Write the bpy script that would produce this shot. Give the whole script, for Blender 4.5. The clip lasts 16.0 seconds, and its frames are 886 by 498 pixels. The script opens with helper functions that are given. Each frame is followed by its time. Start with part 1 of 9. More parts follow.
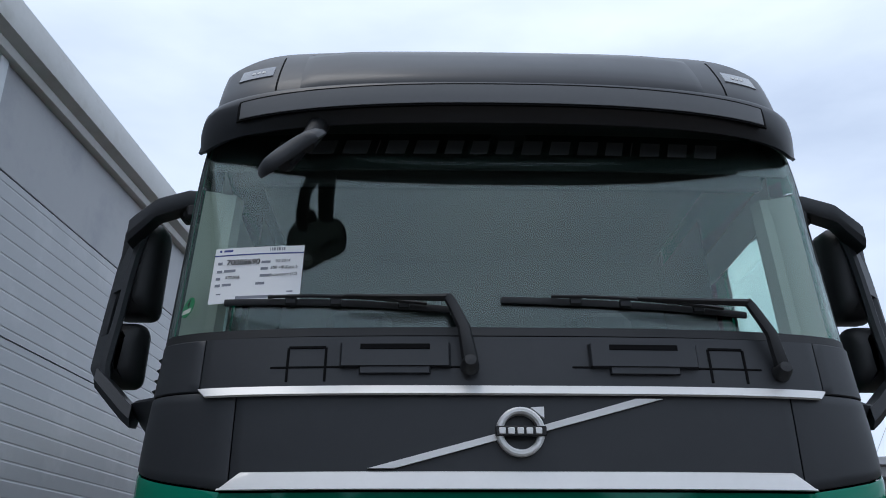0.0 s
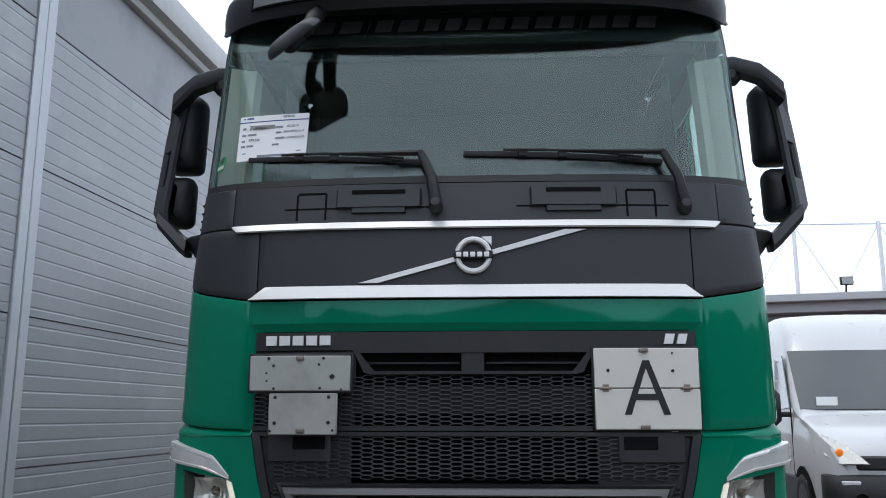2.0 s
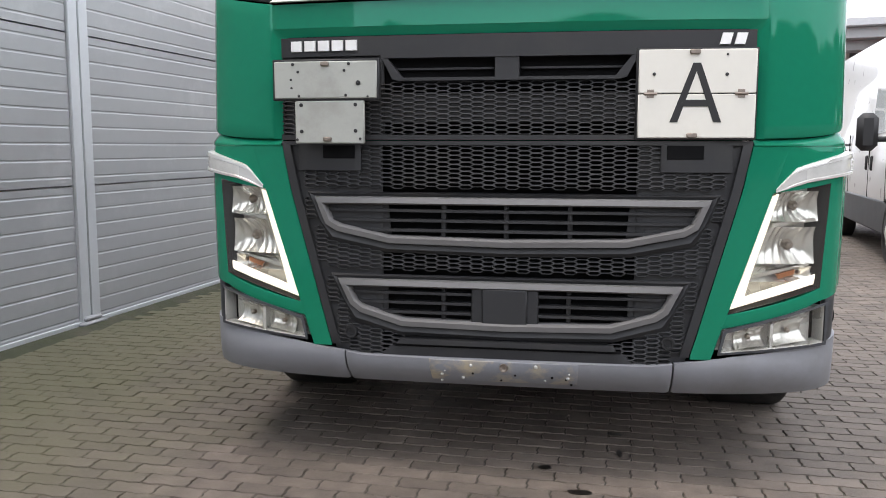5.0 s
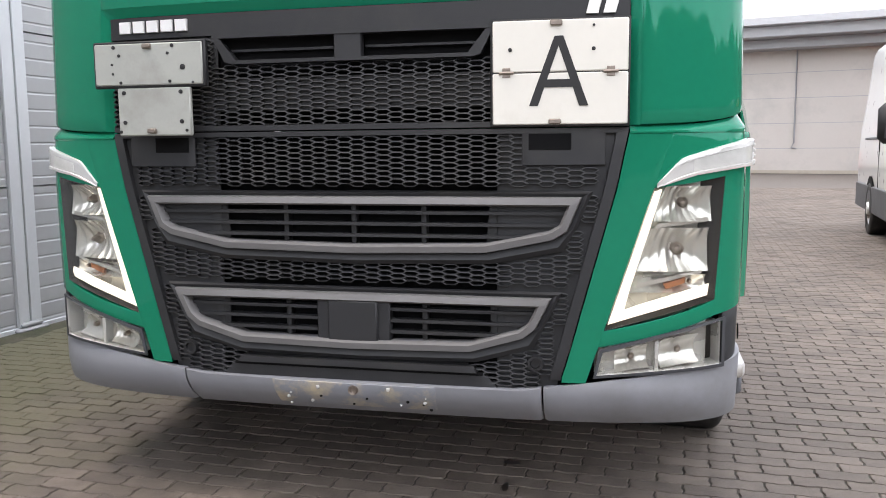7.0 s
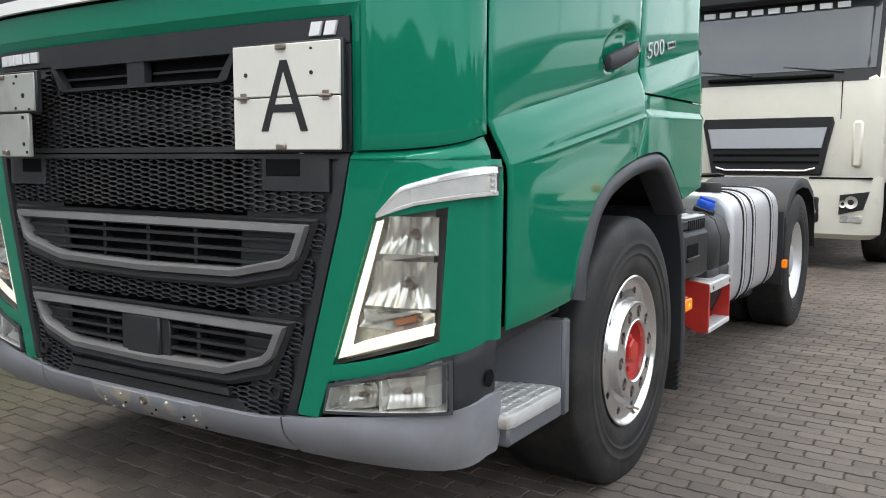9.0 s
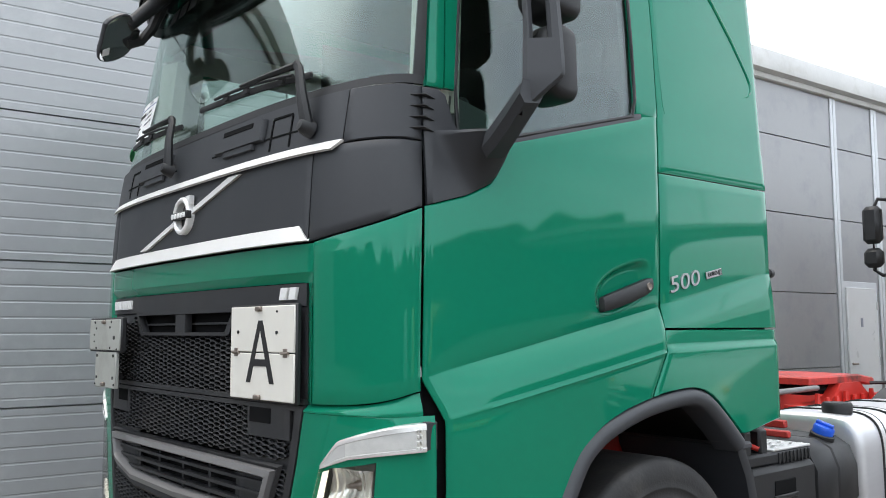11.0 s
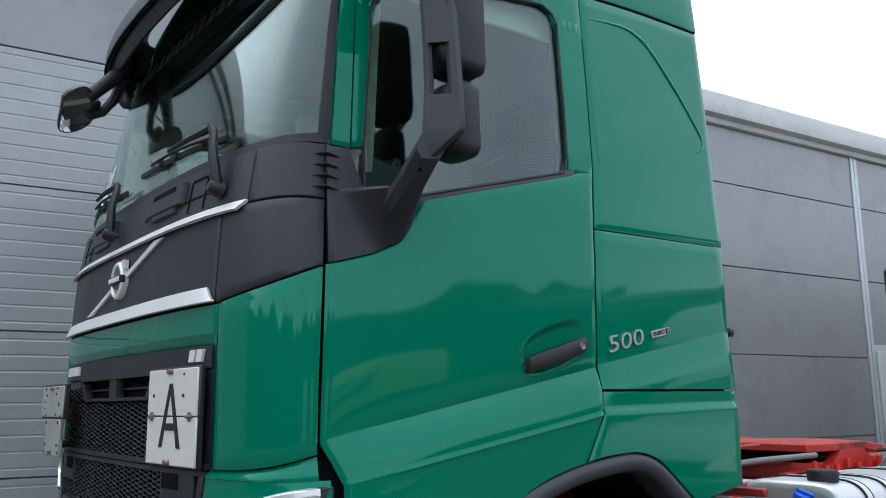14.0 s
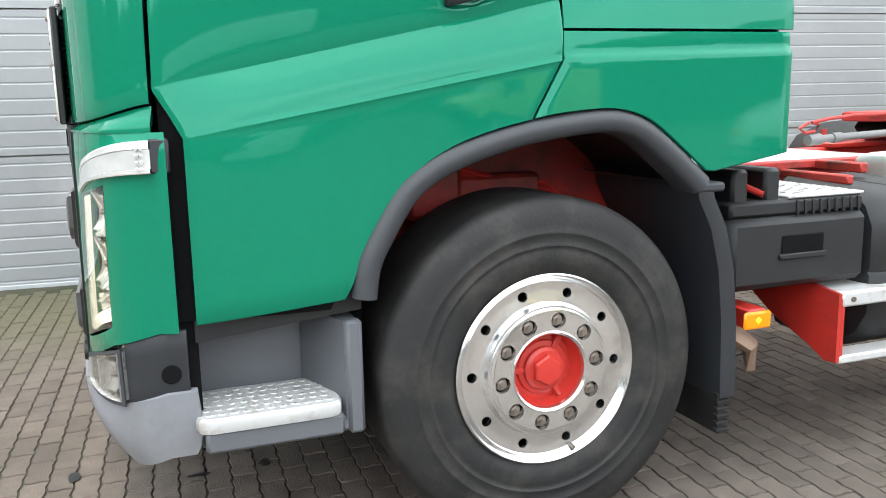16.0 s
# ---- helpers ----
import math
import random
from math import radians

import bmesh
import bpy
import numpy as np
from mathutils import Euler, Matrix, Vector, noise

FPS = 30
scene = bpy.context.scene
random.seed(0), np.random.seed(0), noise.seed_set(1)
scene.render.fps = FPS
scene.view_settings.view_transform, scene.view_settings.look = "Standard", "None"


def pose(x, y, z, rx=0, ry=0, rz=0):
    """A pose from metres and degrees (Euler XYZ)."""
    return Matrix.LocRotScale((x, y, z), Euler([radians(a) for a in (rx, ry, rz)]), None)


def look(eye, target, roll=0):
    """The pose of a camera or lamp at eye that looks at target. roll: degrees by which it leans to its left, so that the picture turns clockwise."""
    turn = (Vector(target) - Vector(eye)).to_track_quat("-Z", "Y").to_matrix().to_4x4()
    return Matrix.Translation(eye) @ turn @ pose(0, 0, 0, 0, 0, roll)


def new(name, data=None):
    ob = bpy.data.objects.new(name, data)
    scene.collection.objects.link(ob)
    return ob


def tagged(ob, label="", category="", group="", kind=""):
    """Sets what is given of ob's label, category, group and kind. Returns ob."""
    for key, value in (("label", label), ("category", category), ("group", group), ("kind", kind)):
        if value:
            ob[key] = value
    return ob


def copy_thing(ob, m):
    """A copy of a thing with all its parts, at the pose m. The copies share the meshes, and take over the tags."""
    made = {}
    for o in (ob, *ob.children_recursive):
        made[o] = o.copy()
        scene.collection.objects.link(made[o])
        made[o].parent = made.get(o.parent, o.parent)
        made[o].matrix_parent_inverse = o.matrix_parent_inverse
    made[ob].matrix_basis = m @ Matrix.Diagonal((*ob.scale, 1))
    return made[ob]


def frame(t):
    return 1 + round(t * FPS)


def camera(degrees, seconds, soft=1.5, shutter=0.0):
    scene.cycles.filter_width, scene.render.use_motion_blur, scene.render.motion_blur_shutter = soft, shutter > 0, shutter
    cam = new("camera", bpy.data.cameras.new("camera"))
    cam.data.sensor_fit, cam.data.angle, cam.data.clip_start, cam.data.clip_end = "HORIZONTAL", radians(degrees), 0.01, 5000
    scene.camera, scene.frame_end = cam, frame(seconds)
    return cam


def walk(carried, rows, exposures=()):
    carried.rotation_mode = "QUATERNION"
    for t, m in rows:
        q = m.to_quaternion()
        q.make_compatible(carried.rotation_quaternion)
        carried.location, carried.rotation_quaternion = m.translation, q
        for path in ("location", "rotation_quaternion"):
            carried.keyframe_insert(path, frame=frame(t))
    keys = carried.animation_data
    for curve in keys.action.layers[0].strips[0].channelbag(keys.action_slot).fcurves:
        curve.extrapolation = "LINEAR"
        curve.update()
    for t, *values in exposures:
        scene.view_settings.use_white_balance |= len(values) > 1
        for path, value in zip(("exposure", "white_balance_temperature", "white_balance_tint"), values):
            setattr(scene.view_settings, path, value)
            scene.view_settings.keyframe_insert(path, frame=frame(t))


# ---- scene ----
cam = camera(55.0, 16.0, 0.95)
PATH = [
    (0, (-0.296, -2.563, 1.529), (-0.248, -0.705, 2.267), -0.1),
    (0.5, (-0.175, -2.83, 1.474), (-0.185, -0.945, 2.142), 0.0),
    (1, (-0.123, -3.064, 1.417), (-0.155, -1.154, 2.009), 0.1),
    (1.5, (-0.048, -3.21, 1.374), (-0.097, -1.276, 1.878), 0.0),
    (2, (0.066, -3.293, 1.342), (-0.041, -1.333, 1.725), -0.0),
    (2.5, (0.155, -3.34, 1.319), (-0.026, -1.364, 1.566), 0.1),
    (3, (0.165, -3.353, 1.333), (-0.034, -1.364, 1.4), 0.1),
    (3.5, (0.184, -3.358, 1.314), (-0.037, -1.372, 1.224), 0.1),
    (4, (0.225, -3.281, 1.29), (-0.02, -1.308, 1.076), 0.1),
    (6.5, (0.629, -2.742, 1.233), (0.195, -0.805, 0.99), -0.4),
    (7, (0.912, -2.561, 1.222), (0.457, -0.626, 0.985), -0.5),
    (7.5, (1.3, -2.357, 1.194), (0.764, -0.445, 0.956), -0.5),
    (8, (1.707, -2.16, 1.213), (1.014, -0.299, 0.98), -0.6),
    (10.5, (3.086, -1.462, 1.423), (1.611, -0.112, 1.4), -0.3),
    (11, (3.212, -1.324, 1.511), (1.686, -0.045, 1.703), -0.2),
    (11.5, (3.261, -1.223, 1.569), (1.725, -0.014, 1.99), -0.3),
    (12, (3.216, -1.111, 1.598), (1.715, 0.051, 2.228), -0.4),
    (12.5, (3.226, -1.008, 1.611), (1.763, 0.132, 2.361), -0.7),
    (13, (3.321, -0.922, 1.57), (1.841, 0.225, 2.273), -0.7),
    (13.5, (3.372, -0.944, 1.515), (1.851, 0.225, 2.078), -0.8),
    (14, (3.44, -0.949, 1.478), (1.867, 0.233, 1.833), -0.6),
    (14.5, (3.453, -0.828, 1.457), (1.847, 0.360, 1.566), -0.6),
    (15, (3.508, -0.545, 1.422), (1.811, 0.509, 1.324), -0.6),
    (15.5, (3.465, -0.191, 1.362), (1.685, 0.685, 1.107), -1.1),
    (16, (3.488, 0.206, 1.330), (1.640, 0.886, 0.981), -1.3),
]
EXPOSURES = [(0.0, -0.45, 6200, 10.0), (1.0, -0.50, 6230, 10.0), (1.5, -0.42, 6260, 10.0), (2.0, 0.05, 6480, 10.0), (3.0, 0.4, 6980, 10.5), (3.5, 0.6, 7130, 13.0), (4.0, 0.75, 7280, 13.0), (6.5, 1.29, 7330, 15.0), (7.0, 1.27, 7360, 15.0), (7.5, 1.18, 7300, 11.0), (8.0, 0.8, 7300, 10.0), (10.5, 0.93, 7100, 9.0), (11.0, 0.88, 7100, 9.5), (11.5, 0.32, 7000, 10.0), (12.0, -0.35, 6550, 11.0), (12.5, -1.21, 6350, 10.5), (13.0, -0.98, 6400, 9.8), (13.5, -0.57, 6370, 10.0), (14.0, 0.28, 6450, 8.0), (14.5, 0.95, 6700, 7.0), (15.0, 1.33, 7200, 8.0), (16.0, 1.66, 7300, 7.0)]
walk(cam, [(t, look(eye, target, roll)) for t, eye, target, roll in PATH], EXPOSURES)

# ---- sky and sun: a bright overcast day ----
world = bpy.data.worlds.new("world")
scene.world = world
world.use_nodes = True
wn, wl = world.node_tree.nodes, world.node_tree.links
wn.clear()
sky = wn.new("ShaderNodeTexSky")
sky.sky_type, sky.sun_disc = "NISHITA", False
sky.sun_elevation, sky.sun_rotation = radians(72), radians(241)
sky.dust_density, sky.air_density, sky.ozone_density = 4.0, 1.0, 1.0
coord = wn.new("ShaderNodeTexCoord")
stretch = wn.new("ShaderNodeMapping")
stretch.inputs["Scale"].default_value = (1.0, 1.0, 3.0)
cloud = wn.new("ShaderNodeTexNoise")
cloud.inputs["Scale"].default_value, cloud.inputs["Detail"].default_value = 2.2, 6.0
cloud_ramp = wn.new("ShaderNodeValToRGB")
cloud_ramp.color_ramp.elements[0].position, cloud_ramp.color_ramp.elements[0].color = 0.30, (6.3, 7.3, 9.0, 1)
cloud_ramp.color_ramp.elements[1].position, cloud_ramp.color_ramp.elements[1].color = 0.70, (10.4, 11.4, 12.8, 1)
veil = wn.new("ShaderNodeMixRGB")
veil.inputs[0].default_value = 0.82
back = wn.new("ShaderNodeBackground")
back.inputs["Strength"].default_value = 0.15
out = wn.new("ShaderNodeOutputWorld")
wl.new(coord.outputs["Generated"], stretch.inputs["Vector"])
wl.new(stretch.outputs["Vector"], cloud.inputs["Vector"])
wl.new(cloud.outputs["Fac"], cloud_ramp.inputs["Fac"])
wl.new(sky.outputs["Color"], veil.inputs[1])
wl.new(cloud_ramp.outputs["Color"], veil.inputs[2])
wl.new(veil.outputs["Color"], back.inputs["Color"])
wl.new(back.outputs["Background"], out.inputs["Surface"])

sun_data = bpy.data.lights.new("sun", "SUN")
sun_data.energy, sun_data.angle, sun_data.color = 0.6, radians(25), (1.0, 0.96, 0.9)
sun = new("sun", sun_data)
sun.matrix_world = pose(0, 0, 20, 18, 0, -60)


# ---- materials ----
def material(name, color, rough=0.5, metal=0.0, vary=0.12, scale=6.0, bump=0.0, bump_scale=80.0, dirt=None, dirt_at=(0.55, 0.75),
             dirt_scale=2.0, coat=0.0, random_tone=0.0, emit=None, emit_strength=0.0, rough_vary=0.08, stretch=(1, 1, 1)):
    """A surface: base colour with coarse and fine variation, optional dirt in blotches, fine relief, clear coat."""
    m = bpy.data.materials.new(name)
    m.use_nodes = True
    n, l = m.node_tree.nodes, m.node_tree.links
    p = n["Principled BSDF"]
    c = (*color, 1)
    tc = n.new("ShaderNodeTexCoord")
    mp = n.new("ShaderNodeMapping")
    mp.inputs["Scale"].default_value = stretch
    l.new(tc.outputs["Object"], mp.inputs["Vector"])
    noise_a = n.new("ShaderNodeTexNoise")
    noise_a.inputs["Scale"].default_value, noise_a.inputs["Detail"].default_value = scale, 5.0
    l.new(mp.outputs["Vector"], noise_a.inputs["Vector"])
    noise_b = n.new("ShaderNodeTexNoise")
    noise_b.inputs["Scale"].default_value, noise_b.inputs["Detail"].default_value = scale * 14, 3.0
    l.new(mp.outputs["Vector"], noise_b.inputs["Vector"])
    both = n.new("ShaderNodeMath")
    both.operation = "MULTIPLY_ADD"
    both.inputs[1].default_value = 0.35
    l.new(noise_b.outputs["Fac"], both.inputs[0])
    l.new(noise_a.outputs["Fac"], both.inputs[2])
    tone = n.new("ShaderNodeMapRange")
    tone.inputs["From Min"].default_value, tone.inputs["From Max"].default_value = 0.35, 1.0
    tone.inputs["To Min"].default_value, tone.inputs["To Max"].default_value = 1 - vary, 1 + vary
    l.new(both.outputs[0], tone.inputs["Value"])
    mul = n.new("ShaderNodeMixRGB")
    mul.blend_type = "MULTIPLY"
    mul.inputs[0].default_value = 1.0
    mul.inputs[1].default_value = c
    l.new(tone.outputs["Result"], mul.inputs[2])
    top = mul.outputs["Color"]
    if random_tone:
        info = n.new("ShaderNodeObjectInfo")
        geo = n.new("ShaderNodeNewGeometry")
        add = n.new("ShaderNodeMath")
        add.operation = "ADD"
        l.new(info.outputs["Random"], add.inputs[0])
        l.new(geo.outputs["Random Per Island"], add.inputs[1])
        fr = n.new("ShaderNodeMath")
        fr.operation = "FRACT"
        l.new(add.outputs[0], fr.inputs[0])
        rng = n.new("ShaderNodeMapRange")
        rng.inputs["To Min"].default_value, rng.inputs["To Max"].default_value = 1 - random_tone, 1 + random_tone
        l.new(fr.outputs[0], rng.inputs["Value"])
        mul2 = n.new("ShaderNodeMixRGB")
        mul2.blend_type = "MULTIPLY"
        mul2.inputs[0].default_value = 1.0
        l.new(top, mul2.inputs[1])
        l.new(rng.outputs["Result"], mul2.inputs[2])
        top = mul2.outputs["Color"]
    if dirt:
        dn = n.new("ShaderNodeTexNoise")
        dn.inputs["Scale"].default_value, dn.inputs["Detail"].default_value, dn.inputs["Roughness"].default_value = dirt_scale, 8.0, 0.65
        l.new(tc.outputs["Object"], dn.inputs["Vector"])
        dr = n.new("ShaderNodeMapRange")
        dr.inputs["From Min"].default_value, dr.inputs["From Max"].default_value = dirt_at
        l.new(dn.outputs["Fac"], dr.inputs["Value"])
        dm = n.new("ShaderNodeMixRGB")
        dm.inputs[2].default_value = (*dirt, 1)
        l.new(dr.outputs["Result"], dm.inputs[0])
        l.new(top, dm.inputs[1])
        top = dm.outputs["Color"]
    l.new(top, p.inputs["Base Color"])
    rr = n.new("ShaderNodeMapRange")
    rr.inputs["To Min"].default_value, rr.inputs["To Max"].default_value = max(0.02, rough - rough_vary), min(1.0, rough + rough_vary)
    l.new(noise_a.outputs["Fac"], rr.inputs["Value"])
    l.new(rr.outputs["Result"], p.inputs["Roughness"])
    p.inputs["Metallic"].default_value = metal
    p.inputs["Coat Weight"].default_value = coat
    p.inputs["Coat Roughness"].default_value = 0.03
    if bump:
        bn = n.new("ShaderNodeTexNoise")
        bn.inputs["Scale"].default_value, bn.inputs["Detail"].default_value = bump_scale, 4.0
        l.new(mp.outputs["Vector"], bn.inputs["Vector"])
        bp = n.new("ShaderNodeBump")
        bp.inputs["Strength"].default_value, bp.inputs["Distance"].default_value = bump, 0.01
        l.new(bn.outputs["Fac"], bp.inputs["Height"])
        l.new(bp.outputs["Normal"], p.inputs["Normal"])
    if emit:
        p.inputs["Emission Color"].default_value = (*emit, 1)
        p.inputs["Emission Strength"].default_value = emit_strength
    return m


def glass(name, tint, rough=0.0, ior=1.45):
    m = bpy.data.materials.new(name)
    m.use_nodes = True
    n, l = m.node_tree.nodes, m.node_tree.links
    n.clear()
    see = n.new("ShaderNodeBsdfTransparent")
    see.inputs["Color"].default_value = (*tint, 1)
    gloss = n.new("ShaderNodeBsdfGlossy")
    gloss.inputs["Roughness"].default_value = max(rough, 0.01)
    face = n.new("ShaderNodeLayerWeight")
    face.inputs["Blend"].default_value = 0.5
    power = n.new("ShaderNodeMath")
    power.operation, power.inputs[1].default_value = "POWER", 4.0
    l.new(face.outputs["Facing"], power.inputs[0])
    fres = n.new("ShaderNodeMapRange")
    base = ((ior - 1) / (ior + 1)) ** 2
    fres.inputs["To Min"].default_value, fres.inputs["To Max"].default_value = base, 1.0
    l.new(power.outputs[0], fres.inputs["Value"])
    mix = n.new("ShaderNodeMixShader")
    o = n.new("ShaderNodeOutputMaterial")
    l.new(fres.outputs["Result"], mix.inputs["Fac"])
    l.new(see.outputs["BSDF"], mix.inputs[1])
    l.new(gloss.outputs["BSDF"], mix.inputs[2])
    l.new(mix.outputs["Shader"], o.inputs["Surface"])
    return m


GREEN = material("green_paint", (0.0006, 0.176, 0.097), 0.045, vary=0.04, scale=1.5, bump=0.006, bump_scale=2.5, rough_vary=0.02)
GREEN.node_tree.nodes["Principled BSDF"].inputs["Specular IOR Level"].default_value = 0.50
GREEN.node_tree.nodes["Principled BSDF"].inputs["Specular Tint"].default_value = (0.46, 1.0, 0.90, 1)
FOGBODY = material("silvered_lamp_housing", (0.58, 0.575, 0.55), 0.28, 0.35, vary=0.08, scale=12)
DARK = material("dark_grey_plastic", (0.022, 0.024, 0.028), 0.48, vary=0.12, scale=5, bump=0.05, bump_scale=400, dirt=(0.035, 0.037, 0.040), dirt_at=(0.5, 0.9))
DARKPAINT = material("dark_grey_paint", (0.014, 0.0155, 0.019), 0.40, vary=0.08, scale=3, coat=0.12, bump=0.004, bump_scale=4)
VISOR_GREY = material("visor_trim_grey", (0.115, 0.118, 0.122), 0.5, vary=0.06)
BLACK = material("black_plastic", (0.011, 0.0115, 0.013), 0.55, vary=0.2, bump=0.06, bump_scale=300, dirt=(0.022, 0.021, 0.020), dirt_at=(0.5, 0.8))
# near-black with hardly any gloss: paints the shade in gaps, recesses and undersides
VOID = material("recess_shade_black", (0.0075, 0.0075, 0.008), 0.9, vary=0.2)
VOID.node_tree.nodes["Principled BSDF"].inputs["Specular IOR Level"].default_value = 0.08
GRILLE = material("grille_plastic", (0.0175, 0.0182, 0.0205), 0.55, vary=0.15, scale=9, bump=0.06, bump_scale=350, dirt=(0.035, 0.033, 0.030), dirt_at=(0.5, 0.8))
BARGREY = material("grille_bar_grey", (0.145, 0.142, 0.142), 0.48, vary=0.07, scale=8, bump=0.05, bump_scale=300)
BUMPER = material("bumper_grey", (0.215, 0.221, 0.241), 0.45, vary=0.08, scale=3, bump=0.04, bump_scale=250, dirt=(0.13, 0.125, 0.12), dirt_at=(0.5, 0.85))
ARCHGREY = material("arch_grey_plastic", (0.040, 0.043, 0.049), 0.5, vary=0.1, scale=4, bump=0.05, bump_scale=300)
CHROME = material("satin_chrome", (0.72, 0.72, 0.73), 0.28, 1.0, vary=0.04, rough_vary=0.08)
BADGE = material("dull_chrome_badge", (0.50, 0.50, 0.51), 0.32, 0.9, vary=0.06)
BRIGHT = material("bright_silver_letter", (0.86, 0.855, 0.84), 0.35, 0.25, vary=0.03)
SILVER = material("silver_trim", (0.78, 0.77, 0.75), 0.42, 0.30, vary=0.04)
ALU = material("polished_aluminium", (0.82, 0.82, 0.82), 0.20, 0.95, vary=0.10, scale=9, rough_vary=0.12, dirt=(0.35, 0.34, 0.33), dirt_at=(0.58, 0.8), dirt_scale=6)
ALUDULL = material("dull_aluminium", (0.68, 0.68, 0.68), 0.40, 0.6, vary=0.10, scale=5, dirt=(0.30, 0.29, 0.28), dirt_at=(0.55, 0.85))
TANK = material("brushed_tank_aluminium", (0.62, 0.62, 0.64), 0.38, 0.6, vary=0.07, scale=4, stretch=(1, 0.15, 1))
TREAD = material("white_step_metal", (0.58, 0.58, 0.575), 0.42, 0.2, vary=0.06, scale=10, dirt=(0.26, 0.21, 0.15), dirt_at=(0.54, 0.74), dirt_scale=8)
RED = material("red_chassis_paint", (0.52, 0.030, 0.022), 0.42, vary=0.12, scale=6, coat=0.2, dirt=(0.20, 0.03, 0.025), dirt_at=(0.55, 0.8))
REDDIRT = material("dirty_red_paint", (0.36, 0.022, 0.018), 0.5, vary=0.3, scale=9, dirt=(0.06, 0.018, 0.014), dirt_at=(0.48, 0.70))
RUBBER = material("tyre_rubber", (0.0105, 0.0102, 0.0102), 0.66, vary=0.5, scale=7, bump=0.12, bump_scale=90, dirt=(0.040, 0.036, 0.032), dirt_at=(0.48, 0.74), dirt_scale=7.5, rough_vary=0.2)
STEEL = material("nut_steel", (0.26, 0.22, 0.19), 0.42, 0.8, vary=0.25, scale=30)
WHITE = material("sign_white", (0.69, 0.67, 0.61), 0.5, vary=0.04, scale=4, dirt=(0.50, 0.47, 0.41), dirt_at=(0.62, 0.9))
PLATE = material("weathered_grey_plate", (0.37, 0.38, 0.35), 0.5, 0.1, vary=0.08, scale=7, dirt=(0.27, 0.265, 0.24), dirt_at=(0.5, 0.8), dirt_scale=6)
INK = material("black_print", (0.012, 0.012, 0.013), 0.55, vary=0.1)
PAPER = material("white_card", (0.88, 0.88, 0.88), 0.6, vary=0.02)
BLUEINK = material("blue_print", (0.03, 0.05, 0.25), 0.6, vary=0.05)
GREYINK = material("grey_print", (0.22, 0.23, 0.27), 0.6, vary=0.05)
STICKER = material("green_sticker", (0.02, 0.25, 0.09), 0.5, vary=0.05)
BLUECAP = material("blue_plastic_cap", (0.01, 0.10, 0.62), 0.35, vary=0.08)
AMBER = material("amber_lens", (0.88, 0.19, 0.006), 0.2, vary=0.08, emit=(1.0, 0.28, 0.01), emit_strength=0.18)
ORANGE = material("orange_bulb_cover", (0.42, 0.17, 0.08), 0.3, vary=0.1)
DRL = material("daytime_light_strip", (0.85, 0.85, 0.80), 0.3, vary=0.02, emit=(1.0, 0.95, 0.84), emit_strength=0.55)
REFLECT = material("lamp_reflector", (0.78, 0.775, 0.74), 0.20, 0.7, vary=0.06, scale=20, rough_vary=0.06)
TURNTRIM = material("turn_light_silver", (0.82, 0.82, 0.80), 0.22, 0.55, vary=0.05, scale=20, rough_vary=0.08)
LAMPBODY = material("lamp_bowl_grey", (0.62, 0.61, 0.57), 0.28, 0.35, vary=0.1, scale=10)
LENS = glass("clear_lens", (0.95, 0.95, 0.94), 0.02)
def tint_gloss(m, color):
    for n in m.node_tree.nodes:
        if n.type == "BSDF_GLOSSY":
            n.inputs["Color"].default_value = (*color, 1)
    return m


SCREEN = glass("windscreen_glass", (0.92, 0.975, 0.955), 0.0, 1.62)
SIDEGLASS = glass("side_glass", (0.83, 0.95, 0.91), 0.0, 1.72)
tint_gloss(SCREEN, (0.84, 0.95, 0.91))
SHADE = material("dark_shade_film", (0.020, 0.026, 0.024), 0.25, vary=0.1, scale=3)
MIRROR = material("mirror_glass", (0.8, 0.82, 0.83), 0.03, 1.0, vary=0.0, rough_vary=0.01)
CABIN = material("cabin_trim_grey", (0.10, 0.105, 0.105), 0.75, vary=0.1, scale=4)
CABINDARK = material("cabin_dark_trim", (0.028, 0.030, 0.030), 0.7, vary=0.15)
SEATCLOTH = material("seat_cloth", (0.07, 0.07, 0.07), 0.85, vary=0.15, scale=20)
CREAM = material("cream_paint", (0.80, 0.77, 0.66), 0.3, vary=0.03, coat=0.6)
VANWHITE = material("white_van_paint", (0.60, 0.60, 0.60), 0.3, vary=0.03, coat=0.6)
REDTRUCK = material("red_cab_paint", (0.70, 0.035, 0.018), 0.3, vary=0.04, coat=0.5)
DAFGREY = material("light_grey_grille", (0.50, 0.52, 0.55), 0.4, 0.2, vary=0.05)


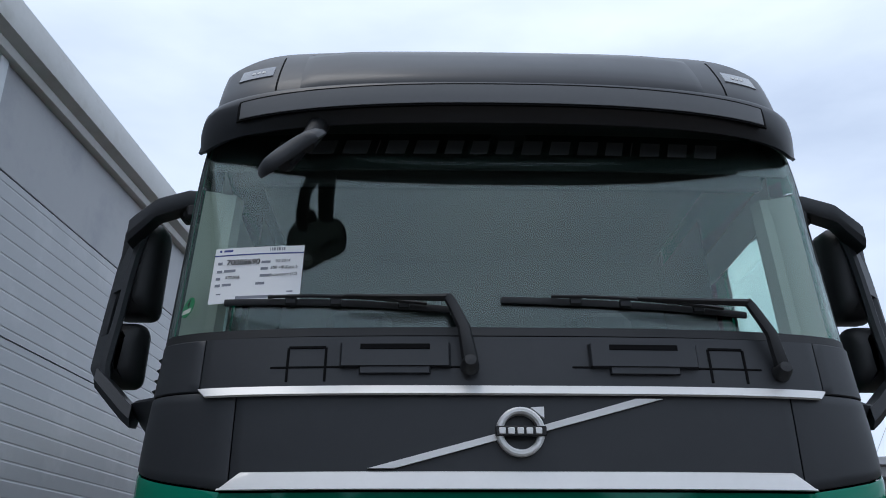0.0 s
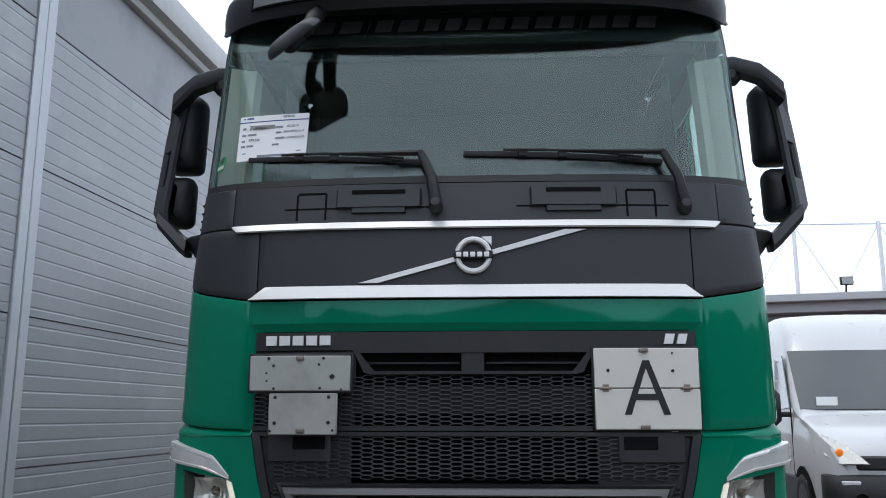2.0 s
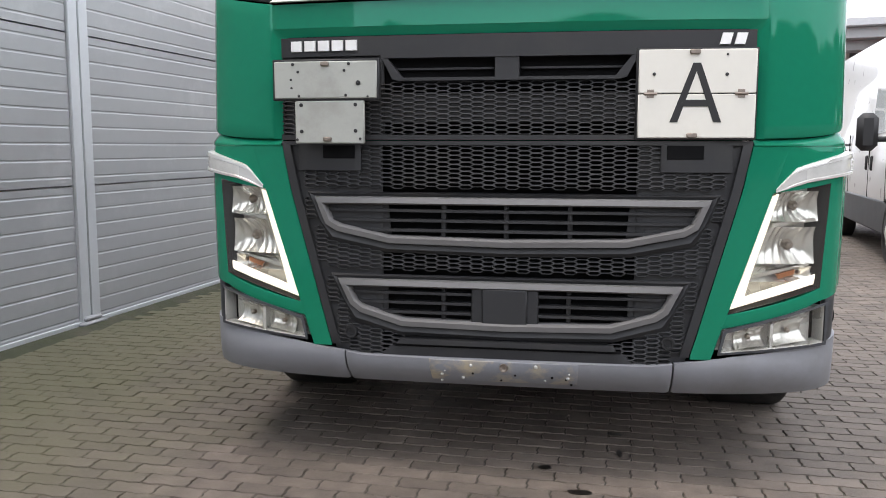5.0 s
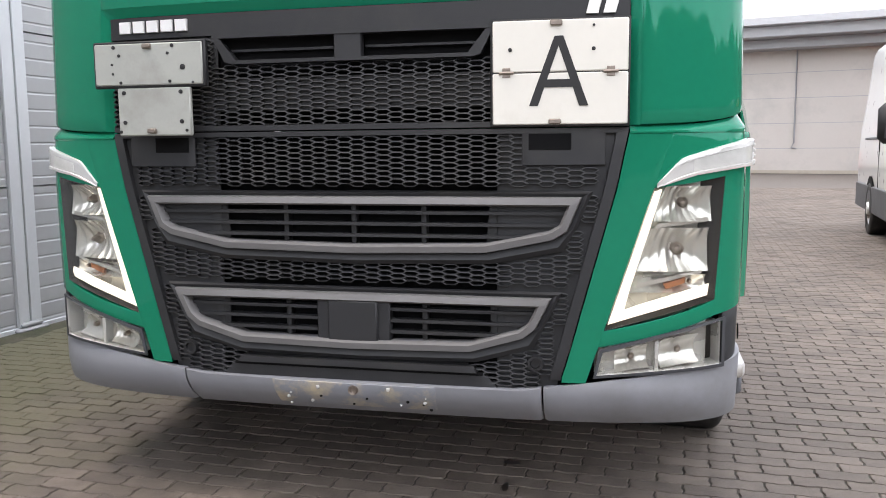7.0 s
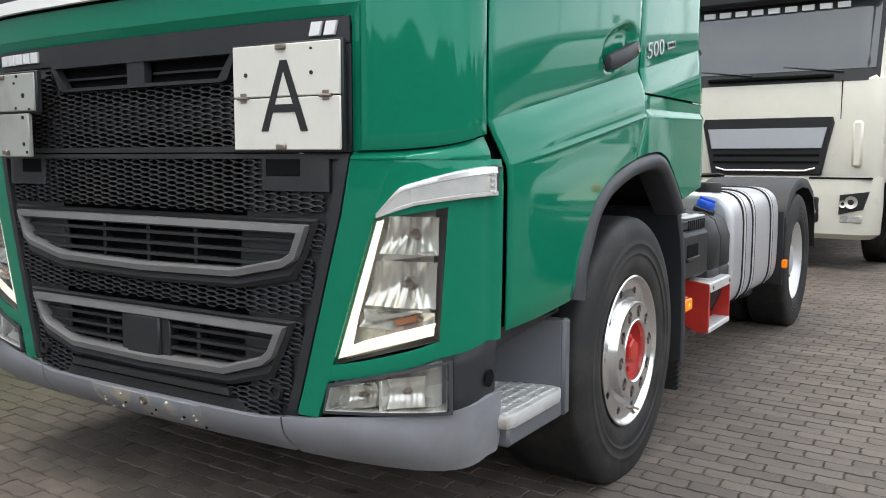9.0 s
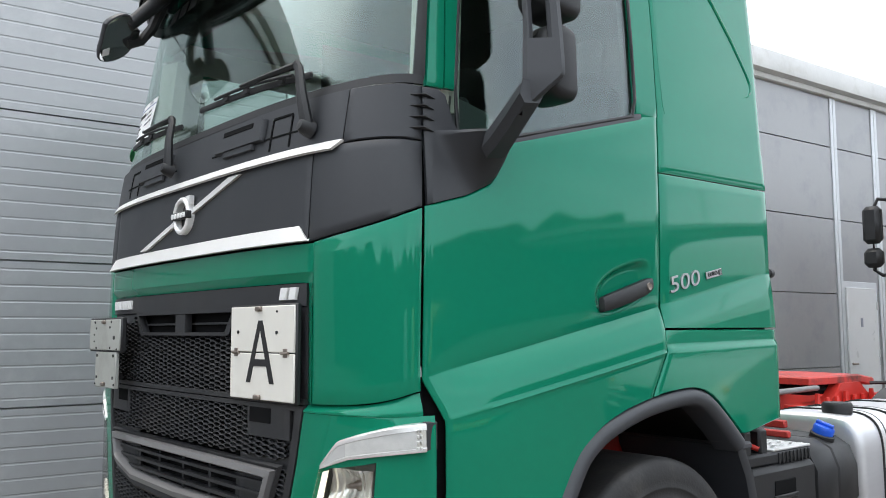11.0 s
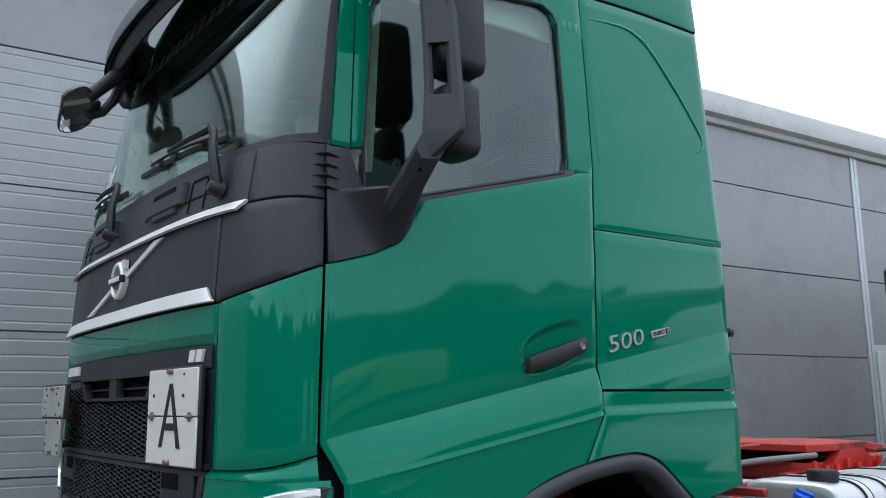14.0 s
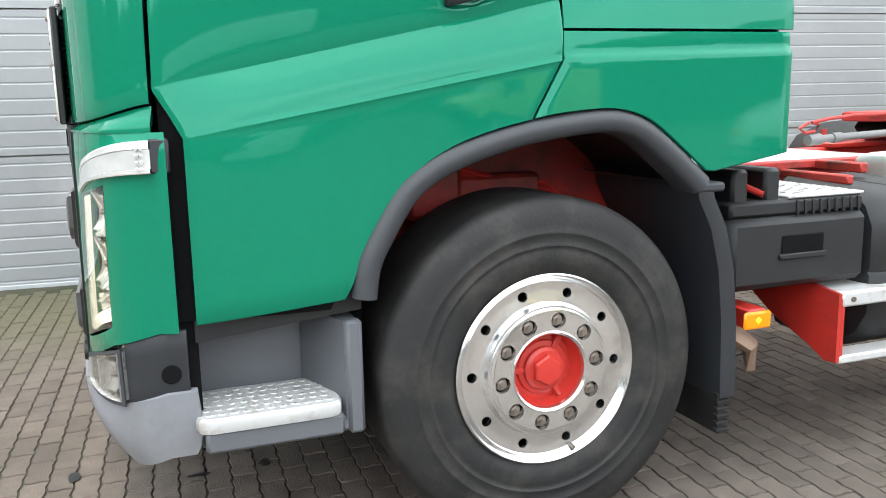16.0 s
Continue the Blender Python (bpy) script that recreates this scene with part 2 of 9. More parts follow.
# ---- building helpers ----
class Build:
    """Collects vertices and faces of one mesh."""

    def __init__(self):
        self.v, self.f = [], []

    def grid(self, rows, close_u=False, close_v=False):
        n, m, k = len(rows), len(rows[0]), len(self.v)
        for row in rows:
            self.v.extend(tuple(p) for p in row)
        for i in range(n if close_u else n - 1):
            for j in range(m if close_v else m - 1):
                a, b = i, (i + 1) % n
                c, d = j, (j + 1) % m
                self.f.append((k + a * m + c, k + b * m + c, k + b * m + d, k + a * m + d))
        return self

    def ngon(self, pts):
        pts = list(pts)
        k = len(self.v)
        self.v.extend(tuple(p) for p in pts)
        self.f.append(tuple(range(k, k + len(pts))))
        return self

    def prism(self, ring, shift, chamfer=0.0):
        """A closed ring of points and the same ring shifted; chamfer pulls the far ring's rim in."""
        s = Vector(shift)
        ring = [Vector(p) for p in ring]
        mid = sum(ring, Vector()) / len(ring)
        if chamfer:
            size = max((p - mid).length for p in ring)
            small = [mid + (p - mid) * (1 - chamfer / size) for p in ring]
            unit = s.normalized() * chamfer
            rows = [small, [p + unit for p in ring], [p + s - unit for p in ring], [p + s for p in small]]
        else:
            rows = [ring, [p + s for p in ring]]
        self.grid(rows, close_v=True)
        self.ngon(reversed([tuple(p) for p in rows[0]]))
        self.ngon([tuple(p) for p in rows[-1]])
        return self

    def box(self, lo, hi, bevel=0.0, m=None):
        (x0, y0, z0), (x1, y1, z1) = lo, hi
        b = min(bevel, (x1 - x0) / 2.1, (y1 - y0) / 2.1, (z1 - z0) / 2.1)
        if b <= 0:
            ring = [(x0, y0, z0), (x1, y0, z0), (x1, y1, z0), (x0, y1, z0)]
            rows = [ring, [(x, y, z1) for x, y, _ in ring]]
        else:
            def rr(e, z):
                return [(x0 + e + b - e, y0 + e, z), (x1 - b, y0 + e, z), (x1 - e, y0 + b, z), (x1 - e, y1 - b, z),
                        (x1 - b, y1 - e, z), (x0 + b, y1 - e, z), (x0 + e, y1 - b, z), (x0 + e, y0 + b, z)]
            rows = [rr(b, z0), rr(0, z0 + b), rr(0, z1 - b), rr(b, z1)]
        k = len(self.v)
        self.grid(rows, close_v=True)
        self.ngon(reversed(rows[0]))
        self.ngon(rows[-1])
        if m is not None:
            for i in range(k, len(self.v)):
                self.v[i] = tuple(m @ Vector(self.v[i]))
        return self

    def lathe(self, profile, m=None, seg=48, closed=False):
        """Turns (radius, height) pairs round the z axis, then places them with m."""
        m = m or Matrix.Identity(4)
        rows = []
        for r, h in profile:
            rows.append([m @ Vector((r * math.cos(2 * math.pi * i / seg), r * math.sin(2 * math.pi * i / seg), h)) for i in range(seg)])
        self.grid(rows, close_v=True, close_u=closed)
        return self

    def rod(self, a, b, r, r2=None, seg=12, caps=True):
        a, b = Vector(a), Vector(b)
        q = (b - a).to_track_quat("Z", "Y").to_matrix().to_4x4()
        m = Matrix.Translation(a) @ q
        h = (b - a).length
        r2 = r if r2 is None else r2
        prof = [(0.0001, 0), (r, 0), (r2, h), (0.0001, h)] if caps else [(r, 0), (r2, h)]
        return self.lathe(prof, m, seg)

    def tube(self, pts, r, seg=8, flat=1.0, up=(0, 0, 1)):
        """Sweeps a round or flattened section along points."""
        pts = [Vector(p) for p in pts]
        rows = []
        for i, p in enumerate(pts):
            d = (pts[min(i + 1, len(pts) - 1)] - pts[max(i - 1, 0)]).normalized()
            s = d.cross(Vector(up))
            s = s.normalized() if s.length > 1e-5 else Vector((1, 0, 0))
            u = s.cross(d).normalized()
            rad = r[i] if isinstance(r, (list, tuple)) else r
            rows.append([p + s * rad * math.cos(2 * math.pi * k / seg) + u * rad * flat * math.sin(2 * math.pi * k / seg) for k in range(seg)])
        self.grid(rows, close_v=True)
        self.ngon(reversed(rows[0]))
        self.ngon(rows[-1])
        return self

    def shell(self, rows, th=0.006, round_edge=0.004, centre=(0, 1.2)):
        """A curved plate: outer rows of points, an inner copy th behind, a rim, and slightly rounded edges."""
        n, m = len(rows), len(rows[0])
        rows = [[Vector(p) for p in row] for row in rows]
        outer, inner = [], []
        for i in range(n):
            ro, ri = [], []
            for j in range(m):
                a = rows[min(i + 1, n - 1)][j] - rows[max(i - 1, 0)][j]
                b = rows[i][min(j + 1, m - 1)] - rows[i][max(j - 1, 0)]
                nn = a.cross(b)
                nn = nn.normalized() if nn.length > 1e-9 else Vector((0, 0, 1))
                p = rows[i][j]
                away = Vector((p.x - centre[0], p.y - centre[1], 0)) if len(centre) == 2 else p - Vector(centre)
                if nn.dot(away) < 0:
                    nn = -nn
                edge = i in (0, n - 1) or j in (0, m - 1)
                ro.append(p - nn * (round_edge if edge else 0))
                ri.append(p - nn * th)
            outer.append(ro)
            inner.append(ri)
        k = len(self.v)
        self.grid(outer)
        self.grid(inner)
        off = n * m

        def idx(i, j, o):
            return k + o * off + i * m + j
        loop = [(0, j) for j in range(m)] + [(i, m - 1) for i in range(1, n)] + [(n - 1, j) for j in range(m - 2, -1, -1)] + [(i, 0) for i in range(n - 2, 0, -1)]
        for q in range(len(loop)):
            a, b = loop[q], loop[(q + 1) % len(loop)]
            self.f.append((idx(*a, 0), idx(*b, 0), idx(*b, 1), idx(*a, 1)))
        return self

    def add(self, other, m):
        k = len(self.v)
        self.v.extend(tuple(m @ Vector(p)) for p in other.v)
        self.f.extend(tuple(i + k for i in f) for f in other.f)
        return self

    def mesh(self, name, mat, smooth=40):
        me = bpy.data.meshes.new(name)
        me.from_pydata(self.v, [], self.f)
        bm = bmesh.new()
        bm.from_mesh(me)
        if len(self.v) < 4000:
            bmesh.ops.remove_doubles(bm, verts=bm.verts, dist=0.00002)
        bmesh.ops.recalc_face_normals(bm, faces=bm.faces)
        bm.to_mesh(me)
        bm.free()
        me.materials.append(mat)
        if smooth:
            me.polygons.foreach_set("use_smooth", [True] * len(me.polygons))
            me.set_sharp_from_angle(angle=radians(smooth))
        return me


def part(name, b, mat, parent=None, label="", smooth=40):
    """Links what was built as one mesh object under a thing or a part."""
    ob = new(name, b.mesh(name, mat, smooth))
    ob.parent = parent
    return tagged(ob, label)


def thing(name, label, category, group="", kind="", at=(0, 0, 0)):
    ob = new(name)
    ob.location = at
    ob.empty_display_size = 0.2
    return tagged(ob, label, category, group, kind)


def lerp(table, x):
    """Piecewise linear value from (x, value) pairs."""
    return float(np.interp(x, [a for a, _ in table], [b for _, b in table]))


def smooth_lerp(table, x):
    """Catmull-Rom through (x, value) pairs."""
    xs = [a for a, _ in table]
    if x <= xs[0]:
        return table[0][1]
    if x >= xs[-1]:
        return table[-1][1]
    i = max(k for k in range(len(xs) - 1) if xs[k] <= x)
    p1, p2 = table[i], table[i + 1]
    p0, p3 = table[max(i - 1, 0)], table[min(i + 2, len(xs) - 1)]
    h = p2[0] - p1[0]
    t = (x - p1[0]) / h
    m1 = (p2[1] - p0[1]) / max(p2[0] - p0[0], 1e-6) * h
    m2 = (p3[1] - p1[1]) / max(p3[0] - p1[0], 1e-6) * h
    return (2 * t**3 - 3 * t**2 + 1) * p1[1] + (t**3 - 2 * t**2 + t) * m1 + (-2 * t**3 + 3 * t**2) * p2[1] + (t**3 - t**2) * m2


def fine_path(pts, n):
    """The same open line of (a, b) points, rounded and with n steps from one to the next."""
    out = []
    for i in range(len(pts) - 1):
        p0, p1, p2, p3 = pts[max(i - 1, 0)], pts[i], pts[i + 1], pts[min(i + 2, len(pts) - 1)]
        for k in range(n):
            t = k / n
            out.append(tuple(0.5 * (2 * b + (c - a) * t + (2 * a - 5 * b + 4 * c - d) * t * t + (3 * b - a - 3 * c + d) * t**3) for a, b, c, d in zip(p0, p1, p2, p3)))
    return out + [tuple(pts[-1])]


def steps(n, e=0.02):
    """Even steps from 0 to 1, with a close one at either end for the rounded edge."""
    return [0.0, e] + [e + (1 - 2 * e) * i / n for i in range(1, n)] + [1 - e, 1.0]


def as_fn(v):
    return v if callable(v) else (lambda *_: v)


def patch_rows(surface, left, right, low, high, nu=12, nv=8, e=0.02):
    """Rows of points on surface(u, v): u from left(v) to right(v), v from low(t) to high(t), t along the patch."""
    left, right, low, high = map(as_fn, (left, right, low, high))
    rows = []
    for s in steps(nv, e):
        row = []
        for t in steps(nu, e):
            v = low(t) + (high(t) - low(t)) * s
            u = left(v) + (right(v) - left(v)) * t
            row.append(surface(u, v))
        rows.append(row)
    return rows


def lettering(name, text, size, depth, m, mat, parent, shear=0.0, width=1.0, label="", bold=0.0):
    cu = bpy.data.curves.new(name, "FONT")
    cu.body, cu.size, cu.extrude, cu.align_x, cu.align_y, cu.shear, cu.offset = text, size, depth, "CENTER", "CENTER", shear, bold
    cu.resolution_u = 3
    ob = new("lettering_source", cu)
    me = bpy.data.meshes.new_from_object(ob)
    bpy.data.objects.remove(ob)
    me.materials.clear()
    me.materials.append(mat)
    me.transform(m @ Matrix.Diagonal((width, 1, 1, 1)))
    me.name = name
    o = new(name, me)
    o.parent = parent
    return tagged(o, label)


def facing_front(x, y, z):
    """Letters that read from the front of the truck."""
    return pose(x, y, z, 90, 0, 0)


def facing_side(x, y, z, turn=0):
    """Letters that read from the truck's left side."""
    return Matrix.Translation((x, y, z)) @ pose(0, 0, 0, 90, 0, 90) @ pose(0, 0, 0, 0, 0, turn)


# ---- the truck: its cab's surfaces, front at y = 0, ground at z = 0 ----
SEAM_Y = [(0.3, 0.275), (1.37, 0.275), (1.9, 0.29), (2.17, 0.305), (2.31, 0.318), (2.93, 0.367), (3.05, 0.385), (3.2, 0.42), (3.44, 0.458), (3.62, 0.52)]
SEAM_X = [(0.3, 1.205), (0.6, 1.216), (1.2, 1.224), (1.29, 1.212), (1.37, 1.207), (1.9, 1.198), (2.17, 1.177), (2.31, 1.170), (2.62, 1.156), (2.93, 1.141), (3.05, 1.134), (3.2, 1.122), (3.44, 1.098), (3.62, 1.06)]
FACE = [(0.3, 0.06), (0.45, 0.035), (0.6, 0.035), (1.25, 0.036), (1.66, 0.034), (1.8, 0.036), (1.9, 0.04), (2.1, 0.052), (2.28, 0.08)]
GLASS = [(2.2, 0.075), (2.3, 0.092), (2.7, 0.19), (3.15, 0.30)]
FAIRING = [(3.0, 0.108), (3.12, 0.095), (3.21, 0.098), (3.30, 0.130), (3.45, 0.250), (3.54, 0.345), (3.61, 0.45)]
FLARE = [(2.0, 1.0), (2.15, 0.996), (2.33, 0.985), (2.7, 0.970), (2.93, 0.957), (3.17, 0.944), (3.45, 0.925), (3.8, 0.900)]


def seam_x(z):
    return smooth_lerp(SEAM_X, z)


def seam_y(z):
    return smooth_lerp(SEAM_Y, z)


def front(table=FACE, power=3.0, out=0.0):
    """The cab's face: x across, z up; out pushes it forward."""
    def surface(x, z):
        w, d, c = seam_x(z), seam_y(z), smooth_lerp(table, z)
        a = min(1.0, abs(x) / w)
        y = d - (d - c) * (1 - a**power) ** (1 / power)
        lean = a**6
        return Vector((x + (1 if x >= 0 else -1) * out * lean, y - out * (1 - 0.6 * lean), z))
    return surface


def around(table=FACE, power=3.0, out=0.0):
    """The same face by its angle u, -1 to 1 from seam to seam, which also covers the corners evenly."""
    f = front(table, power, out)

    def surface(u, z):
        return f(math.copysign(seam_x(z) * abs(math.sin(u * math.pi / 2)) ** (2 / power), u), z)
    return surface


def at_x(x, power=3.0):
    """u of around() at a given x, as a function of z."""
    return lambda z: math.copysign(2 / math.pi * math.asin(min(1.0, abs(x) / seam_x(z)) ** (power / 2)), x)


def crease_upper(y):
    return 1.37 + (y - 0.27) * 0.203 if y < 1.41 else 1.601 + (y - 1.41) * 0.20


def crease_lower(y):
    return 1.243 + (y - 0.34) * 0.176 if y < 1.41 else 1.431 + (y - 1.41) * 0.02


def side_x(y, z):
    w0, d = seam_x(z), seam_y(z)
    k = lerp(FLARE, z)
    full = smooth_lerp([(0.27, w0 / k), (0.75, 1.232), (1.4, 1.248), (2.25, 1.238)], y) * k
    hi, lo = crease_upper(y), crease_lower(y)
    down = min(1.0, max(0.0, (hi - z) / max(hi - lo, 1e-4)))
    bulge = 1 - (1 - down) ** 2.2
    dip = (0.007 * math.exp(-(z - hi) / 0.12) + 0.005 * math.exp(-(z - hi) / 0.025) if z > hi else 0.012 * (1 - down) ** 2.2) * min(1.0, max(0.0, (1.42 - y) / 0.03))
    ramp = min(1.0, max(0.0, (y - 0.27) / 0.34))
    ramp = ramp * (2 - ramp)
    step = 0.012 * min(1.0, max(0.0, (lo + 0.022 - z) / 0.022)) * min(1.0, max(0.0, (y - 1.40) / 0.02))
    ridge = 0.004 * max(0.0, 1 - abs(z - lo) / 0.010) * min(1.0, max(0.0, (1.44 - y) / 0.02))
    return full + (0.034 * bulge - dip + ridge - 0.012 * min(1.0, max(0.0, (y - 1.40) / 0.02)) * bulge + step) * ramp


def handle_bowl(y, z):
    """Depth of the rounded hollow behind the door handle."""
    u, v = (y - 1.195) / 0.168, (z - 1.672 - (y - 1.195) * 0.32) / 0.080
    q = abs(u) ** 2.6 + abs(v) ** 2.6
    t = min(1.0, max(0.0, (1.0 - q) / 0.75))
    return 0.024 * t * t * (3 - 2 * t)


def side(sign, out=0.0):
    def surface(y, z):
        return Vector((sign * (side_x(y, z) + out), y, z))
    return surface


truck = thing("truck", "green and dark grey truck tractor with red chassis on paving", "truck")


# ---- face: dark band, chrome strips, green frame ----
hood_low = lambda t: lerp([(0.0, 1.792), (0.44, 1.794), (0.56, 1.812), (0.70, 1.831), (0.85, 1.854), (0.96, 1.876), (1, 1.889)], abs(t))


def hood_edge(left, right):
    """Lower edge of the dark band along a patch that runs from left to right in u."""
    return lambda t: hood_low(left + (right - left) * t) + 0.003


uL, uM = at_x(0.874), at_x(1.0)
band = part("front_lid", Build().shell(patch_rows(around(), lambda z: -uL(z) + 0.002, lambda z: uL(z) - 0.002, 1.797, 2.098, 40, 8, 0.008), 0.012), DARK, truck, "dark grey front lid")
upper = part("wiper_panel", Build().shell(patch_rows(around(), lambda z: -uM(z) + 0.002, lambda z: uM(z) - 0.002, 2.102, 2.278, 40, 8, 0.008), 0.012), DARK, truck, "dark grey wiper panel below the windscreen")
for s in (-1, 1):
    u0 = at_x(0.874)(1.95)
    lo = hood_edge(u0, 1.0)
    rows = patch_rows(around(), lambda z: uL(z) + 0.002, 0.998, lo, 2.098, 14, 10)
    if s < 0:
        rows = [[Vector((-p.x, p.y, p.z)) for p in r] for r in rows]
    part("corner_panel", Build().shell(rows, 0.012), DARK, truck, "dark grey corner panel")
    rows = patch_rows(around(), lambda z: uM(z) + 0.002, 0.998, 2.102, 2.278, 10, 6)
    if s < 0:
        rows = [[Vector((-p.x, p.y, p.z)) for p in r] for r in rows]
    part("upper_corner_panel", Build().shell(rows, 0.012), DARK, truck)
    for k in range(4):
        z = 2.135 + 0.036 * k
        fin = Build().tube([(s * (seam_x(z) - 0.01), seam_y(z) - 0.055, z), (s * (seam_x(z) + 0.012), seam_y(z) - 0.01, z + 0.004), (s * (seam_x(z) + 0.014), seam_y(z) + 0.03, z - 0.004)], [0.004, 0.009, 0.002], 6, 0.6)
        part("air_fin", fin, BLACK, truck)


def strip(name, half_low, half_high, z0, z1, out, mat):
    """A trim strip on the face whose ends slant."""
    wide = lambda z: half_low + (half_high - half_low) * (z - z0) / (z1 - z0)
    levels = [(0.0, out + 0.004), (0.06, out + 0.008), (0.5, out), (0.92, out - 0.009), (1.0, out - 0.014)]
    rows = []
    for v, o in levels:
        z = z0 + (z1 - z0) * v
        rows.append([front(FACE, 3.0, o)(wide(z) * (2 * t - 1), z) for t in steps(40, 0.006)])
    return part(name, Build().shell(rows, 0.012, 0.002), mat, truck, "satin silver trim strip")


strip("trim_strip", 0.965, 1.003, 2.080, 2.113, 0.016, SILVER)
strip("trim_strip", 0.900, 0.835, 1.793, 1.850, 0.020, SILVER)
# diagonal bar and the round badge on it
f0 = front(FACE, 3.0, 0.012)
bar = Build()
ring = []
for x, z in ((-0.455, 1.857), (-0.375, 1.857), (-0.06, 1.942), (-0.06, 1.962)):
    ring.append(f0(x, z))
bar.prism([ring[0], ring[1], ring[2], ring[3]], (0, 0.02, 0), 0.002)
ring = [f0(x, z) for x, z in ((0.06, 1.962), (0.06, 1.982), (0.37, 2.070), (0.455, 2.070))]
bar.prism([ring[0], ring[3], ring[2], ring[1]], (0, 0.02, 0), 0.002)
part("diagonal_bar", bar, SILVER, truck, "silver diagonal bar")
badge = part("badge", Build().lathe([(0.052, -0.012), (0.054, 0.012), (0.060, 0.018), (0.068, 0.018), (0.074, 0.012), (0.075, -0.012)], Matrix.Translation((0.005, 0.032, 1.965)) @ pose(0, 0, 0, 90), 48, True), BRIGHT, truck, "round chrome badge")
part("badge_arrow", Build().prism([(0.045, 0.02, 2.005), (0.07, 0.02, 2.045), (0.038, 0.02, 2.038), (0.078, 0.02, 2.040), (0.078, 0.02, 2.005)][2:] + [(0.062, 0.02, 2.018)], (0, 0.02, 0)), BRIGHT, badge)
part("badge_bar", Build().box((-0.072, 0.008, 1.950), (0.082, 0.03, 1.980), 0.003), INK, badge)
for k in range(5):
    part("badge_mark", Build().box((-0.062 + k * 0.0275, 0.005, 1.955), (-0.042 + k * 0.0275, 0.012, 1.975), 0.002), BRIGHT, badge)

# green frame round the upper grille; its lower seam climbs towards the corners
def shoulder(t):
    return 1.284 + 0.046 * t**1.8


green = Build()
fr = at_x(0.902)
green.shell(patch_rows(around(), lambda z: -fr(z), lambda z: fr(z), 1.698, 1.789, 40, 5, 0.006), 0.014)
for s in (-1, 1):
    u0 = fr(1.5)
    hi = lambda t: hood_low(u0 + (1 - u0) * t) - 0.003
    rows = patch_rows(around(), lambda z: fr(z), 0.998, lambda t: shoulder(t) + 0.003, hi, 16, 12)
    if s < 0:
        rows = [[Vector((-p.x, p.y, p.z)) for p in r] for r in rows]
    green.shell(rows, 0.014)


def frame_path(half, top, r, out):
    # up one side of the opening, round its corners and down the other side
    pts = [(-half, 1.285 + (top - r - 1.285) * k / 8) for k in range(8)]
    pts += [(-half + r - r * math.cos(radians(a)), top - r + r * math.sin(radians(a))) for a in range(0, 91, 15)]
    pts += [(-half + r + (2 * half - 2 * r) * k / 24, top) for k in range(1, 24)]
    pts += [(half - r + r * math.sin(radians(a)), top - r + r * math.cos(radians(a))) for a in range(0, 91, 15)]
    pts += [(half, 1.285 + (top - r - 1.285) * k / 8) for k in range(7, -1, -1)]
    return [front(FACE, 3.0, out)(x, z) for x, z in pts]


lip = Build().grid([frame_path(0.904, 1.700, 0.004, -0.0005), frame_path(0.900, 1.696, 0.010, -0.002), frame_path(0.882, 1.678, 0.022, -0.013), frame_path(0.871, 1.667, 0.030, -0.018), frame_path(0.868, 1.664, 0.032, -0.045)])
front_frame = part("front_frame", green, GREEN, truck, "glossy green front frame")
part("frame_lip", lip, GREEN, front_frame)

# ---- upper grille: badge rail, slots, honeycomb ----
grille = part("upper_grille", Build().shell(patch_rows(front(FACE, 3.0, -0.004), -0.868, 0.868, 1.592, 1.664, 30, 3, 0.006), 0.02), GRILLE, truck, "dark grey plastic upper grille")


def comb(x0, x1, z0, z1, keep, out, cell=0.056, row=0.0168, wall=0.0024, depth=0.020):
    """A flattened honeycomb lattice on the face; keep(x, z) tells where its cells lie."""
    b = Build()
    fs, fb = front(FACE, 3.0, out), front(FACE, 3.0, out - depth)
    shape = [(-0.5, 0), (-0.27, 0.5), (0.27, 0.5), (0.5, 0), (0.27, -0.5), (-0.27, -0.5)]
    nz, nx = int((z1 - z0) / (row / 1.0)) + 2, int((x1 - x0) / (cell * 0.77)) + 2
    for i in range(nx):
        for j in range(nz):
            x = x0 + i * cell * 0.77
            z = z0 + j * row + (row / 2 if i % 2 else 0)
            if not (x0 <= x <= x1 and z0 <= z <= z1 and keep(x, z)):
                continue
            k = len(b.v)
            tilt = 0.003
            for a, c in shape:
                p = fs(x + a * cell, z + c * row)
                b.v.append((p.x, p.y, p.z))
            for a, c in shape:
                p = fs(x + a * (cell - 2.4 * wall), z + c * (row - 1.9 * wall))
                b.v.append((p.x, p.y + (tilt if c < 0 else -0.001), p.z))
            for a, c in shape:
                p = fb(x + a * (cell - 2.6 * wall), z + c * (row - 2.1 * wall))
                b.v.append((p.x, p.y, p.z))
            for q in range(6):
                r = (q + 1) % 6
                b.f.append((k + q, k + r, k + 6 + r, k + 6 + q))
                b.f.append((k + 6 + q, k + 6 + r, k + 12 + r, k + 12 + q))
    return b


def in_upper(x, z):
    return not (-0.90 < x < -0.52 and z > 1.55) and not (abs(x) < 0.46 and z > 1.495)


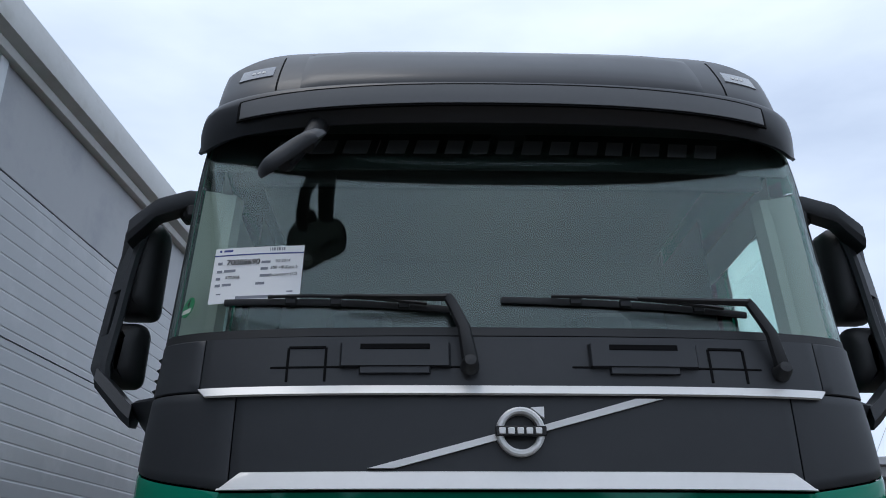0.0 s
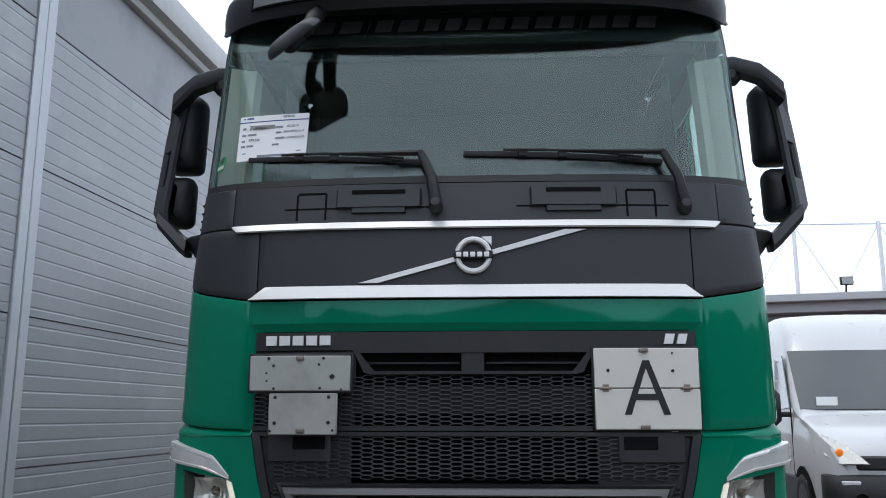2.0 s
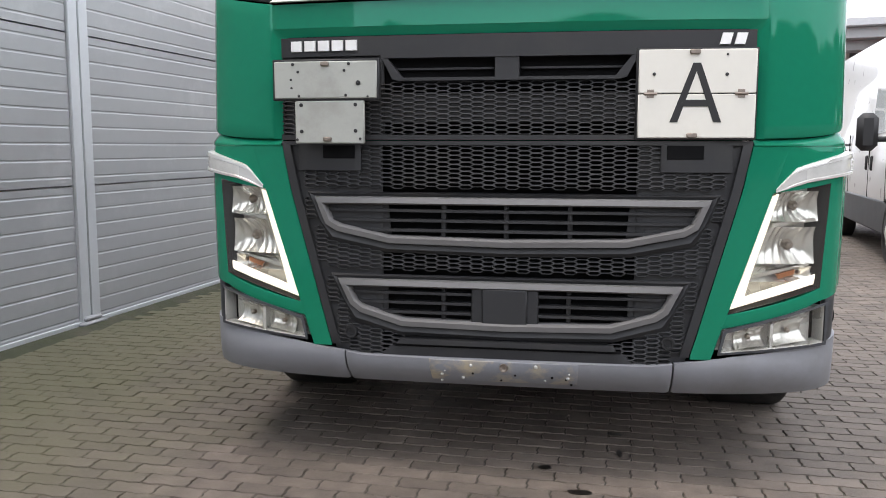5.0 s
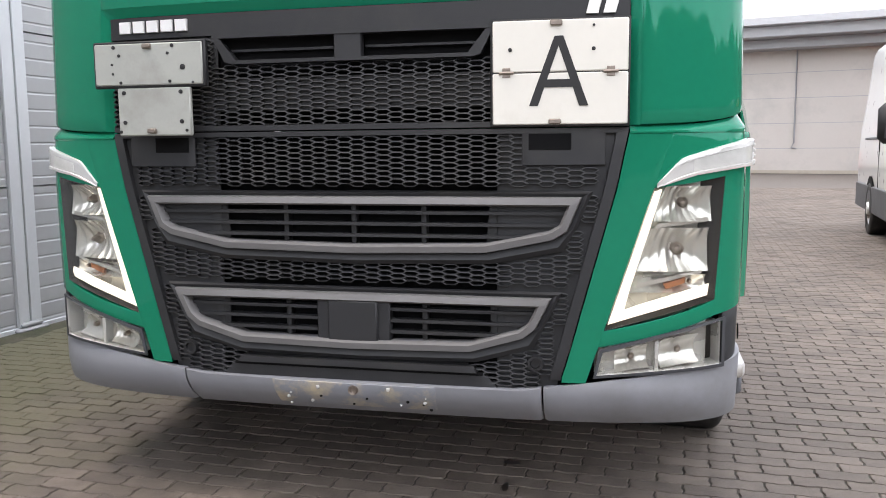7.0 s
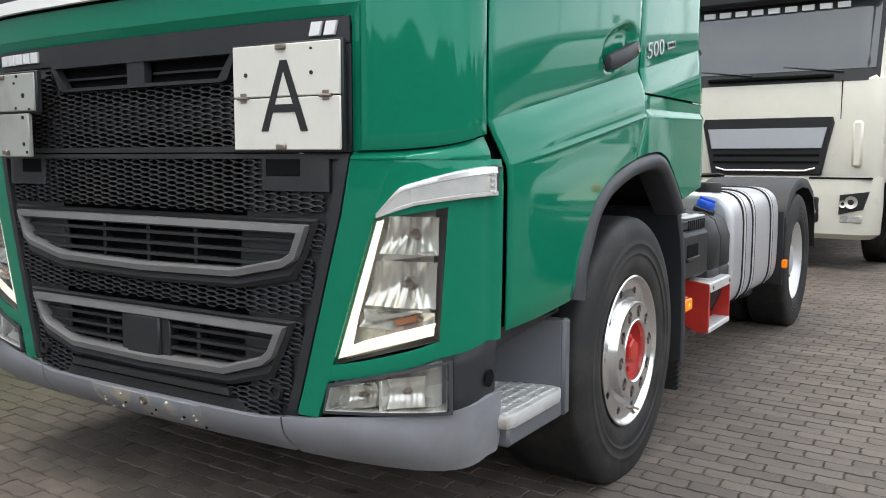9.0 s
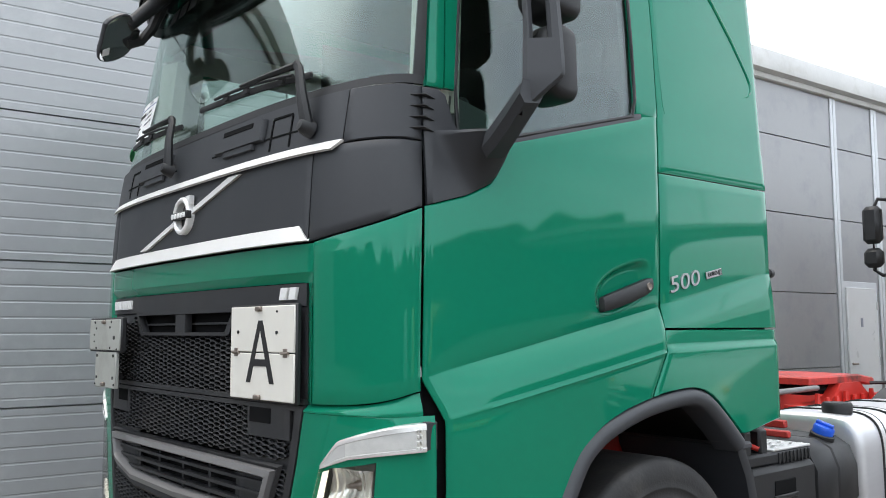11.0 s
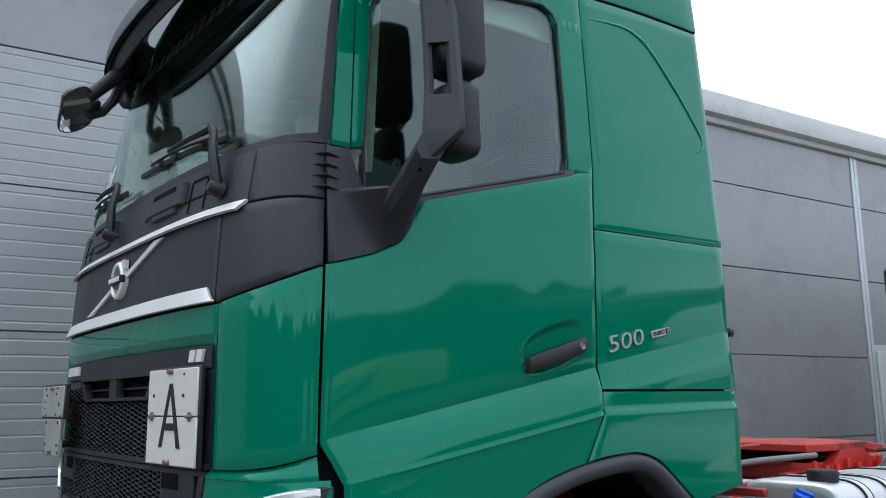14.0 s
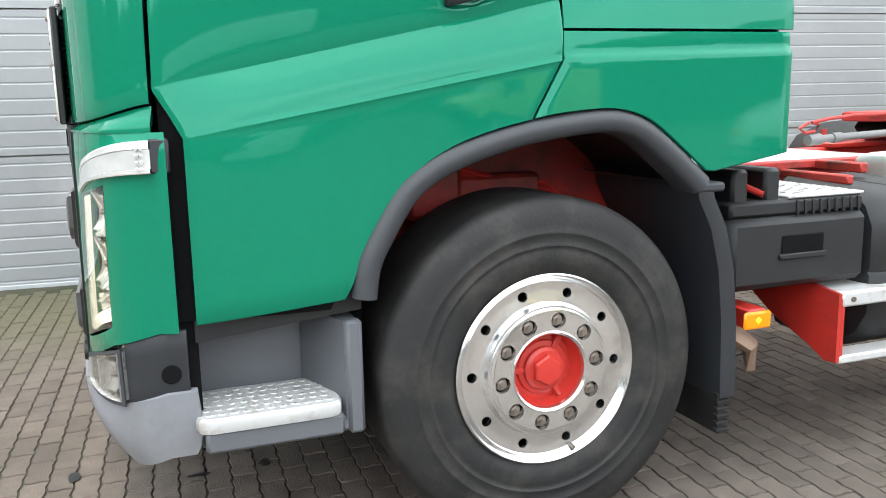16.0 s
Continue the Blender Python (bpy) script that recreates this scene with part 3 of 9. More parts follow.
tagged(part("honeycomb", comb(-0.84, 0.84, 1.302, 1.585, in_upper, 0.0), GRILLE, grille), "honeycomb lattice", kind="stuff")
# black sheet behind the lattice, its colour stands in for the shade there
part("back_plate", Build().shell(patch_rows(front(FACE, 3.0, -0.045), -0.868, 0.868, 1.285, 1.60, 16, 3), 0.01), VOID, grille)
for s in (-1, 1):
    part("closed_plate", Build().shell(patch_rows(front(FACE, 3.0, -0.013), lambda z: s * 0.46, lambda z: s * 0.868, 1.288, 1.592, 8, 4), 0.008), GRILLE, grille)
part("closed_band", Build().shell(patch_rows(front(FACE, 3.0, -0.013), lambda z: -0.47, lambda z: 0.47, 1.345, 1.455, 12, 3), 0.008), GRILLE, grille)
for z0, z1 in ((1.282, 1.300),):
    part("grille_rail", Build().shell(patch_rows(front(FACE, 3.0, 0.004), -0.868, 0.868, z0, z1, 30, 2), 0.03), GRILLE, grille)
# air slots with their frame
slot = Build()
slot.shell(patch_rows(front(FACE, 3.0, 0.010), -0.47, 0.47, 1.580, 1.592, 20, 2), 0.03)
slot.shell(patch_rows(front(FACE, 3.0, 0.010), -0.40, 0.40, 1.497, 1.509, 20, 2), 0.03)
slot.shell(patch_rows(front(FACE, 3.0, 0.006), -0.045, 0.045, 1.505, 1.585, 4, 2), 0.03)
for s in (-1, 1):
    ring = [Vector((s * x, 0.030, z)) for x, z in ((0.47, 1.592), (0.452, 1.592), (0.385, 1.509), (0.40, 1.497), (0.425, 1.505))]
    slot.prism(ring, (0, 0.03, 0))
    slot.shell(patch_rows(front(FACE, 3.0, -0.02), s * 0.05, s * 0.42, 1.538, 1.546, 8, 2), 0.03)
part("slot_frame", slot, GRILLE, grille)
# maker's name and model as plain silver shapes on the badge rail
for k in range(5):
    part("name_block", Build().prism([front(FACE, 3.0, 0.006)(-0.822 + k * 0.0545 + a, z) for a, z in ((0, 1.611), (0.044, 1.611), (0.044, 1.650), (0, 1.650))], (0, 0.012, 0), 0.002), BRIGHT, grille, "silver maker's lettering" if k == 0 else "")
for k in range(2):
    part("model_block", Build().prism([front(FACE, 3.0, 0.006)(0.738 + k * 0.05 + a, z) for a, z in ((0, 1.612), (0.036, 1.612), (0.046, 1.652), (0.010, 1.652))], (0, 0.012, 0), 0.002), BRIGHT, grille, "silver model lettering" if k == 0 else "")


# ---- lower grille with the two framed intakes ----
def low_edge(z):
    """Half-width of the lower grille at a height."""
    return lerp([(0.50, 0.672), (0.56, 0.69), (1.10, 0.835), (1.27, 0.868)], z)


# the sheet behind the lower lattice is coloured as deep shade
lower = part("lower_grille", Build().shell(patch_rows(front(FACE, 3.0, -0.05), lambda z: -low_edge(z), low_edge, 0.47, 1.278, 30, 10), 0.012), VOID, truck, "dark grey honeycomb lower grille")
UP = [(-0.735, 1.070), (0.735, 1.070), (0.690, 0.962), (0.645, 0.935), (0.44, 0.893), (0.0, 0.884), (-0.44, 0.893), (-0.645, 0.935), (-0.690, 0.962)]
LOW = [(-0.645, 0.757), (0.645, 0.757), (0.595, 0.655), (0.555, 0.625), (0.39, 0.577), (0.0, 0.570), (-0.39, 0.577), (-0.555, 0.625), (-0.595, 0.655)]


def inside(poly, x, z, grow=0.0):
    cx, cz = sum(p[0] for p in poly) / len(poly), sum(p[1] for p in poly) / len(poly)
    hit = False
    for (xa, za), (xb, zb) in zip(poly, poly[1:] + poly[:1]):
        xa, za = xa + math.copysign(grow, xa - cx), za + math.copysign(grow, za - cz)
        xb, zb = xb + math.copysign(grow, xb - cx), zb + math.copysign(grow, zb - cz)
        if (za > z) != (zb > z) and x < (xb - xa) * (z - za) / (zb - za) + xa:
            hit = not hit
    return hit


def bumper_top(u):
    return lerp([(-1, 0.578), (-0.6, 0.530), (-0.40, 0.502), (-0.22, 0.462), (0.22, 0.462), (0.40, 0.502), (0.6, 0.530), (1, 0.578)], u)


def in_lower(x, z):
    if abs(x) > low_edge(z) - 0.05 or inside(UP, x, z, 0.036) or inside(LOW, x, z, 0.036):
        return False
    if 0.56 < abs(x) < 0.82 and z > 1.165:
        return False
    if abs(x) < 0.40 and z < 0.565:
        return False
    return z > bumper_top(at_x(abs(x))(0.5)) + 0.004


tagged(part("honeycomb", comb(-0.84, 0.84, 0.47, 1.262, in_lower, 0.0), GRILLE, lower), "honeycomb lattice", kind="stuff")
for s in (-1, 1):
    rim = Build().shell(patch_rows(front(FACE, 3.0, 0.004), lambda z: s * (low_edge(z) - 0.034), lambda z: s * low_edge(z), 0.495, 1.275, 4, 16), 0.05)
    part("grille_rim", rim, GRILLE, lower)
    plate = Build().shell(patch_rows(front(FACE, 3.0, -0.014), lambda z: s * 0.47, lambda z: s * (low_edge(z) - 0.01), 0.462, 1.27, 8, 8), 0.01)
    part("closed_plate", plate, GRILLE, lower)
    tow = part("tow_cover", Build().shell(patch_rows(front(FACE, 3.0, 0.004), s * 0.55, s * 0.80, 1.165, 1.268, 8, 4), 0.03), GRILLE, lower, "dark tow eye cover")
    part("tow_opening", Build().shell(patch_rows(front(FACE, 3.0, 0.007), s * 0.57, s * 0.70, 1.212, 1.262, 5, 3), 0.006), VOID, tow)
    eye = part("sensor_ring", Build().lathe([(0.001, 0.004), (0.014, 0.004), (0.016, 0.014), (0.024, 0.014), (0.026, 0.0)], Matrix.Translation(front(FACE, 3.0, 0.0)(s * 0.595, 0.548)) @ pose(0, 0, 0, 90), 24), BLACK, lower)
part("top_rail", Build().shell(patch_rows(front(FACE, 3.0, 0.004), -0.868, 0.868, 1.262, 1.278, 30, 2), 0.04), GRILLE, lower)
part("low_bar", Build().shell(patch_rows(front(FACE, 3.0, 0.018), lambda z: -(0.40 + 0.5 * (0.533 - z)), lambda z: 0.40 + 0.5 * (0.533 - z), 0.511, 0.533, 20, 4), 0.04), GRILLE, lower)
part("low_groove", Build().shell(patch_rows(front(FACE, 3.0, 0.004), -0.43, 0.43, 0.500, 0.511, 20, 2), 0.02), VOID, lower)
part("upper_groove", Build().shell(patch_rows(front(FACE, 3.0, 0.001), -0.38, 0.38, 0.533, 0.541, 20, 2), 0.02), VOID, lower)
part("low_lip", Build().shell(patch_rows(front(FACE, 3.0, 0.002), lambda z: -(0.44 + 0.9 * (0.500 - z)), lambda z: 0.44 + 0.9 * (0.500 - z), 0.462, 0.500, 16, 2), 0.03), GRILLE, lower)


def framed_intake(poly, wide, label):
    """A grey trapezoid frame with horizontal slats and black openings behind it."""
    cx, cz = 0.0, sum(p[1] for p in poly) / len(poly)
    rings = []
    for inset, out in ((0.0, 0.0), (0.004, 0.024), (0.024, 0.028), (0.030, 0.018), (0.032, -0.03)):
        f = front(FACE, 3.0, out)
        row = []
        n = len(poly)
        for i in range(n):
            a, b, c = Vector(poly[i - 1]), Vector(poly[i]), Vector(poly[(i + 1) % n])
            d1, d2 = (b - a).normalized(), (c - b).normalized()
            n1, n2 = Vector((d1.y, -d1.x)), Vector((d2.y, -d2.x))
            nn = (n1 + n2)
            nn = nn / max(nn.dot(n1), 0.3)
            p = b + nn * inset
            row.append(f(p.x, p.y))
        rings.append(row)
    fine = []
    for row in rings:
        fat = []
        for p, q in zip(row, row[1:] + row[:1]):
            for k in range(6):
                fat.append(p.lerp(q, k / 6))
        fine.append(fat)
    frame_part = part("intake_frame", Build().grid(fine, close_v=True), BARGREY, lower, label)
    # dark outer surround, a step below the frame
    sur = []
    for grow, out in ((0.034, 0.0), (0.020, 0.012), (0.0, 0.004), (0.0, -0.03)):
        f = front(FACE, 3.0, out)
        sur.append([f(p[0] + math.copysign(grow, p[0]) * (0.9 if abs(p[0]) > 0.5 else 0.4), p[1] + math.copysign(grow, p[1] - cz) * (1.0 if p[1] < cz else 0.5)) for p in poly])
    part("intake_surround", Build().grid(sur, close_v=True), GRILLE, lower)
    zs = [poly[0][1] - 0.05 - 0.037 * k for k in range(3)]
    for z in zs:
        half = next((h for h in [0.7 - 0.02 * q for q in range(34)] if inside(poly, h, z - 0.006)), 0.2) - 0.012
        part("slat", Build().shell(patch_rows(front(FACE, 3.0, 0.0), -half, half, z - 0.008, z + 0.003, 20, 2), 0.035), GRILLE, frame_part)
    for s in (-1, 1):
        f = front(FACE, 3.0, -0.018)
        pts = [(p[0], p[1]) for p in poly if p[0] * s > 0.42]
        ring = [f(s * 0.45, poly[0][1] - 0.01)] + [f(x * 0.985, z) for x, z in (pts if s > 0 else pts)] + [f(s * 0.45, 0.5 * (min(p[1] for p in poly) + min(p[1] for p in poly)) + 0.004)]
        ring = sorted(ring, key=lambda p: math.atan2(p.z - cz, p.x - s * 0.57))
        part("blank_plate", Build().prism(ring, (0, 0.008, 0)), GRILLE, frame_part)
    for x in (-0.235, 0.0, 0.235):
        part("web", Build().box((x - 0.009, 0.055, min(p[1] for p in poly) + 0.02), (x + 0.009, 0.10, poly[0][1] - 0.02), 0.002), GRILLE, frame_part)
    return frame_part


framed_intake(UP, 0.735, "grey upper intake frame with dark slats")
radar = framed_intake(LOW, 0.645, "grey lower intake frame with dark slats")
cover = part("sensor_cover", Build().box((-0.085, 0.018, 0.592), (0.085, 0.07, 0.732), 0.006), GRILLE, radar, "square sensor cover")
part("sensor_cover_edge", Build().box((-0.125, 0.030, 0.595), (0.125, 0.07, 0.728), 0.004), GRILLE, radar)

# ---- bumper ----
BUMPER_FACE = [(0.30, 0.17), (0.345, 0.105), (0.38, 0.062), (0.42, 0.030), (0.47, 0.018), (0.52, 0.032), (0.58, 0.04)]


def bumper_low(u):
    return 0.338 + 0.058 * abs(u) ** 3


seam_u = at_x(0.66)(0.42)
part("bumper_centre", Build().shell(patch_rows(around(BUMPER_FACE, 2.7, 0.006), -seam_u + 0.002, seam_u - 0.002, lambda t: bumper_low(seam_u * (2 * t - 1)), lambda t: bumper_top(seam_u * (2 * t - 1)), 26, 8, 0.012), 0.03, 0.006), BUMPER, truck, "grey painted bumper centre with old plate holes")
for s in (-1, 1):
    rows = []
    for v in steps(8, 0.012):
        row = []
        for t in steps(22, 0.01):
            u = seam_u + 0.002 + (0.985 - seam_u) * t
            z = bumper_low(u) + (bumper_top(u) - bumper_low(u)) * v
            p = around(BUMPER_FACE, 2.7, 0.006)(u, z)
            row.append(Vector((s * p.x, p.y, p.z)))
        end = row[-1]
        z = end.z
        back = lerp([(0.38, 0.315), (0.42, 0.338), (0.47, 0.345), (0.58, 0.335)], z)
        for t in (0.3, 0.6, 0.95, 1.0):
            row.append(Vector((s * (abs(end.x) + (seam_x(z) + 0.007 - abs(end.x)) * min(1, 2.2 * t)), end.y + (back - end.y) * t, z)))
        rows.append(row)
    part("bumper_corner", Build().shell(rows, 0.03, 0.006), BUMPER, truck, "grey painted bumper corner")
old_plate = part("plate_patch", Build().shell(patch_rows(front(BUMPER_FACE, 2.7, 0.0092), -0.285, 0.278, 0.364, 0.459, 24, 14), 0.003), material("scuffed_bumper_patch", (0.225, 0.236, 0.262), 0.5, vary=0.12, scale=8, dirt=(0.46, 0.39, 0.28), dirt_at=(0.46, 0.66), dirt_scale=10), truck, "scuffed patch where a plate was")
for x, z, r in ((-0.237, 0.396, 0.006), (-0.123, 0.439, 0.007), (-0.157, 0.382, 0.007), (-0.242, 0.363, 0.005), (0.12, 0.444, 0.007), (0.238, 0.399, 0.007), (0.153, 0.383, 0.005), (-0.225, 0.412, 0.003), (0.243, 0.418, 0.003)):
    part("rivet_head", Build().lathe([(0.0005, 0.005), (r * 0.7, 0.004), (r, 0.0), (r, -0.01)], Matrix.Translation(front(BUMPER_FACE, 2.7, 0.0115)(x, z)) @ pose(0, 0, 0, 90), 12), FOGBODY, old_plate)
for x, z, r in ((-0.118, 0.405, 0.004), (0.042, 0.404, 0.004), (-0.012, 0.376, 0.004), (0.18, 0.40, 0.005), (0.251, 0.368, 0.005), (0.232, 0.392, 0.004)):
    part("rivet_hole", Build().lathe([(0.0005, 0.001), (r, 0.0), (r, -0.01)], Matrix.Translation(front(BUMPER_FACE, 2.7, 0.0128)(x, z)) @ pose(0, 0, 0, 90), 10), VOID, old_plate)
part("tow_plug", Build().lathe([(0.0005, 0.002), (0.008, 0.003), (0.010, 0.007), (0.015, 0.008), (0.017, 0.0), (0.017, -0.01)], Matrix.Translation(front(BUMPER_FACE, 2.7, 0.0115)(0.0, 0.436)) @ pose(0, 0, 0, 90), 20), STEEL, old_plate)
# plain unseen blocks, added to keep skylight off the ground under the truck
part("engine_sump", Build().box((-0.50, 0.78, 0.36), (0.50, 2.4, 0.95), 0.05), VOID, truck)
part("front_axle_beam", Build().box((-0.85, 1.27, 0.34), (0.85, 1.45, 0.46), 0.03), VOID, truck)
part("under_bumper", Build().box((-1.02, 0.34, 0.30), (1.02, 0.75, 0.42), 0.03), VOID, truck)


# ---- windscreen, fairing and sun visor ----
screen = part("windscreen", Build().shell(patch_rows(around(GLASS, 2.6), -0.975, 0.975, 2.300, 3.18, 40, 14, 0.01), 0.006), SCREEN, truck, "grey-green tinted windscreen")
screen.visible_shadow = False
frit = Build()
frit.shell(patch_rows(around(GLASS, 2.6, 0.002), -0.995, 0.995, 2.282, 2.312, 40, 2, 0.01), 0.012)
for s in (-1, 1):
    frit.shell(patch_rows(around(GLASS, 2.6, 0.002), s * 0.925, s * 0.998, 2.30, 3.14, 4, 14), 0.014)
part("screen_border", frit, BLACK, truck, "black windscreen border")
shade = part("shade_band", Build().shell(patch_rows(around(GLASS, 2.6, -0.012), -0.93, 0.93, lambda t: 2.972 + 0.045 * abs(2 * t - 1) ** 8, 3.15, 40, 4), 0.004), SHADE, truck, "dark shade band along the windscreen's top")
shade.visible_shadow = False
# broken rows of pale blocks where the dealer's address is printed
x = -0.86
for k, w in enumerate((0.12, 0.12, 0.12, 0.03, 0.10, 0.11, 0.09, 0.09, 0.09, 0.10, 0.10, 0.10, 0.09, 0.03, 0.10, 0.10, 0.11)):
    f = front(GLASS, 2.6, 0.0035)
    part("print_block", Build().prism([f(x + 0.006, 3.040), f(x + w - 0.020, 3.040), f(x + w - 0.004, 3.104), f(x + 0.022, 3.104)], (0, 0.002, 0)), material("sun_strip_print", (0.050, 0.056, 0.056), 0.5, vary=0.1) if k == 0 else bpy.data.materials["sun_strip_print"], shade)
    x += w + 0.006

fair_top = lambda u: smooth_lerp([(0.0, 3.605), (0.4, 3.592), (0.525, 3.570), (0.63, 3.530), (0.73, 3.480), (0.86, 3.450), (1.0, 3.435)], abs(u))
fairing = Build()
fairing.shell(patch_rows(around(FAIRING, 2.5), -1.0, 1.0, lambda t: 3.225 - 0.02 * abs(2 * t - 1) ** 2, lambda t: fair_top(2 * t - 1), 60, 12, 0.006), 0.03)
part("roof_fairing", fairing, DARKPAINT, truck, "dark grey painted roof fairing")
part("panel_gap", Build().shell(patch_rows(front(FAIRING, 2.5, 0.0025), lambda z: -0.762, lambda z: 0.762, 3.232, lambda t: fair_top(0.62 * (2 * t - 1)) - 0.014, 30, 6), 0.006), VOID, truck)
part("fairing_panel", Build().shell(patch_rows(front(FAIRING, 2.5, 0.006), lambda z: -0.755, lambda z: 0.755, 3.236, lambda t: fair_top(0.62 * (2 * t - 1)) - 0.022, 30, 6), 0.01), DARKPAINT, truck, "dark grey centre panel of the fairing")
for s in (-1, 1):
    part("fairing_seam", Build().shell(patch_rows(front(FAIRING, 2.5, 0.0018), s * 0.846, s * 0.852, 3.25, 3.515, 2, 8), 0.004), VOID, truck)
    lamp = part("marker_light", Build().shell(patch_rows(front(FAIRING, 2.5, 0.005), lambda z: s * 0.872, lambda z: s * (1.005 + 0.12 * max(0, 3.43 - z)), 3.352, lambda t: 3.425 - 0.004 * t, 8, 5), 0.012), material("clear_marker_lens", (0.13, 0.135, 0.145), 0.15, vary=0.1, coat=1.0) if s < 0 else bpy.data.materials["clear_marker_lens"], truck, "clear roof marker light")
    for k in range(3):
        part("marker_diode", Build().shell(patch_rows(front(FAIRING, 2.5, 0.007), s * (0.908 + 0.020 * k), s * (0.921 + 0.020 * k), 3.382, 3.396, 2, 2), 0.003), FOGBODY, lamp)
    c = around(FAIRING, 2.5, 0.003)
    ctr = c(s * 0.93, 3.16)
    part("round_cover", Build().lathe([(0.036, 0.0), (0.038, 0.003), (0.040, 0.0)], Matrix.Translation(ctr) @ pose(0, 0, 0, 0, s * 78, -s * 20), 28), VOID, truck)
visor = Build()
rows = []
for s in range(9):
    v = s / 8
    row = []
    for k in range(57):
        u = -1 + 2 * k / 56
        low = 3.088 - 0.032 * abs(u) ** 3 + 0.03 * max(0.0, abs(u) - 0.9) / 0.1
        z = low + (3.236 - low) * v
        p = around(FAIRING, 2.5, 0.022 * math.sin(math.pi * min(1, 0.35 + 0.75 * (1 - v))) + 0.006 - 0.030 * (1 - v) ** 2 * (1 - abs(u) ** 4) + 0.030 * abs(u) ** 9 * (1 - v))(u * 0.99, z)
        row.append(p)
    rows.append(row)
visor.shell(rows, 0.02, 0.006)
part("sun_visor", visor, DARKPAINT, truck, "dark grey painted outer sun visor")
part("strip_gap", Build().shell(patch_rows(front(FAIRING, 2.5, 0.0295), lambda z: -0.974, lambda z: 0.974, lambda t: 3.128 - 0.012 * abs(2 * t - 1) ** 2, lambda t: 3.222 - 0.016 * abs(2 * t - 1) ** 2, 40, 3, 0.006), 0.01), VOID, truck)
part("visor_strip", Build().shell(patch_rows(front(FAIRING, 2.5, 0.0325), lambda z: -0.965, lambda z: 0.965, lambda t: 3.136 - 0.012 * abs(2 * t - 1) ** 2, lambda t: 3.214 - 0.016 * abs(2 * t - 1) ** 2, 40, 3, 0.006), 0.02), VISOR_GREY, truck, "matt grey strip along the visor")

# ---- doors, side panels and roof ----
DOOR_REAR = [(0.7, 1.30), (1.268, 1.305), (1.43, 1.398), (1.52, 1.405), (2.12, 1.424), (2.37, 1.45), (3.08, 1.455)]
ARCH = [(0.752, 0.795), (0.768, 0.86), (0.79, 0.905), (0.814, 0.95), (0.911, 1.094), (1.064, 1.197), (1.32, 1.266), (1.5, 1.286), (1.60, 1.282), (1.70, 1.247), (1.81, 1.163), (1.925, 1.068)]


def arch_z(y):
    return smooth_lerp(ARCH, y)


def gutter(y):
    return smooth_lerp([(0.35, 2.93), (0.45, 2.972), (0.71, 3.044), (1.10, 3.098), (1.75, 3.150), (2.25, 3.168)], y)


def window_low(y):
    return 2.10 + (y - 0.45) * 0.2705


def belt_line(y):
    return lerp([(0.29, 1.892), (0.45, 1.938), (0.55, 1.985), (0.585, 2.03), (0.62, 2.11), (0.63, 2.135), (1.42, 2.353)], y)


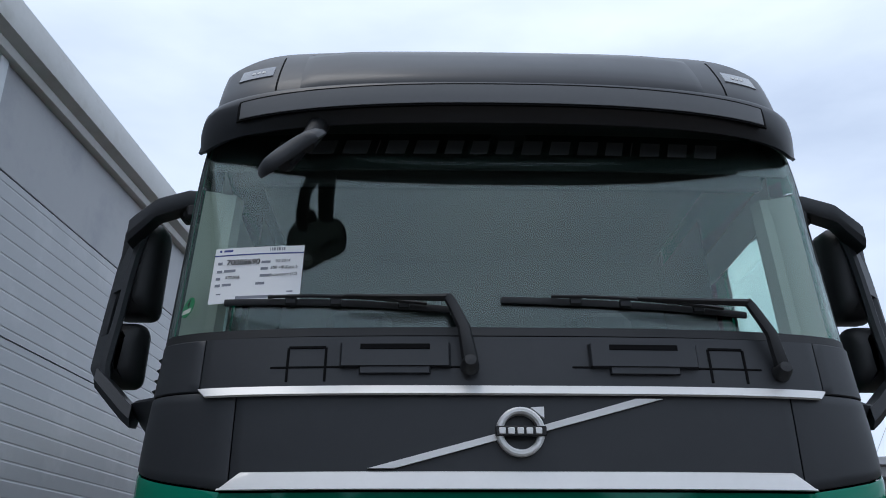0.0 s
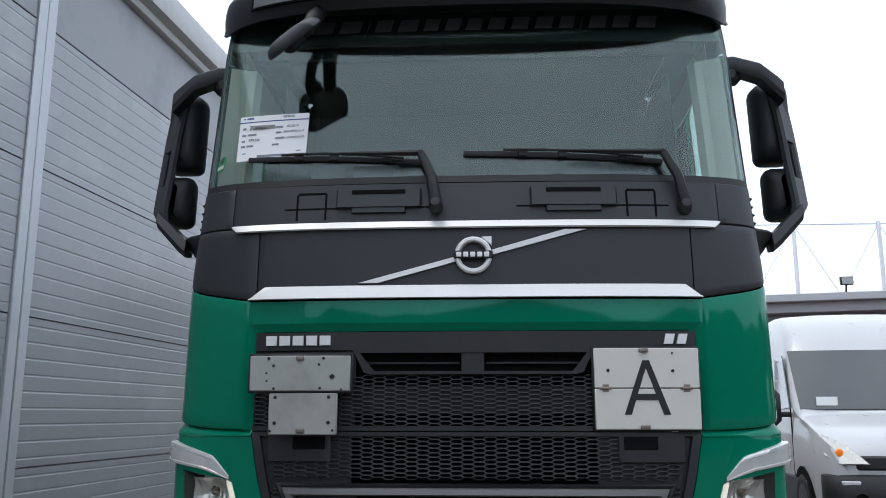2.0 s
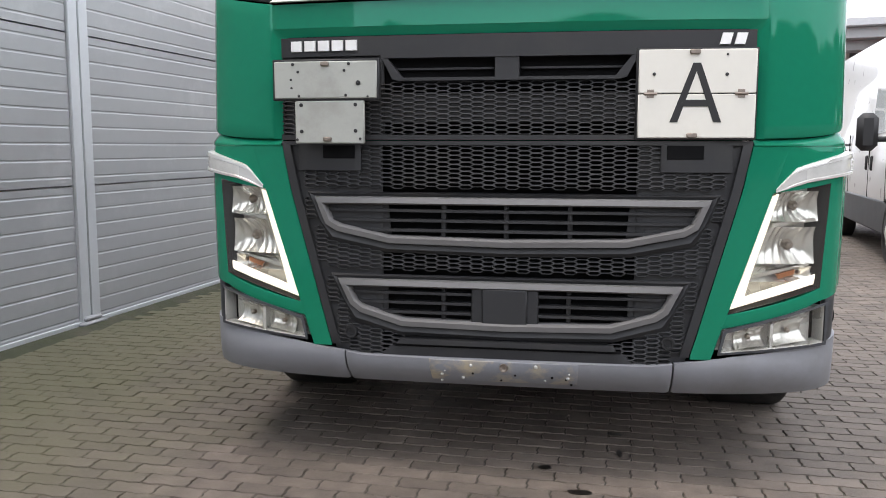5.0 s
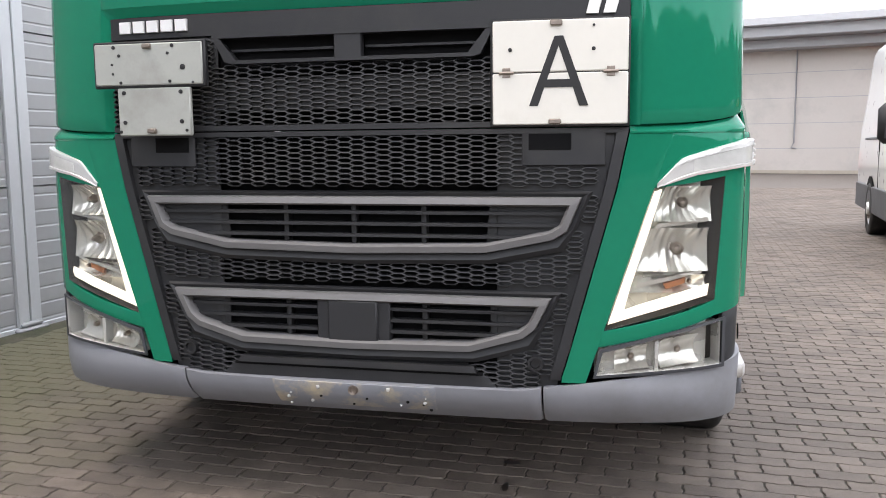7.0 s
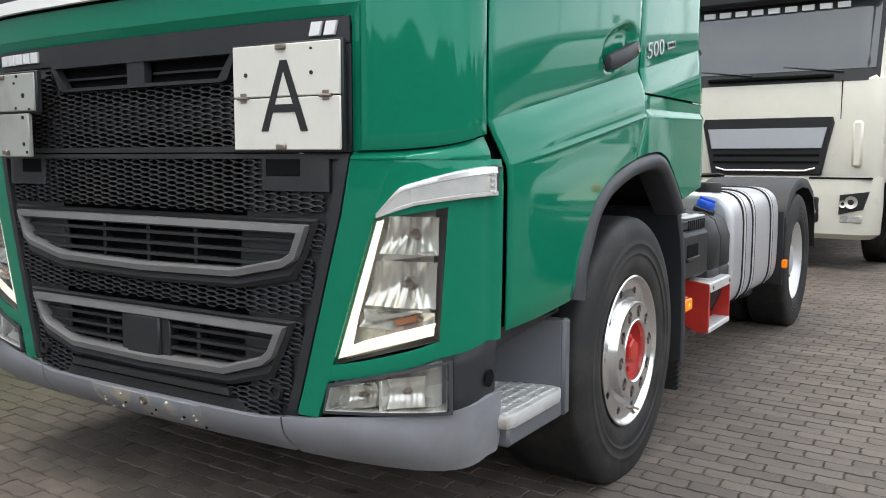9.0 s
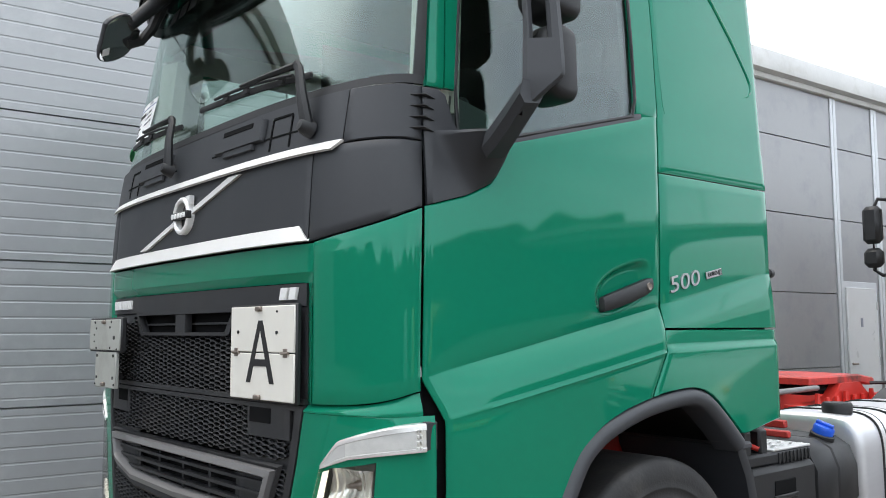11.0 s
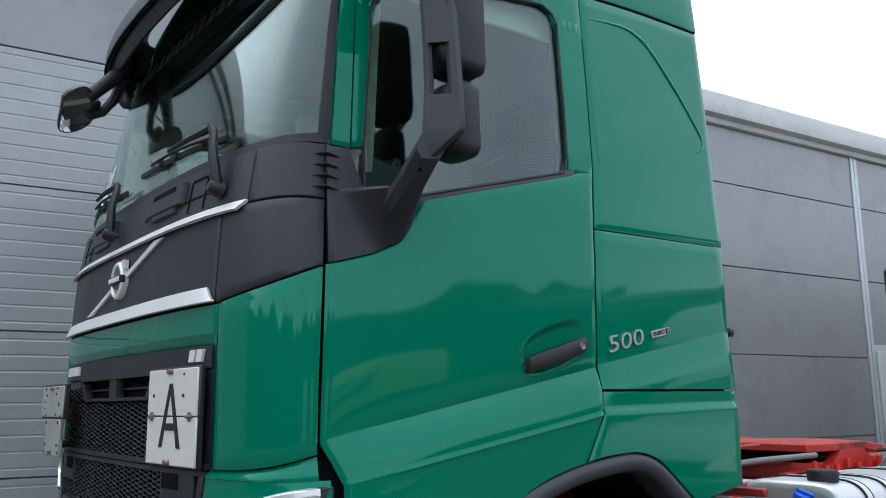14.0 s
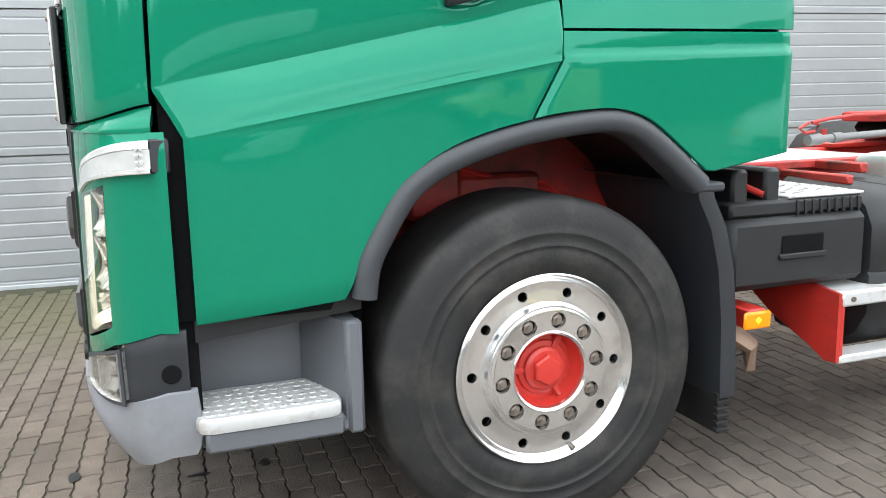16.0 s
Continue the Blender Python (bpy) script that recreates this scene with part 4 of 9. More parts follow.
def build_side(s):
    rear = lambda z: lerp(DOOR_REAR, z)
    # lower door, below the belt line
    b = Build()
    front_y = lambda z: lerp([(0.75, 0.343), (1.243, 0.343), (1.30, 0.315), (1.365, 0.279), (1.9, 0.2935), (2.2, 0.310)], z)
    belt = belt_line
    cols = sorted(steps(46, 0.006) + [0.655 + 0.32 * k / 70 for k in range(71)])
    # rows of the skin lie along the two creases
    bands = [(0, q / 8) for q in (0, 0.1, 1, 2, 3, 4, 5, 6, 7, 7.5, 7.8, 7.9, 7.96)] + [(1, q) for q in (0, 0.06, 0.12, 0.2, 0.3, 0.4, 0.5, 0.6, 0.7, 0.8, 0.87, 0.93, 0.97)] + [(2, q / 16) for q in (0, 0.12) + tuple(0.17 * k for k in range(2, 35)) + (6, 7, 8, 9, 10, 11, 12, 13, 14, 15, 15.8, 16)]
    rows = []
    for band, k in bands:
        row = []
        for t in cols:
            y2 = 0.30 + 1.10 * t
            for _ in range(4):
                lo = 0.757 + max(0, (y2 - 0.345)) * 0.09 if y2 < 0.752 else arch_z(y2) + 0.002
                stops = [lo, max(crease_lower(y2), lo + 0.01), max(crease_upper(y2), lo + 0.03), belt(y2)]
                z = stops[band] + (stops[band + 1] - stops[band]) * k
                y2 = front_y(z) + (rear(z) - 0.004 - front_y(z)) * t
            row.append(Vector((s * (side_x(y2, z) - handle_bowl(y2, z)), y2, z)))
        rows.append(row)
    b.shell(rows, 0.008, 0.004)
    # pillar and frame round the window
    wf = lambda z: lerp([(2.0, 0.425), (2.35, 0.430), (2.70, 0.466), (2.80, 0.488)], z)
    b.shell(patch_rows(side(s), lambda z: lerp([(2.28, 0.386), (2.9, 0.418)], z), wf, 2.285, 2.80, 3, 14), 0.02)
    top = lambda y: gutter(y) - 0.011
    wt = lambda y: smooth_lerp([(0.455, 2.72), (0.467, 2.79), (0.49, 2.835), (0.535, 2.868), (0.70, 2.925), (1.0, 2.984), (1.20, 3.010), (1.25, 3.008), (1.28, 2.994), (1.30, 2.968), (1.312, 2.92)], y)
    rows = []
    for k in steps(5, 0.05):
        rows.append([Vector((s * side_x(y, wt(y) + (top(y) - wt(y)) * k), y, wt(y) + (top(y) - wt(y)) * k)) for y in [0.42 + (1.455 - 0.42) * t for t in steps(30, 0.008)]])
    b.shell(rows, 0.02)
    b.shell(patch_rows(side(s), 1.315, lambda z: rear(z) - 0.004, 2.336, 2.99, 4, 14), 0.02)
    dr = part("door", b, GREEN, truck, "glossy green cab door")
    # window
    win = Build()
    rows = []
    for k in steps(10):
        rows.append([Vector((s * (side_x(y, lo + (hi - lo) * k) - 0.012), y, lo + (hi - lo) * k)) for y in [0.45 + (1.32 - 0.45) * t for t in steps(24)] for lo, hi in [(window_low(y) - 0.01, wt(y) + 0.006)]])
    win.shell(rows, 0.005, 0.0)
    w = part("side_window", win, SIDEGLASS, dr, "tinted side window")
    w.visible_shadow = False
    seal = Build()
    pts = [(y, window_low(y)) for y in (0.45, 0.7, 1.0, 1.29)] + [(1.312, z) for z in (2.40, 2.6, 2.8, 2.95)] + [(y, wt(y)) for y in (1.29, 1.24, 1.0, 0.75, 0.55, 0.49, 0.462)] + [(wf(z), z) for z in (2.68, 2.5, 2.3, 2.15)]
    ring = [Vector((s * (side_x(y, z) - 0.002), y, z)) for y, z in pts]
    seal.tube(ring + [ring[0]], 0.0065, 6)
    part("window_seal", seal, BLACK, dr, "black rubber window seal")
    beltrail = Build().shell([[Vector((s * (side_x(y, window_low(y) + o) + 0.001), y, window_low(y) + o)) for y in [0.60 + 0.745 * t for t in steps(16)]] for o in (-0.024, -0.008, 0.008)], 0.014, 0.003)
    part("belt_strip", beltrail, ARCHGREY, dr, "grey belt strip below the window")
    # dark mirror foot on the door's front corner
    tri = Build()
    rows = []
    for k in steps(8):
        row = []
        for t in steps(12):
            z0 = 1.908
            y = 0.300 + 0.325 * t
            lo, hi = belt(y) + 0.003, lerp([(0.30, 2.275), (0.38, 2.275), (0.42, 2.15), (0.46, 2.115), (0.64, 2.145)], y)
            z = lo + (hi - lo) * k
            row.append(Vector((s * (side_x(y, z) + 0.004), y, z)))
        rows.append(row)
    tri.shell(rows, 0.016)
    part("mirror_foot_panel", tri, DARK, dr, "dark grey panel under the mirror")
    # flat handle in its recess
    hnd = Build()
    rows = []
    for y, zc, h, o in ((1.052, 1.600, 0.020, 0.012), (1.058, 1.602, 0.027, 0.024), (1.10, 1.613, 0.030, 0.030), (1.20, 1.641, 0.031, 0.032), (1.30, 1.672, 0.030, 0.030), (1.338, 1.684, 0.024, 0.024), (1.345, 1.686, 0.016, 0.012)):
        x = side_x(y, zc)
        rows.append([(s * (x + e), y, zc + f * h) for e, f in ((0.003, -1), (o - 0.006, -0.95), (o, -0.6), (o, 0.6), (o - 0.006, 0.95), (0.003, 1))])
    hnd.grid(rows, close_v=True).ngon(rows[0]).ngon(list(reversed(rows[-1])))
    h = part("door_handle", hnd, BLACK, dr, "flat black door handle")
    part("lock", Build().lathe([(0.0005, 0.003), (0.010, 0.003), (0.013, 0.004), (0.015, 0.0)], Matrix.Translation((s * (side_x(1.3, 1.67) + 0.030), 1.305, 1.674)) @ pose(0, 0, 0, 0, s * 90), 16), STEEL, h)
    # rear quarter: locker lid, lower panel, upper panel
    r0 = lambda z: rear(z) + 0.004
    rows = []
    for band, k in [(0, q) for q in (0, 0.02, 0.25, 0.5, 0.75, 0.9)] + [(1, q) for q in (0, 0.05, 0.2, 0.4, 0.6, 0.8, 0.94)] + [(2, q) for q in (0, 0.03, 0.1, 0.2, 0.35, 0.5, 0.65, 0.8, 0.9, 0.985, 1.0)]:
        row = []
        for t in steps(18, 0.012):
            y = 1.42 + 0.818 * t
            for _ in range(3):
                hi = crease_upper(y)
                mid = max(1.530, hi - 0.5 * (hi - crease_lower(y)))
                stops = [1.520, mid, hi, 2.1205 + 0.012 * t]
                z = stops[band] + (stops[band + 1] - stops[band]) * k
                y = r0(z) + (2.238 - r0(z)) * t
            row.append(Vector((s * side_x(y, z), y, z)))
        rows.append(row)
    locker = part("locker_lid", Build().shell(rows, 0.012, 0.004), GREEN, truck, "glossy green locker lid behind the door")
    b = Build()
    rows = []
    for k in [0, 0.01, 0.1, 0.2, 0.3, 0.4, 0.5, 0.6, 0.66, 0.70, 0.74, 0.78, 0.80, 0.82, 0.84, 0.86, 0.88, 0.90, 0.93, 0.96, 0.99, 1.0]:
        row = []
        for t in steps(26, 0.008):
            y = 1.31 + (2.225 - 1.31) * t
            for _ in range(2):
                lo = arch_z(y) + 0.002 if y < 1.925 else 1.085 + (y - 1.94) * 0.167
                z = lo + (1.513 - lo) * k
                y = r0(z) + (2.222 + 0.01 * (z - 1.1) - r0(z)) * t
            lo = arch_z(y) + 0.002 if y < 1.925 else 1.085 + (y - 1.94) * 0.167
            z = lo + (1.513 - lo) * k
            row.append(Vector((s * side_x(y, z), y, z)))
        rows.append(row)
    b.shell(rows, 0.014)
    part("quarter_panel", b, GREEN, truck, "glossy green panel over the wheel arch")
    up = Build()
    up.shell(patch_rows(side(s), r0, lambda z: 2.243, lambda t: 2.125 + 0.012 * t, lambda t: gutter(1.43 + 0.81 * t) - 0.010, 26, 26, 0.01), 0.014)
    upanel = part("upper_side_panel", up, GREEN, truck, "glossy green sleeper side panel")
    # pressed line on the upper panel
    groove = [(1.50, 3.022), (1.60, 3.036), (1.70, 3.044), (1.76, 3.040), (1.82, 3.020), (1.87, 2.990), (1.93, 2.935), (2.05, 2.805), (2.16, 2.665), (2.185, 2.625), (2.185, 2.590), (2.16, 2.562), (2.10, 2.545)]
    g = Build().tube([(s * (side_x(y, z) - 0.004), y, z) for y, z in groove], [0.005, 0.008, 0.009, 0.010, 0.011, 0.011, 0.011, 0.011, 0.010, 0.009, 0.008, 0.006, 0.004], 8, 1.0, (1, 0, 0))
    part("pressed_line", g, GREEN, upanel)
    part("pressed_line", Build().tube([(s * (side_x(y, z) - 0.0035), y, z) for y, z in ((1.475, 3.0), (1.478, 2.6), (1.49, 2.40), (1.50, 2.372))], 0.0055, 6, 1.0, (1, 0, 0)), GREEN, upanel)
    # pillar strip ahead of the door
    pil = Build().shell(patch_rows(side(s), lambda z: seam_y(z) + 0.002, lambda z: lerp([(2.28, 0.382), (2.9, 0.414)], z), 2.282, 2.93, 4, 14), 0.02)
    part("pillar", pil, GREEN, truck, "green windscreen pillar")
    part("gutter_rail", Build().tube([(s * (side_x(y, gutter(y) - 0.004) - 0.004), y, gutter(y) - 0.006) for y in [0.40 + 1.84 * q / 20 for q in range(21)]], 0.0055, 6), VOID, truck)
    # arch lip
    lip = Build()
    path = [(0.775, 0.792), (0.79, 0.88), (0.825, 0.955), (0.905, 1.078), (0.98, 1.14), (1.064, 1.182), (1.19, 1.222), (1.32, 1.250), (1.50, 1.271), (1.60, 1.267), (1.69, 1.235), (1.80, 1.152), (1.91, 1.055)]
    path = fine_path(path, 5)
    rows = []
    for i, (y, z) in enumerate(path):
        ty, tz = path[min(i + 1, len(path) - 1)][0] - path[max(i - 1, 0)][0], path[min(i + 1, len(path) - 1)][1] - path[max(i - 1, 0)][1]
        q = math.hypot(ty, tz)
        ny, nz = tz / q, -ty / q
        base = 1.262
        sec = [(-0.018, base - 0.010), (-0.016, base + 0.004), (-0.008, base + 0.016), (0.006, base + 0.024), (0.020, base + 0.026), (0.036, base + 0.022), (0.048, base + 0.012), (0.054, base - 0.004), (0.054, base - 0.10)]
        rows.append([Vector((s * xx, y + ny * o, z + nz * o)) for o, xx in sec])
    lip.grid(rows)
    part("arch_lip", lip, ARCHGREY, truck, "grey plastic wheel arch lip")


build_side(1)
build_side(-1)

ROOF_C = [(0.44, 3.590), (0.7, 3.700), (1.16, 3.808), (1.4, 3.842), (1.8, 3.86), (2.26, 3.86)]
ROOF_E = [(0.44, 3.41), (0.7, 3.548), (1.16, 3.675), (1.4, 3.715), (1.8, 3.73), (2.26, 3.73)]
b = Build()
rows = []
for t in steps(22, 0.008):
    row = []
    sec = [("w", 0.0), ("w", 0.02), ("w", 0.3), ("w", 0.6), ("w", 0.9)] + [("r", q / 5) for q in range(6)] + [("t", q / 8) for q in range(1, 9)]
    half = []
    for kind, q in sec:
        y0, y1 = 0.452, 2.252
        if kind == "w":
            zf = 2.95 + 0.45 * q
            y = (seam_y(zf) + 0.006) + (y1 - seam_y(zf) - 0.006) * t
            z = gutter(y) + 0.001 + (lerp(ROOF_E, y) - 0.06 - gutter(y)) * q
            x = side_x(y, z)
        else:
            y = y0 + (y1 - y0) * t
            ze, zc = lerp(ROOF_E, y), smooth_lerp(ROOF_C, y)
            xe = side_x(y, ze)
            if kind == "r":
                a = q * math.pi / 2 * 0.82
                z = ze - 0.055 + 0.09 * math.sin(a)
                x = xe - 0.10 + 0.10 * math.cos(a)
            else:
                a = 0.82 * math.pi / 2
                z1, x1 = ze - 0.055 + 0.09 * math.sin(a), xe - 0.10 + 0.10 * math.cos(a)
                x = x1 * (1 - q)
                z = zc - (zc - z1) * (1 - q) ** 2.2
        half.append((x, y, z))
    row = [Vector(p) for p in half] + [Vector((-p[0], p[1], p[2])) for p in reversed(half[:-1])]
    rows.append(row)
b.shell(rows, 0.02, 0.004, (0, 1.3, 2.8))
roof = part("roof", b, GREEN, truck, "glossy green high roof")
for a, c in (((0.62, 1.10, 3.82), (0.60, 1.40, 4.21)), ((0.62, 1.40, 3.86), (0.60, 1.70, 4.27))):
    part("aerial", Build().rod(a, c, 0.006, 0.003, 6), BLACK, truck, "thin roof aerial")

# side air intakes at the rear of the roof
for s in (-1, 1):
    X0 = 1.148
    outer = fine_path([(1.254, 3.665), (1.297, 3.706), (1.368, 3.731), (1.726, 3.746), (2.172, 3.763), (2.229, 3.752), (2.285, 3.698), (2.314, 3.545), (2.279, 3.493), (2.214, 3.440), (2.10, 3.482), (1.817, 3.488), (1.59, 3.494), (1.485, 3.515), (1.388, 3.591), (1.254, 3.665)], 3)[:-1]
    mid = Vector((0, 1.88, 3.63))

    def scaled(k, o):
        """The outline drawn in by k of a 60 mm rim."""
        ring = []
        for i, (y, z) in enumerate(outer):
            a0, a1 = outer[i - 1], outer[(i + 1) % len(outer)]
            n = Vector((0, a1[1] - a0[1], a0[0] - a1[0])).normalized()
            n = n if n.dot(mid - Vector((0, y, z))) > 0 else -n
            wide = 0.05 + 0.04 * min(1.0, max(0.0, (1.6 - y) / 0.25)) if z < 3.68 or y < 1.45 else 0.012
            ring.append(Vector((s * (X0 + o), y + n.y * wide * k, z + n.z * wide * k)))
        return ring
    b = Build().grid([scaled(k, o) for k, o in ((0.0, -0.16), (0.0, 0.0), (0.15, 0.020), (0.5, 0.030), (0.85, 0.022), (1.0, 0.0), (1.0, -0.06))], close_v=True)
    intake = part("roof_air_intake", b, BLACK, truck, "black slatted roof air intake")
    part("intake_back", Build().prism([Vector((s * (X0 - 0.05), p.y, p.z)) for p in scaled(0.5, 0.0)], (s * -0.05, 0, 0)), VOID, intake)
    for k in range(34):
        y = 1.405 + k * 0.0238
        hi = 3.735 if y > 1.45 else 3.72
        lo = 3.555 if y > 1.56 else 3.555 + (1.56 - y) * 0.85
        yy = y + 0.35 * (hi - lo)
        if yy > 2.25:
            lo, yy = hi - (2.25 - y) / 0.35, 2.25
        if hi - lo > 0.02:
            part("slat", Build().prism([(s * (X0 - 0.01), y, hi), (s * (X0 - 0.01), y + 0.007, hi), (s * (X0 + 0.004), yy + 0.007, lo), (s * (X0 + 0.004), yy, lo)], (s * 0.014, 0, 0)), BLACK, intake)

# rear wall of the cab
part("cab_back", Build().prism([(-1.20, 2.205, 1.15), (1.20, 2.205, 1.15), (1.20, 2.205, 2.1), (1.10, 2.205, 3.15), (-1.10, 2.205, 3.15), (-1.20, 2.205, 2.1)], (0, 0.025, 0)), GREEN, truck, "green rear wall of the cab")
part("cab_back_top", Build().prism([(-1.10, 2.215, 3.1), (1.10, 2.215, 3.1), (1.07, 2.215, 3.72), (0.9, 2.215, 3.80), (-0.9, 2.215, 3.80), (-1.07, 2.215, 3.72)], (0, 0.03, 0)), GREEN, truck)

for s in (-1, 1):
    part("rear_buffer", Build().lathe([(0.012, 0.0), (0.014, 0.03), (0.020, 0.034), (0.020, 0.058), (0.014, 0.066), (0.0005, 0.068)], Matrix.Translation((s * 1.215, 2.23, 1.765)) @ pose(0, 0, 0, -90), 14), BLACK, truck, "black rubber buffer on the cab's rear edge")

# ---- inner shell so that joints show dark, and the cabin behind the glass ----
part("inner_shell", Build().shell(patch_rows(around(FACE, 3.0, -0.04), -0.99, 0.99, 1.28, 2.26, 24, 8), 0.004), VOID, truck, "black inner shell behind the joints")
for s in (-1, 1):
    part("inner_shell", Build().shell(patch_rows(side(s, -0.035), 0.30, 2.20, lambda t: max(0.80, arch_z(0.30 + 1.92 * t) + 0.01) if 0.752 < 0.30 + 1.92 * t < 1.93 else (0.76 if t < 0.5 else 1.14), lambda t: 2.08 if t < 0.1 else 2.06 + 0.28 * t, 30, 8), 0.004), VOID, truck)
    part("inner_shell", Build().shell(patch_rows(side(s, -0.045), 1.36, 2.20, 2.30, 3.08, 6, 6), 0.004), VOID, truck)
    part("inner_shell", Build().shell(patch_rows(side(s, -0.035), 0.42, 2.20, lambda t: gutter(0.42 + 1.8 * t) - 0.08, lambda t: gutter(0.42 + 1.8 * t) + 0.05, 14, 2), 0.004), VOID, truck)
cabin = part("cabin_lining", Build().box((-1.13, 2.10, 1.6), (1.13, 2.19, 3.40), 0.02), CABIN, truck, "grey cabin lining")
part("cabin_ceiling", Build().box((-1.06, 0.46, 3.30), (1.06, 2.1, 3.34), 0.01), CABIN, truck)
lin = Build()
for s in (-1, 1):
    lin.shell(patch_rows(side(s, -0.075), 1.34, 2.14, 1.7, 3.24, 4, 4), 0.01)
part("side_lining", lin, CABIN, truck)
for s in (-1, 1):
    lin = Build().shell(patch_rows(side(s, -0.06), lambda z: seam_y(z) + 0.05, lambda z: lerp([(2.2, 0.44), (2.85, 0.52)], z), 2.2, 2.86, 3, 8), 0.02)
    lin.shell(patch_rows(side(s, -0.07), 0.47, 1.34, 2.90, 3.05, 8, 3), 0.01)
    lin.shell([[Vector((s * (seam_x(z) - a), seam_y(z) + c, z)) for a, c in ((0.028, -0.005), (0.075, 0.012), (0.125, 0.045), (0.14, 0.09), (0.11, 0.16), (0.07, 0.20))] for z in [2.24 + 0.68 * k / 8 for k in range(9)]], 0.012)
    part("pillar_lining", lin, material("pale_pillar_lining", (0.46, 0.47, 0.40), 0.7, vary=0.06) if s < 0 else bpy.data.materials["pale_pillar_lining"], truck, "pale lining of the windscreen pillar")
part("cabin_floor", Build().box((-1.1, 0.35, 1.40), (1.1, 2.1, 1.46), 0.01), CABINDARK, truck)
dash = Build()
rows = []
for z, y0, y1 in ((1.6, 0.40, 0.80), (2.16, 0.22, 0.78), (2.27, 0.22, 0.66), (2.30, 0.30, 0.52)):
    rows.append([(-1.08, y0 + 0.1, z), (-0.8, y0, z), (0.8, y0, z), (1.08, y0 + 0.1, z), (1.08, y1, z), (-1.08, y1, z)])
dash.grid(rows, close_v=True).ngon(rows[-1])
part("dashboard", dash, CABINDARK, truck, "dark dashboard")
for s, lab in ((-1, "grey passenger seat"), (1, "grey driver's seat")):
    seat = part("seat", Build().box((s * 0.62 - 0.27, 1.0, 1.80), (s * 0.62 + 0.27, 1.5, 2.0), 0.06), SEATCLOTH, truck, lab)
    part("backrest", Build().box((-0.26, -0.09, 0), (0.26, 0.09, 0.68), 0.06, pose(s * 0.62, 1.5, 1.95, -12)), SEATCLOTH, seat)
    part("headrest", Build().box((-0.17, -0.06, 0), (0.17, 0.06, 0.24), 0.05, pose(s * 0.62, 1.64, 2.62, -10)), SEATCLOTH, seat)
wheel_m = Matrix.Translation((0.62, 0.72, 2.30)) @ pose(0, 0, 0, 40)
sw = Build().lathe([(0.215 + 0.016 * math.cos(a), 0.016 * math.sin(a)) for a in [2 * math.pi * q / 8 for q in range(8)]], wheel_m, 36, True)
steer = part("steering_wheel", sw, CABINDARK, truck, "dark steering wheel")
part("steering_hub", Build().box((-0.20, -0.02, -0.02), (0.20, 0.02, 0.01), 0.01, wheel_m).box((-0.08, -0.09, -0.03), (0.08, 0.07, 0.012), 0.02, wheel_m).rod((0.62, 0.72, 2.29), (0.62, 0.58, 2.1), 0.05), CABINDARK, steer)
part("sunblind", Build().box((-1.0, 0.33, 2.93), (1.0, 0.37, 3.05), 0.01), CABINDARK, truck)


# ---- headlights and the green corners round them ----
def lamp_in(z):
    return 0.803 + (z - 0.655) * (0.945 - 0.803) / 0.44


def lamp_out(z):
    return 1.132 + (z - 0.752) * 0.06


def mirror_rows(rows, s):
    return rows if s > 0 else [[Vector((-p.x, p.y, p.z)) for p in r] for r in rows]


def flip(p, s):
    return Vector((p.x * s, p.y, p.z))


def on_face(out, s):
    f = front(FACE, 3.0, out)
    return lambda x, z: flip(f(x, z), s)


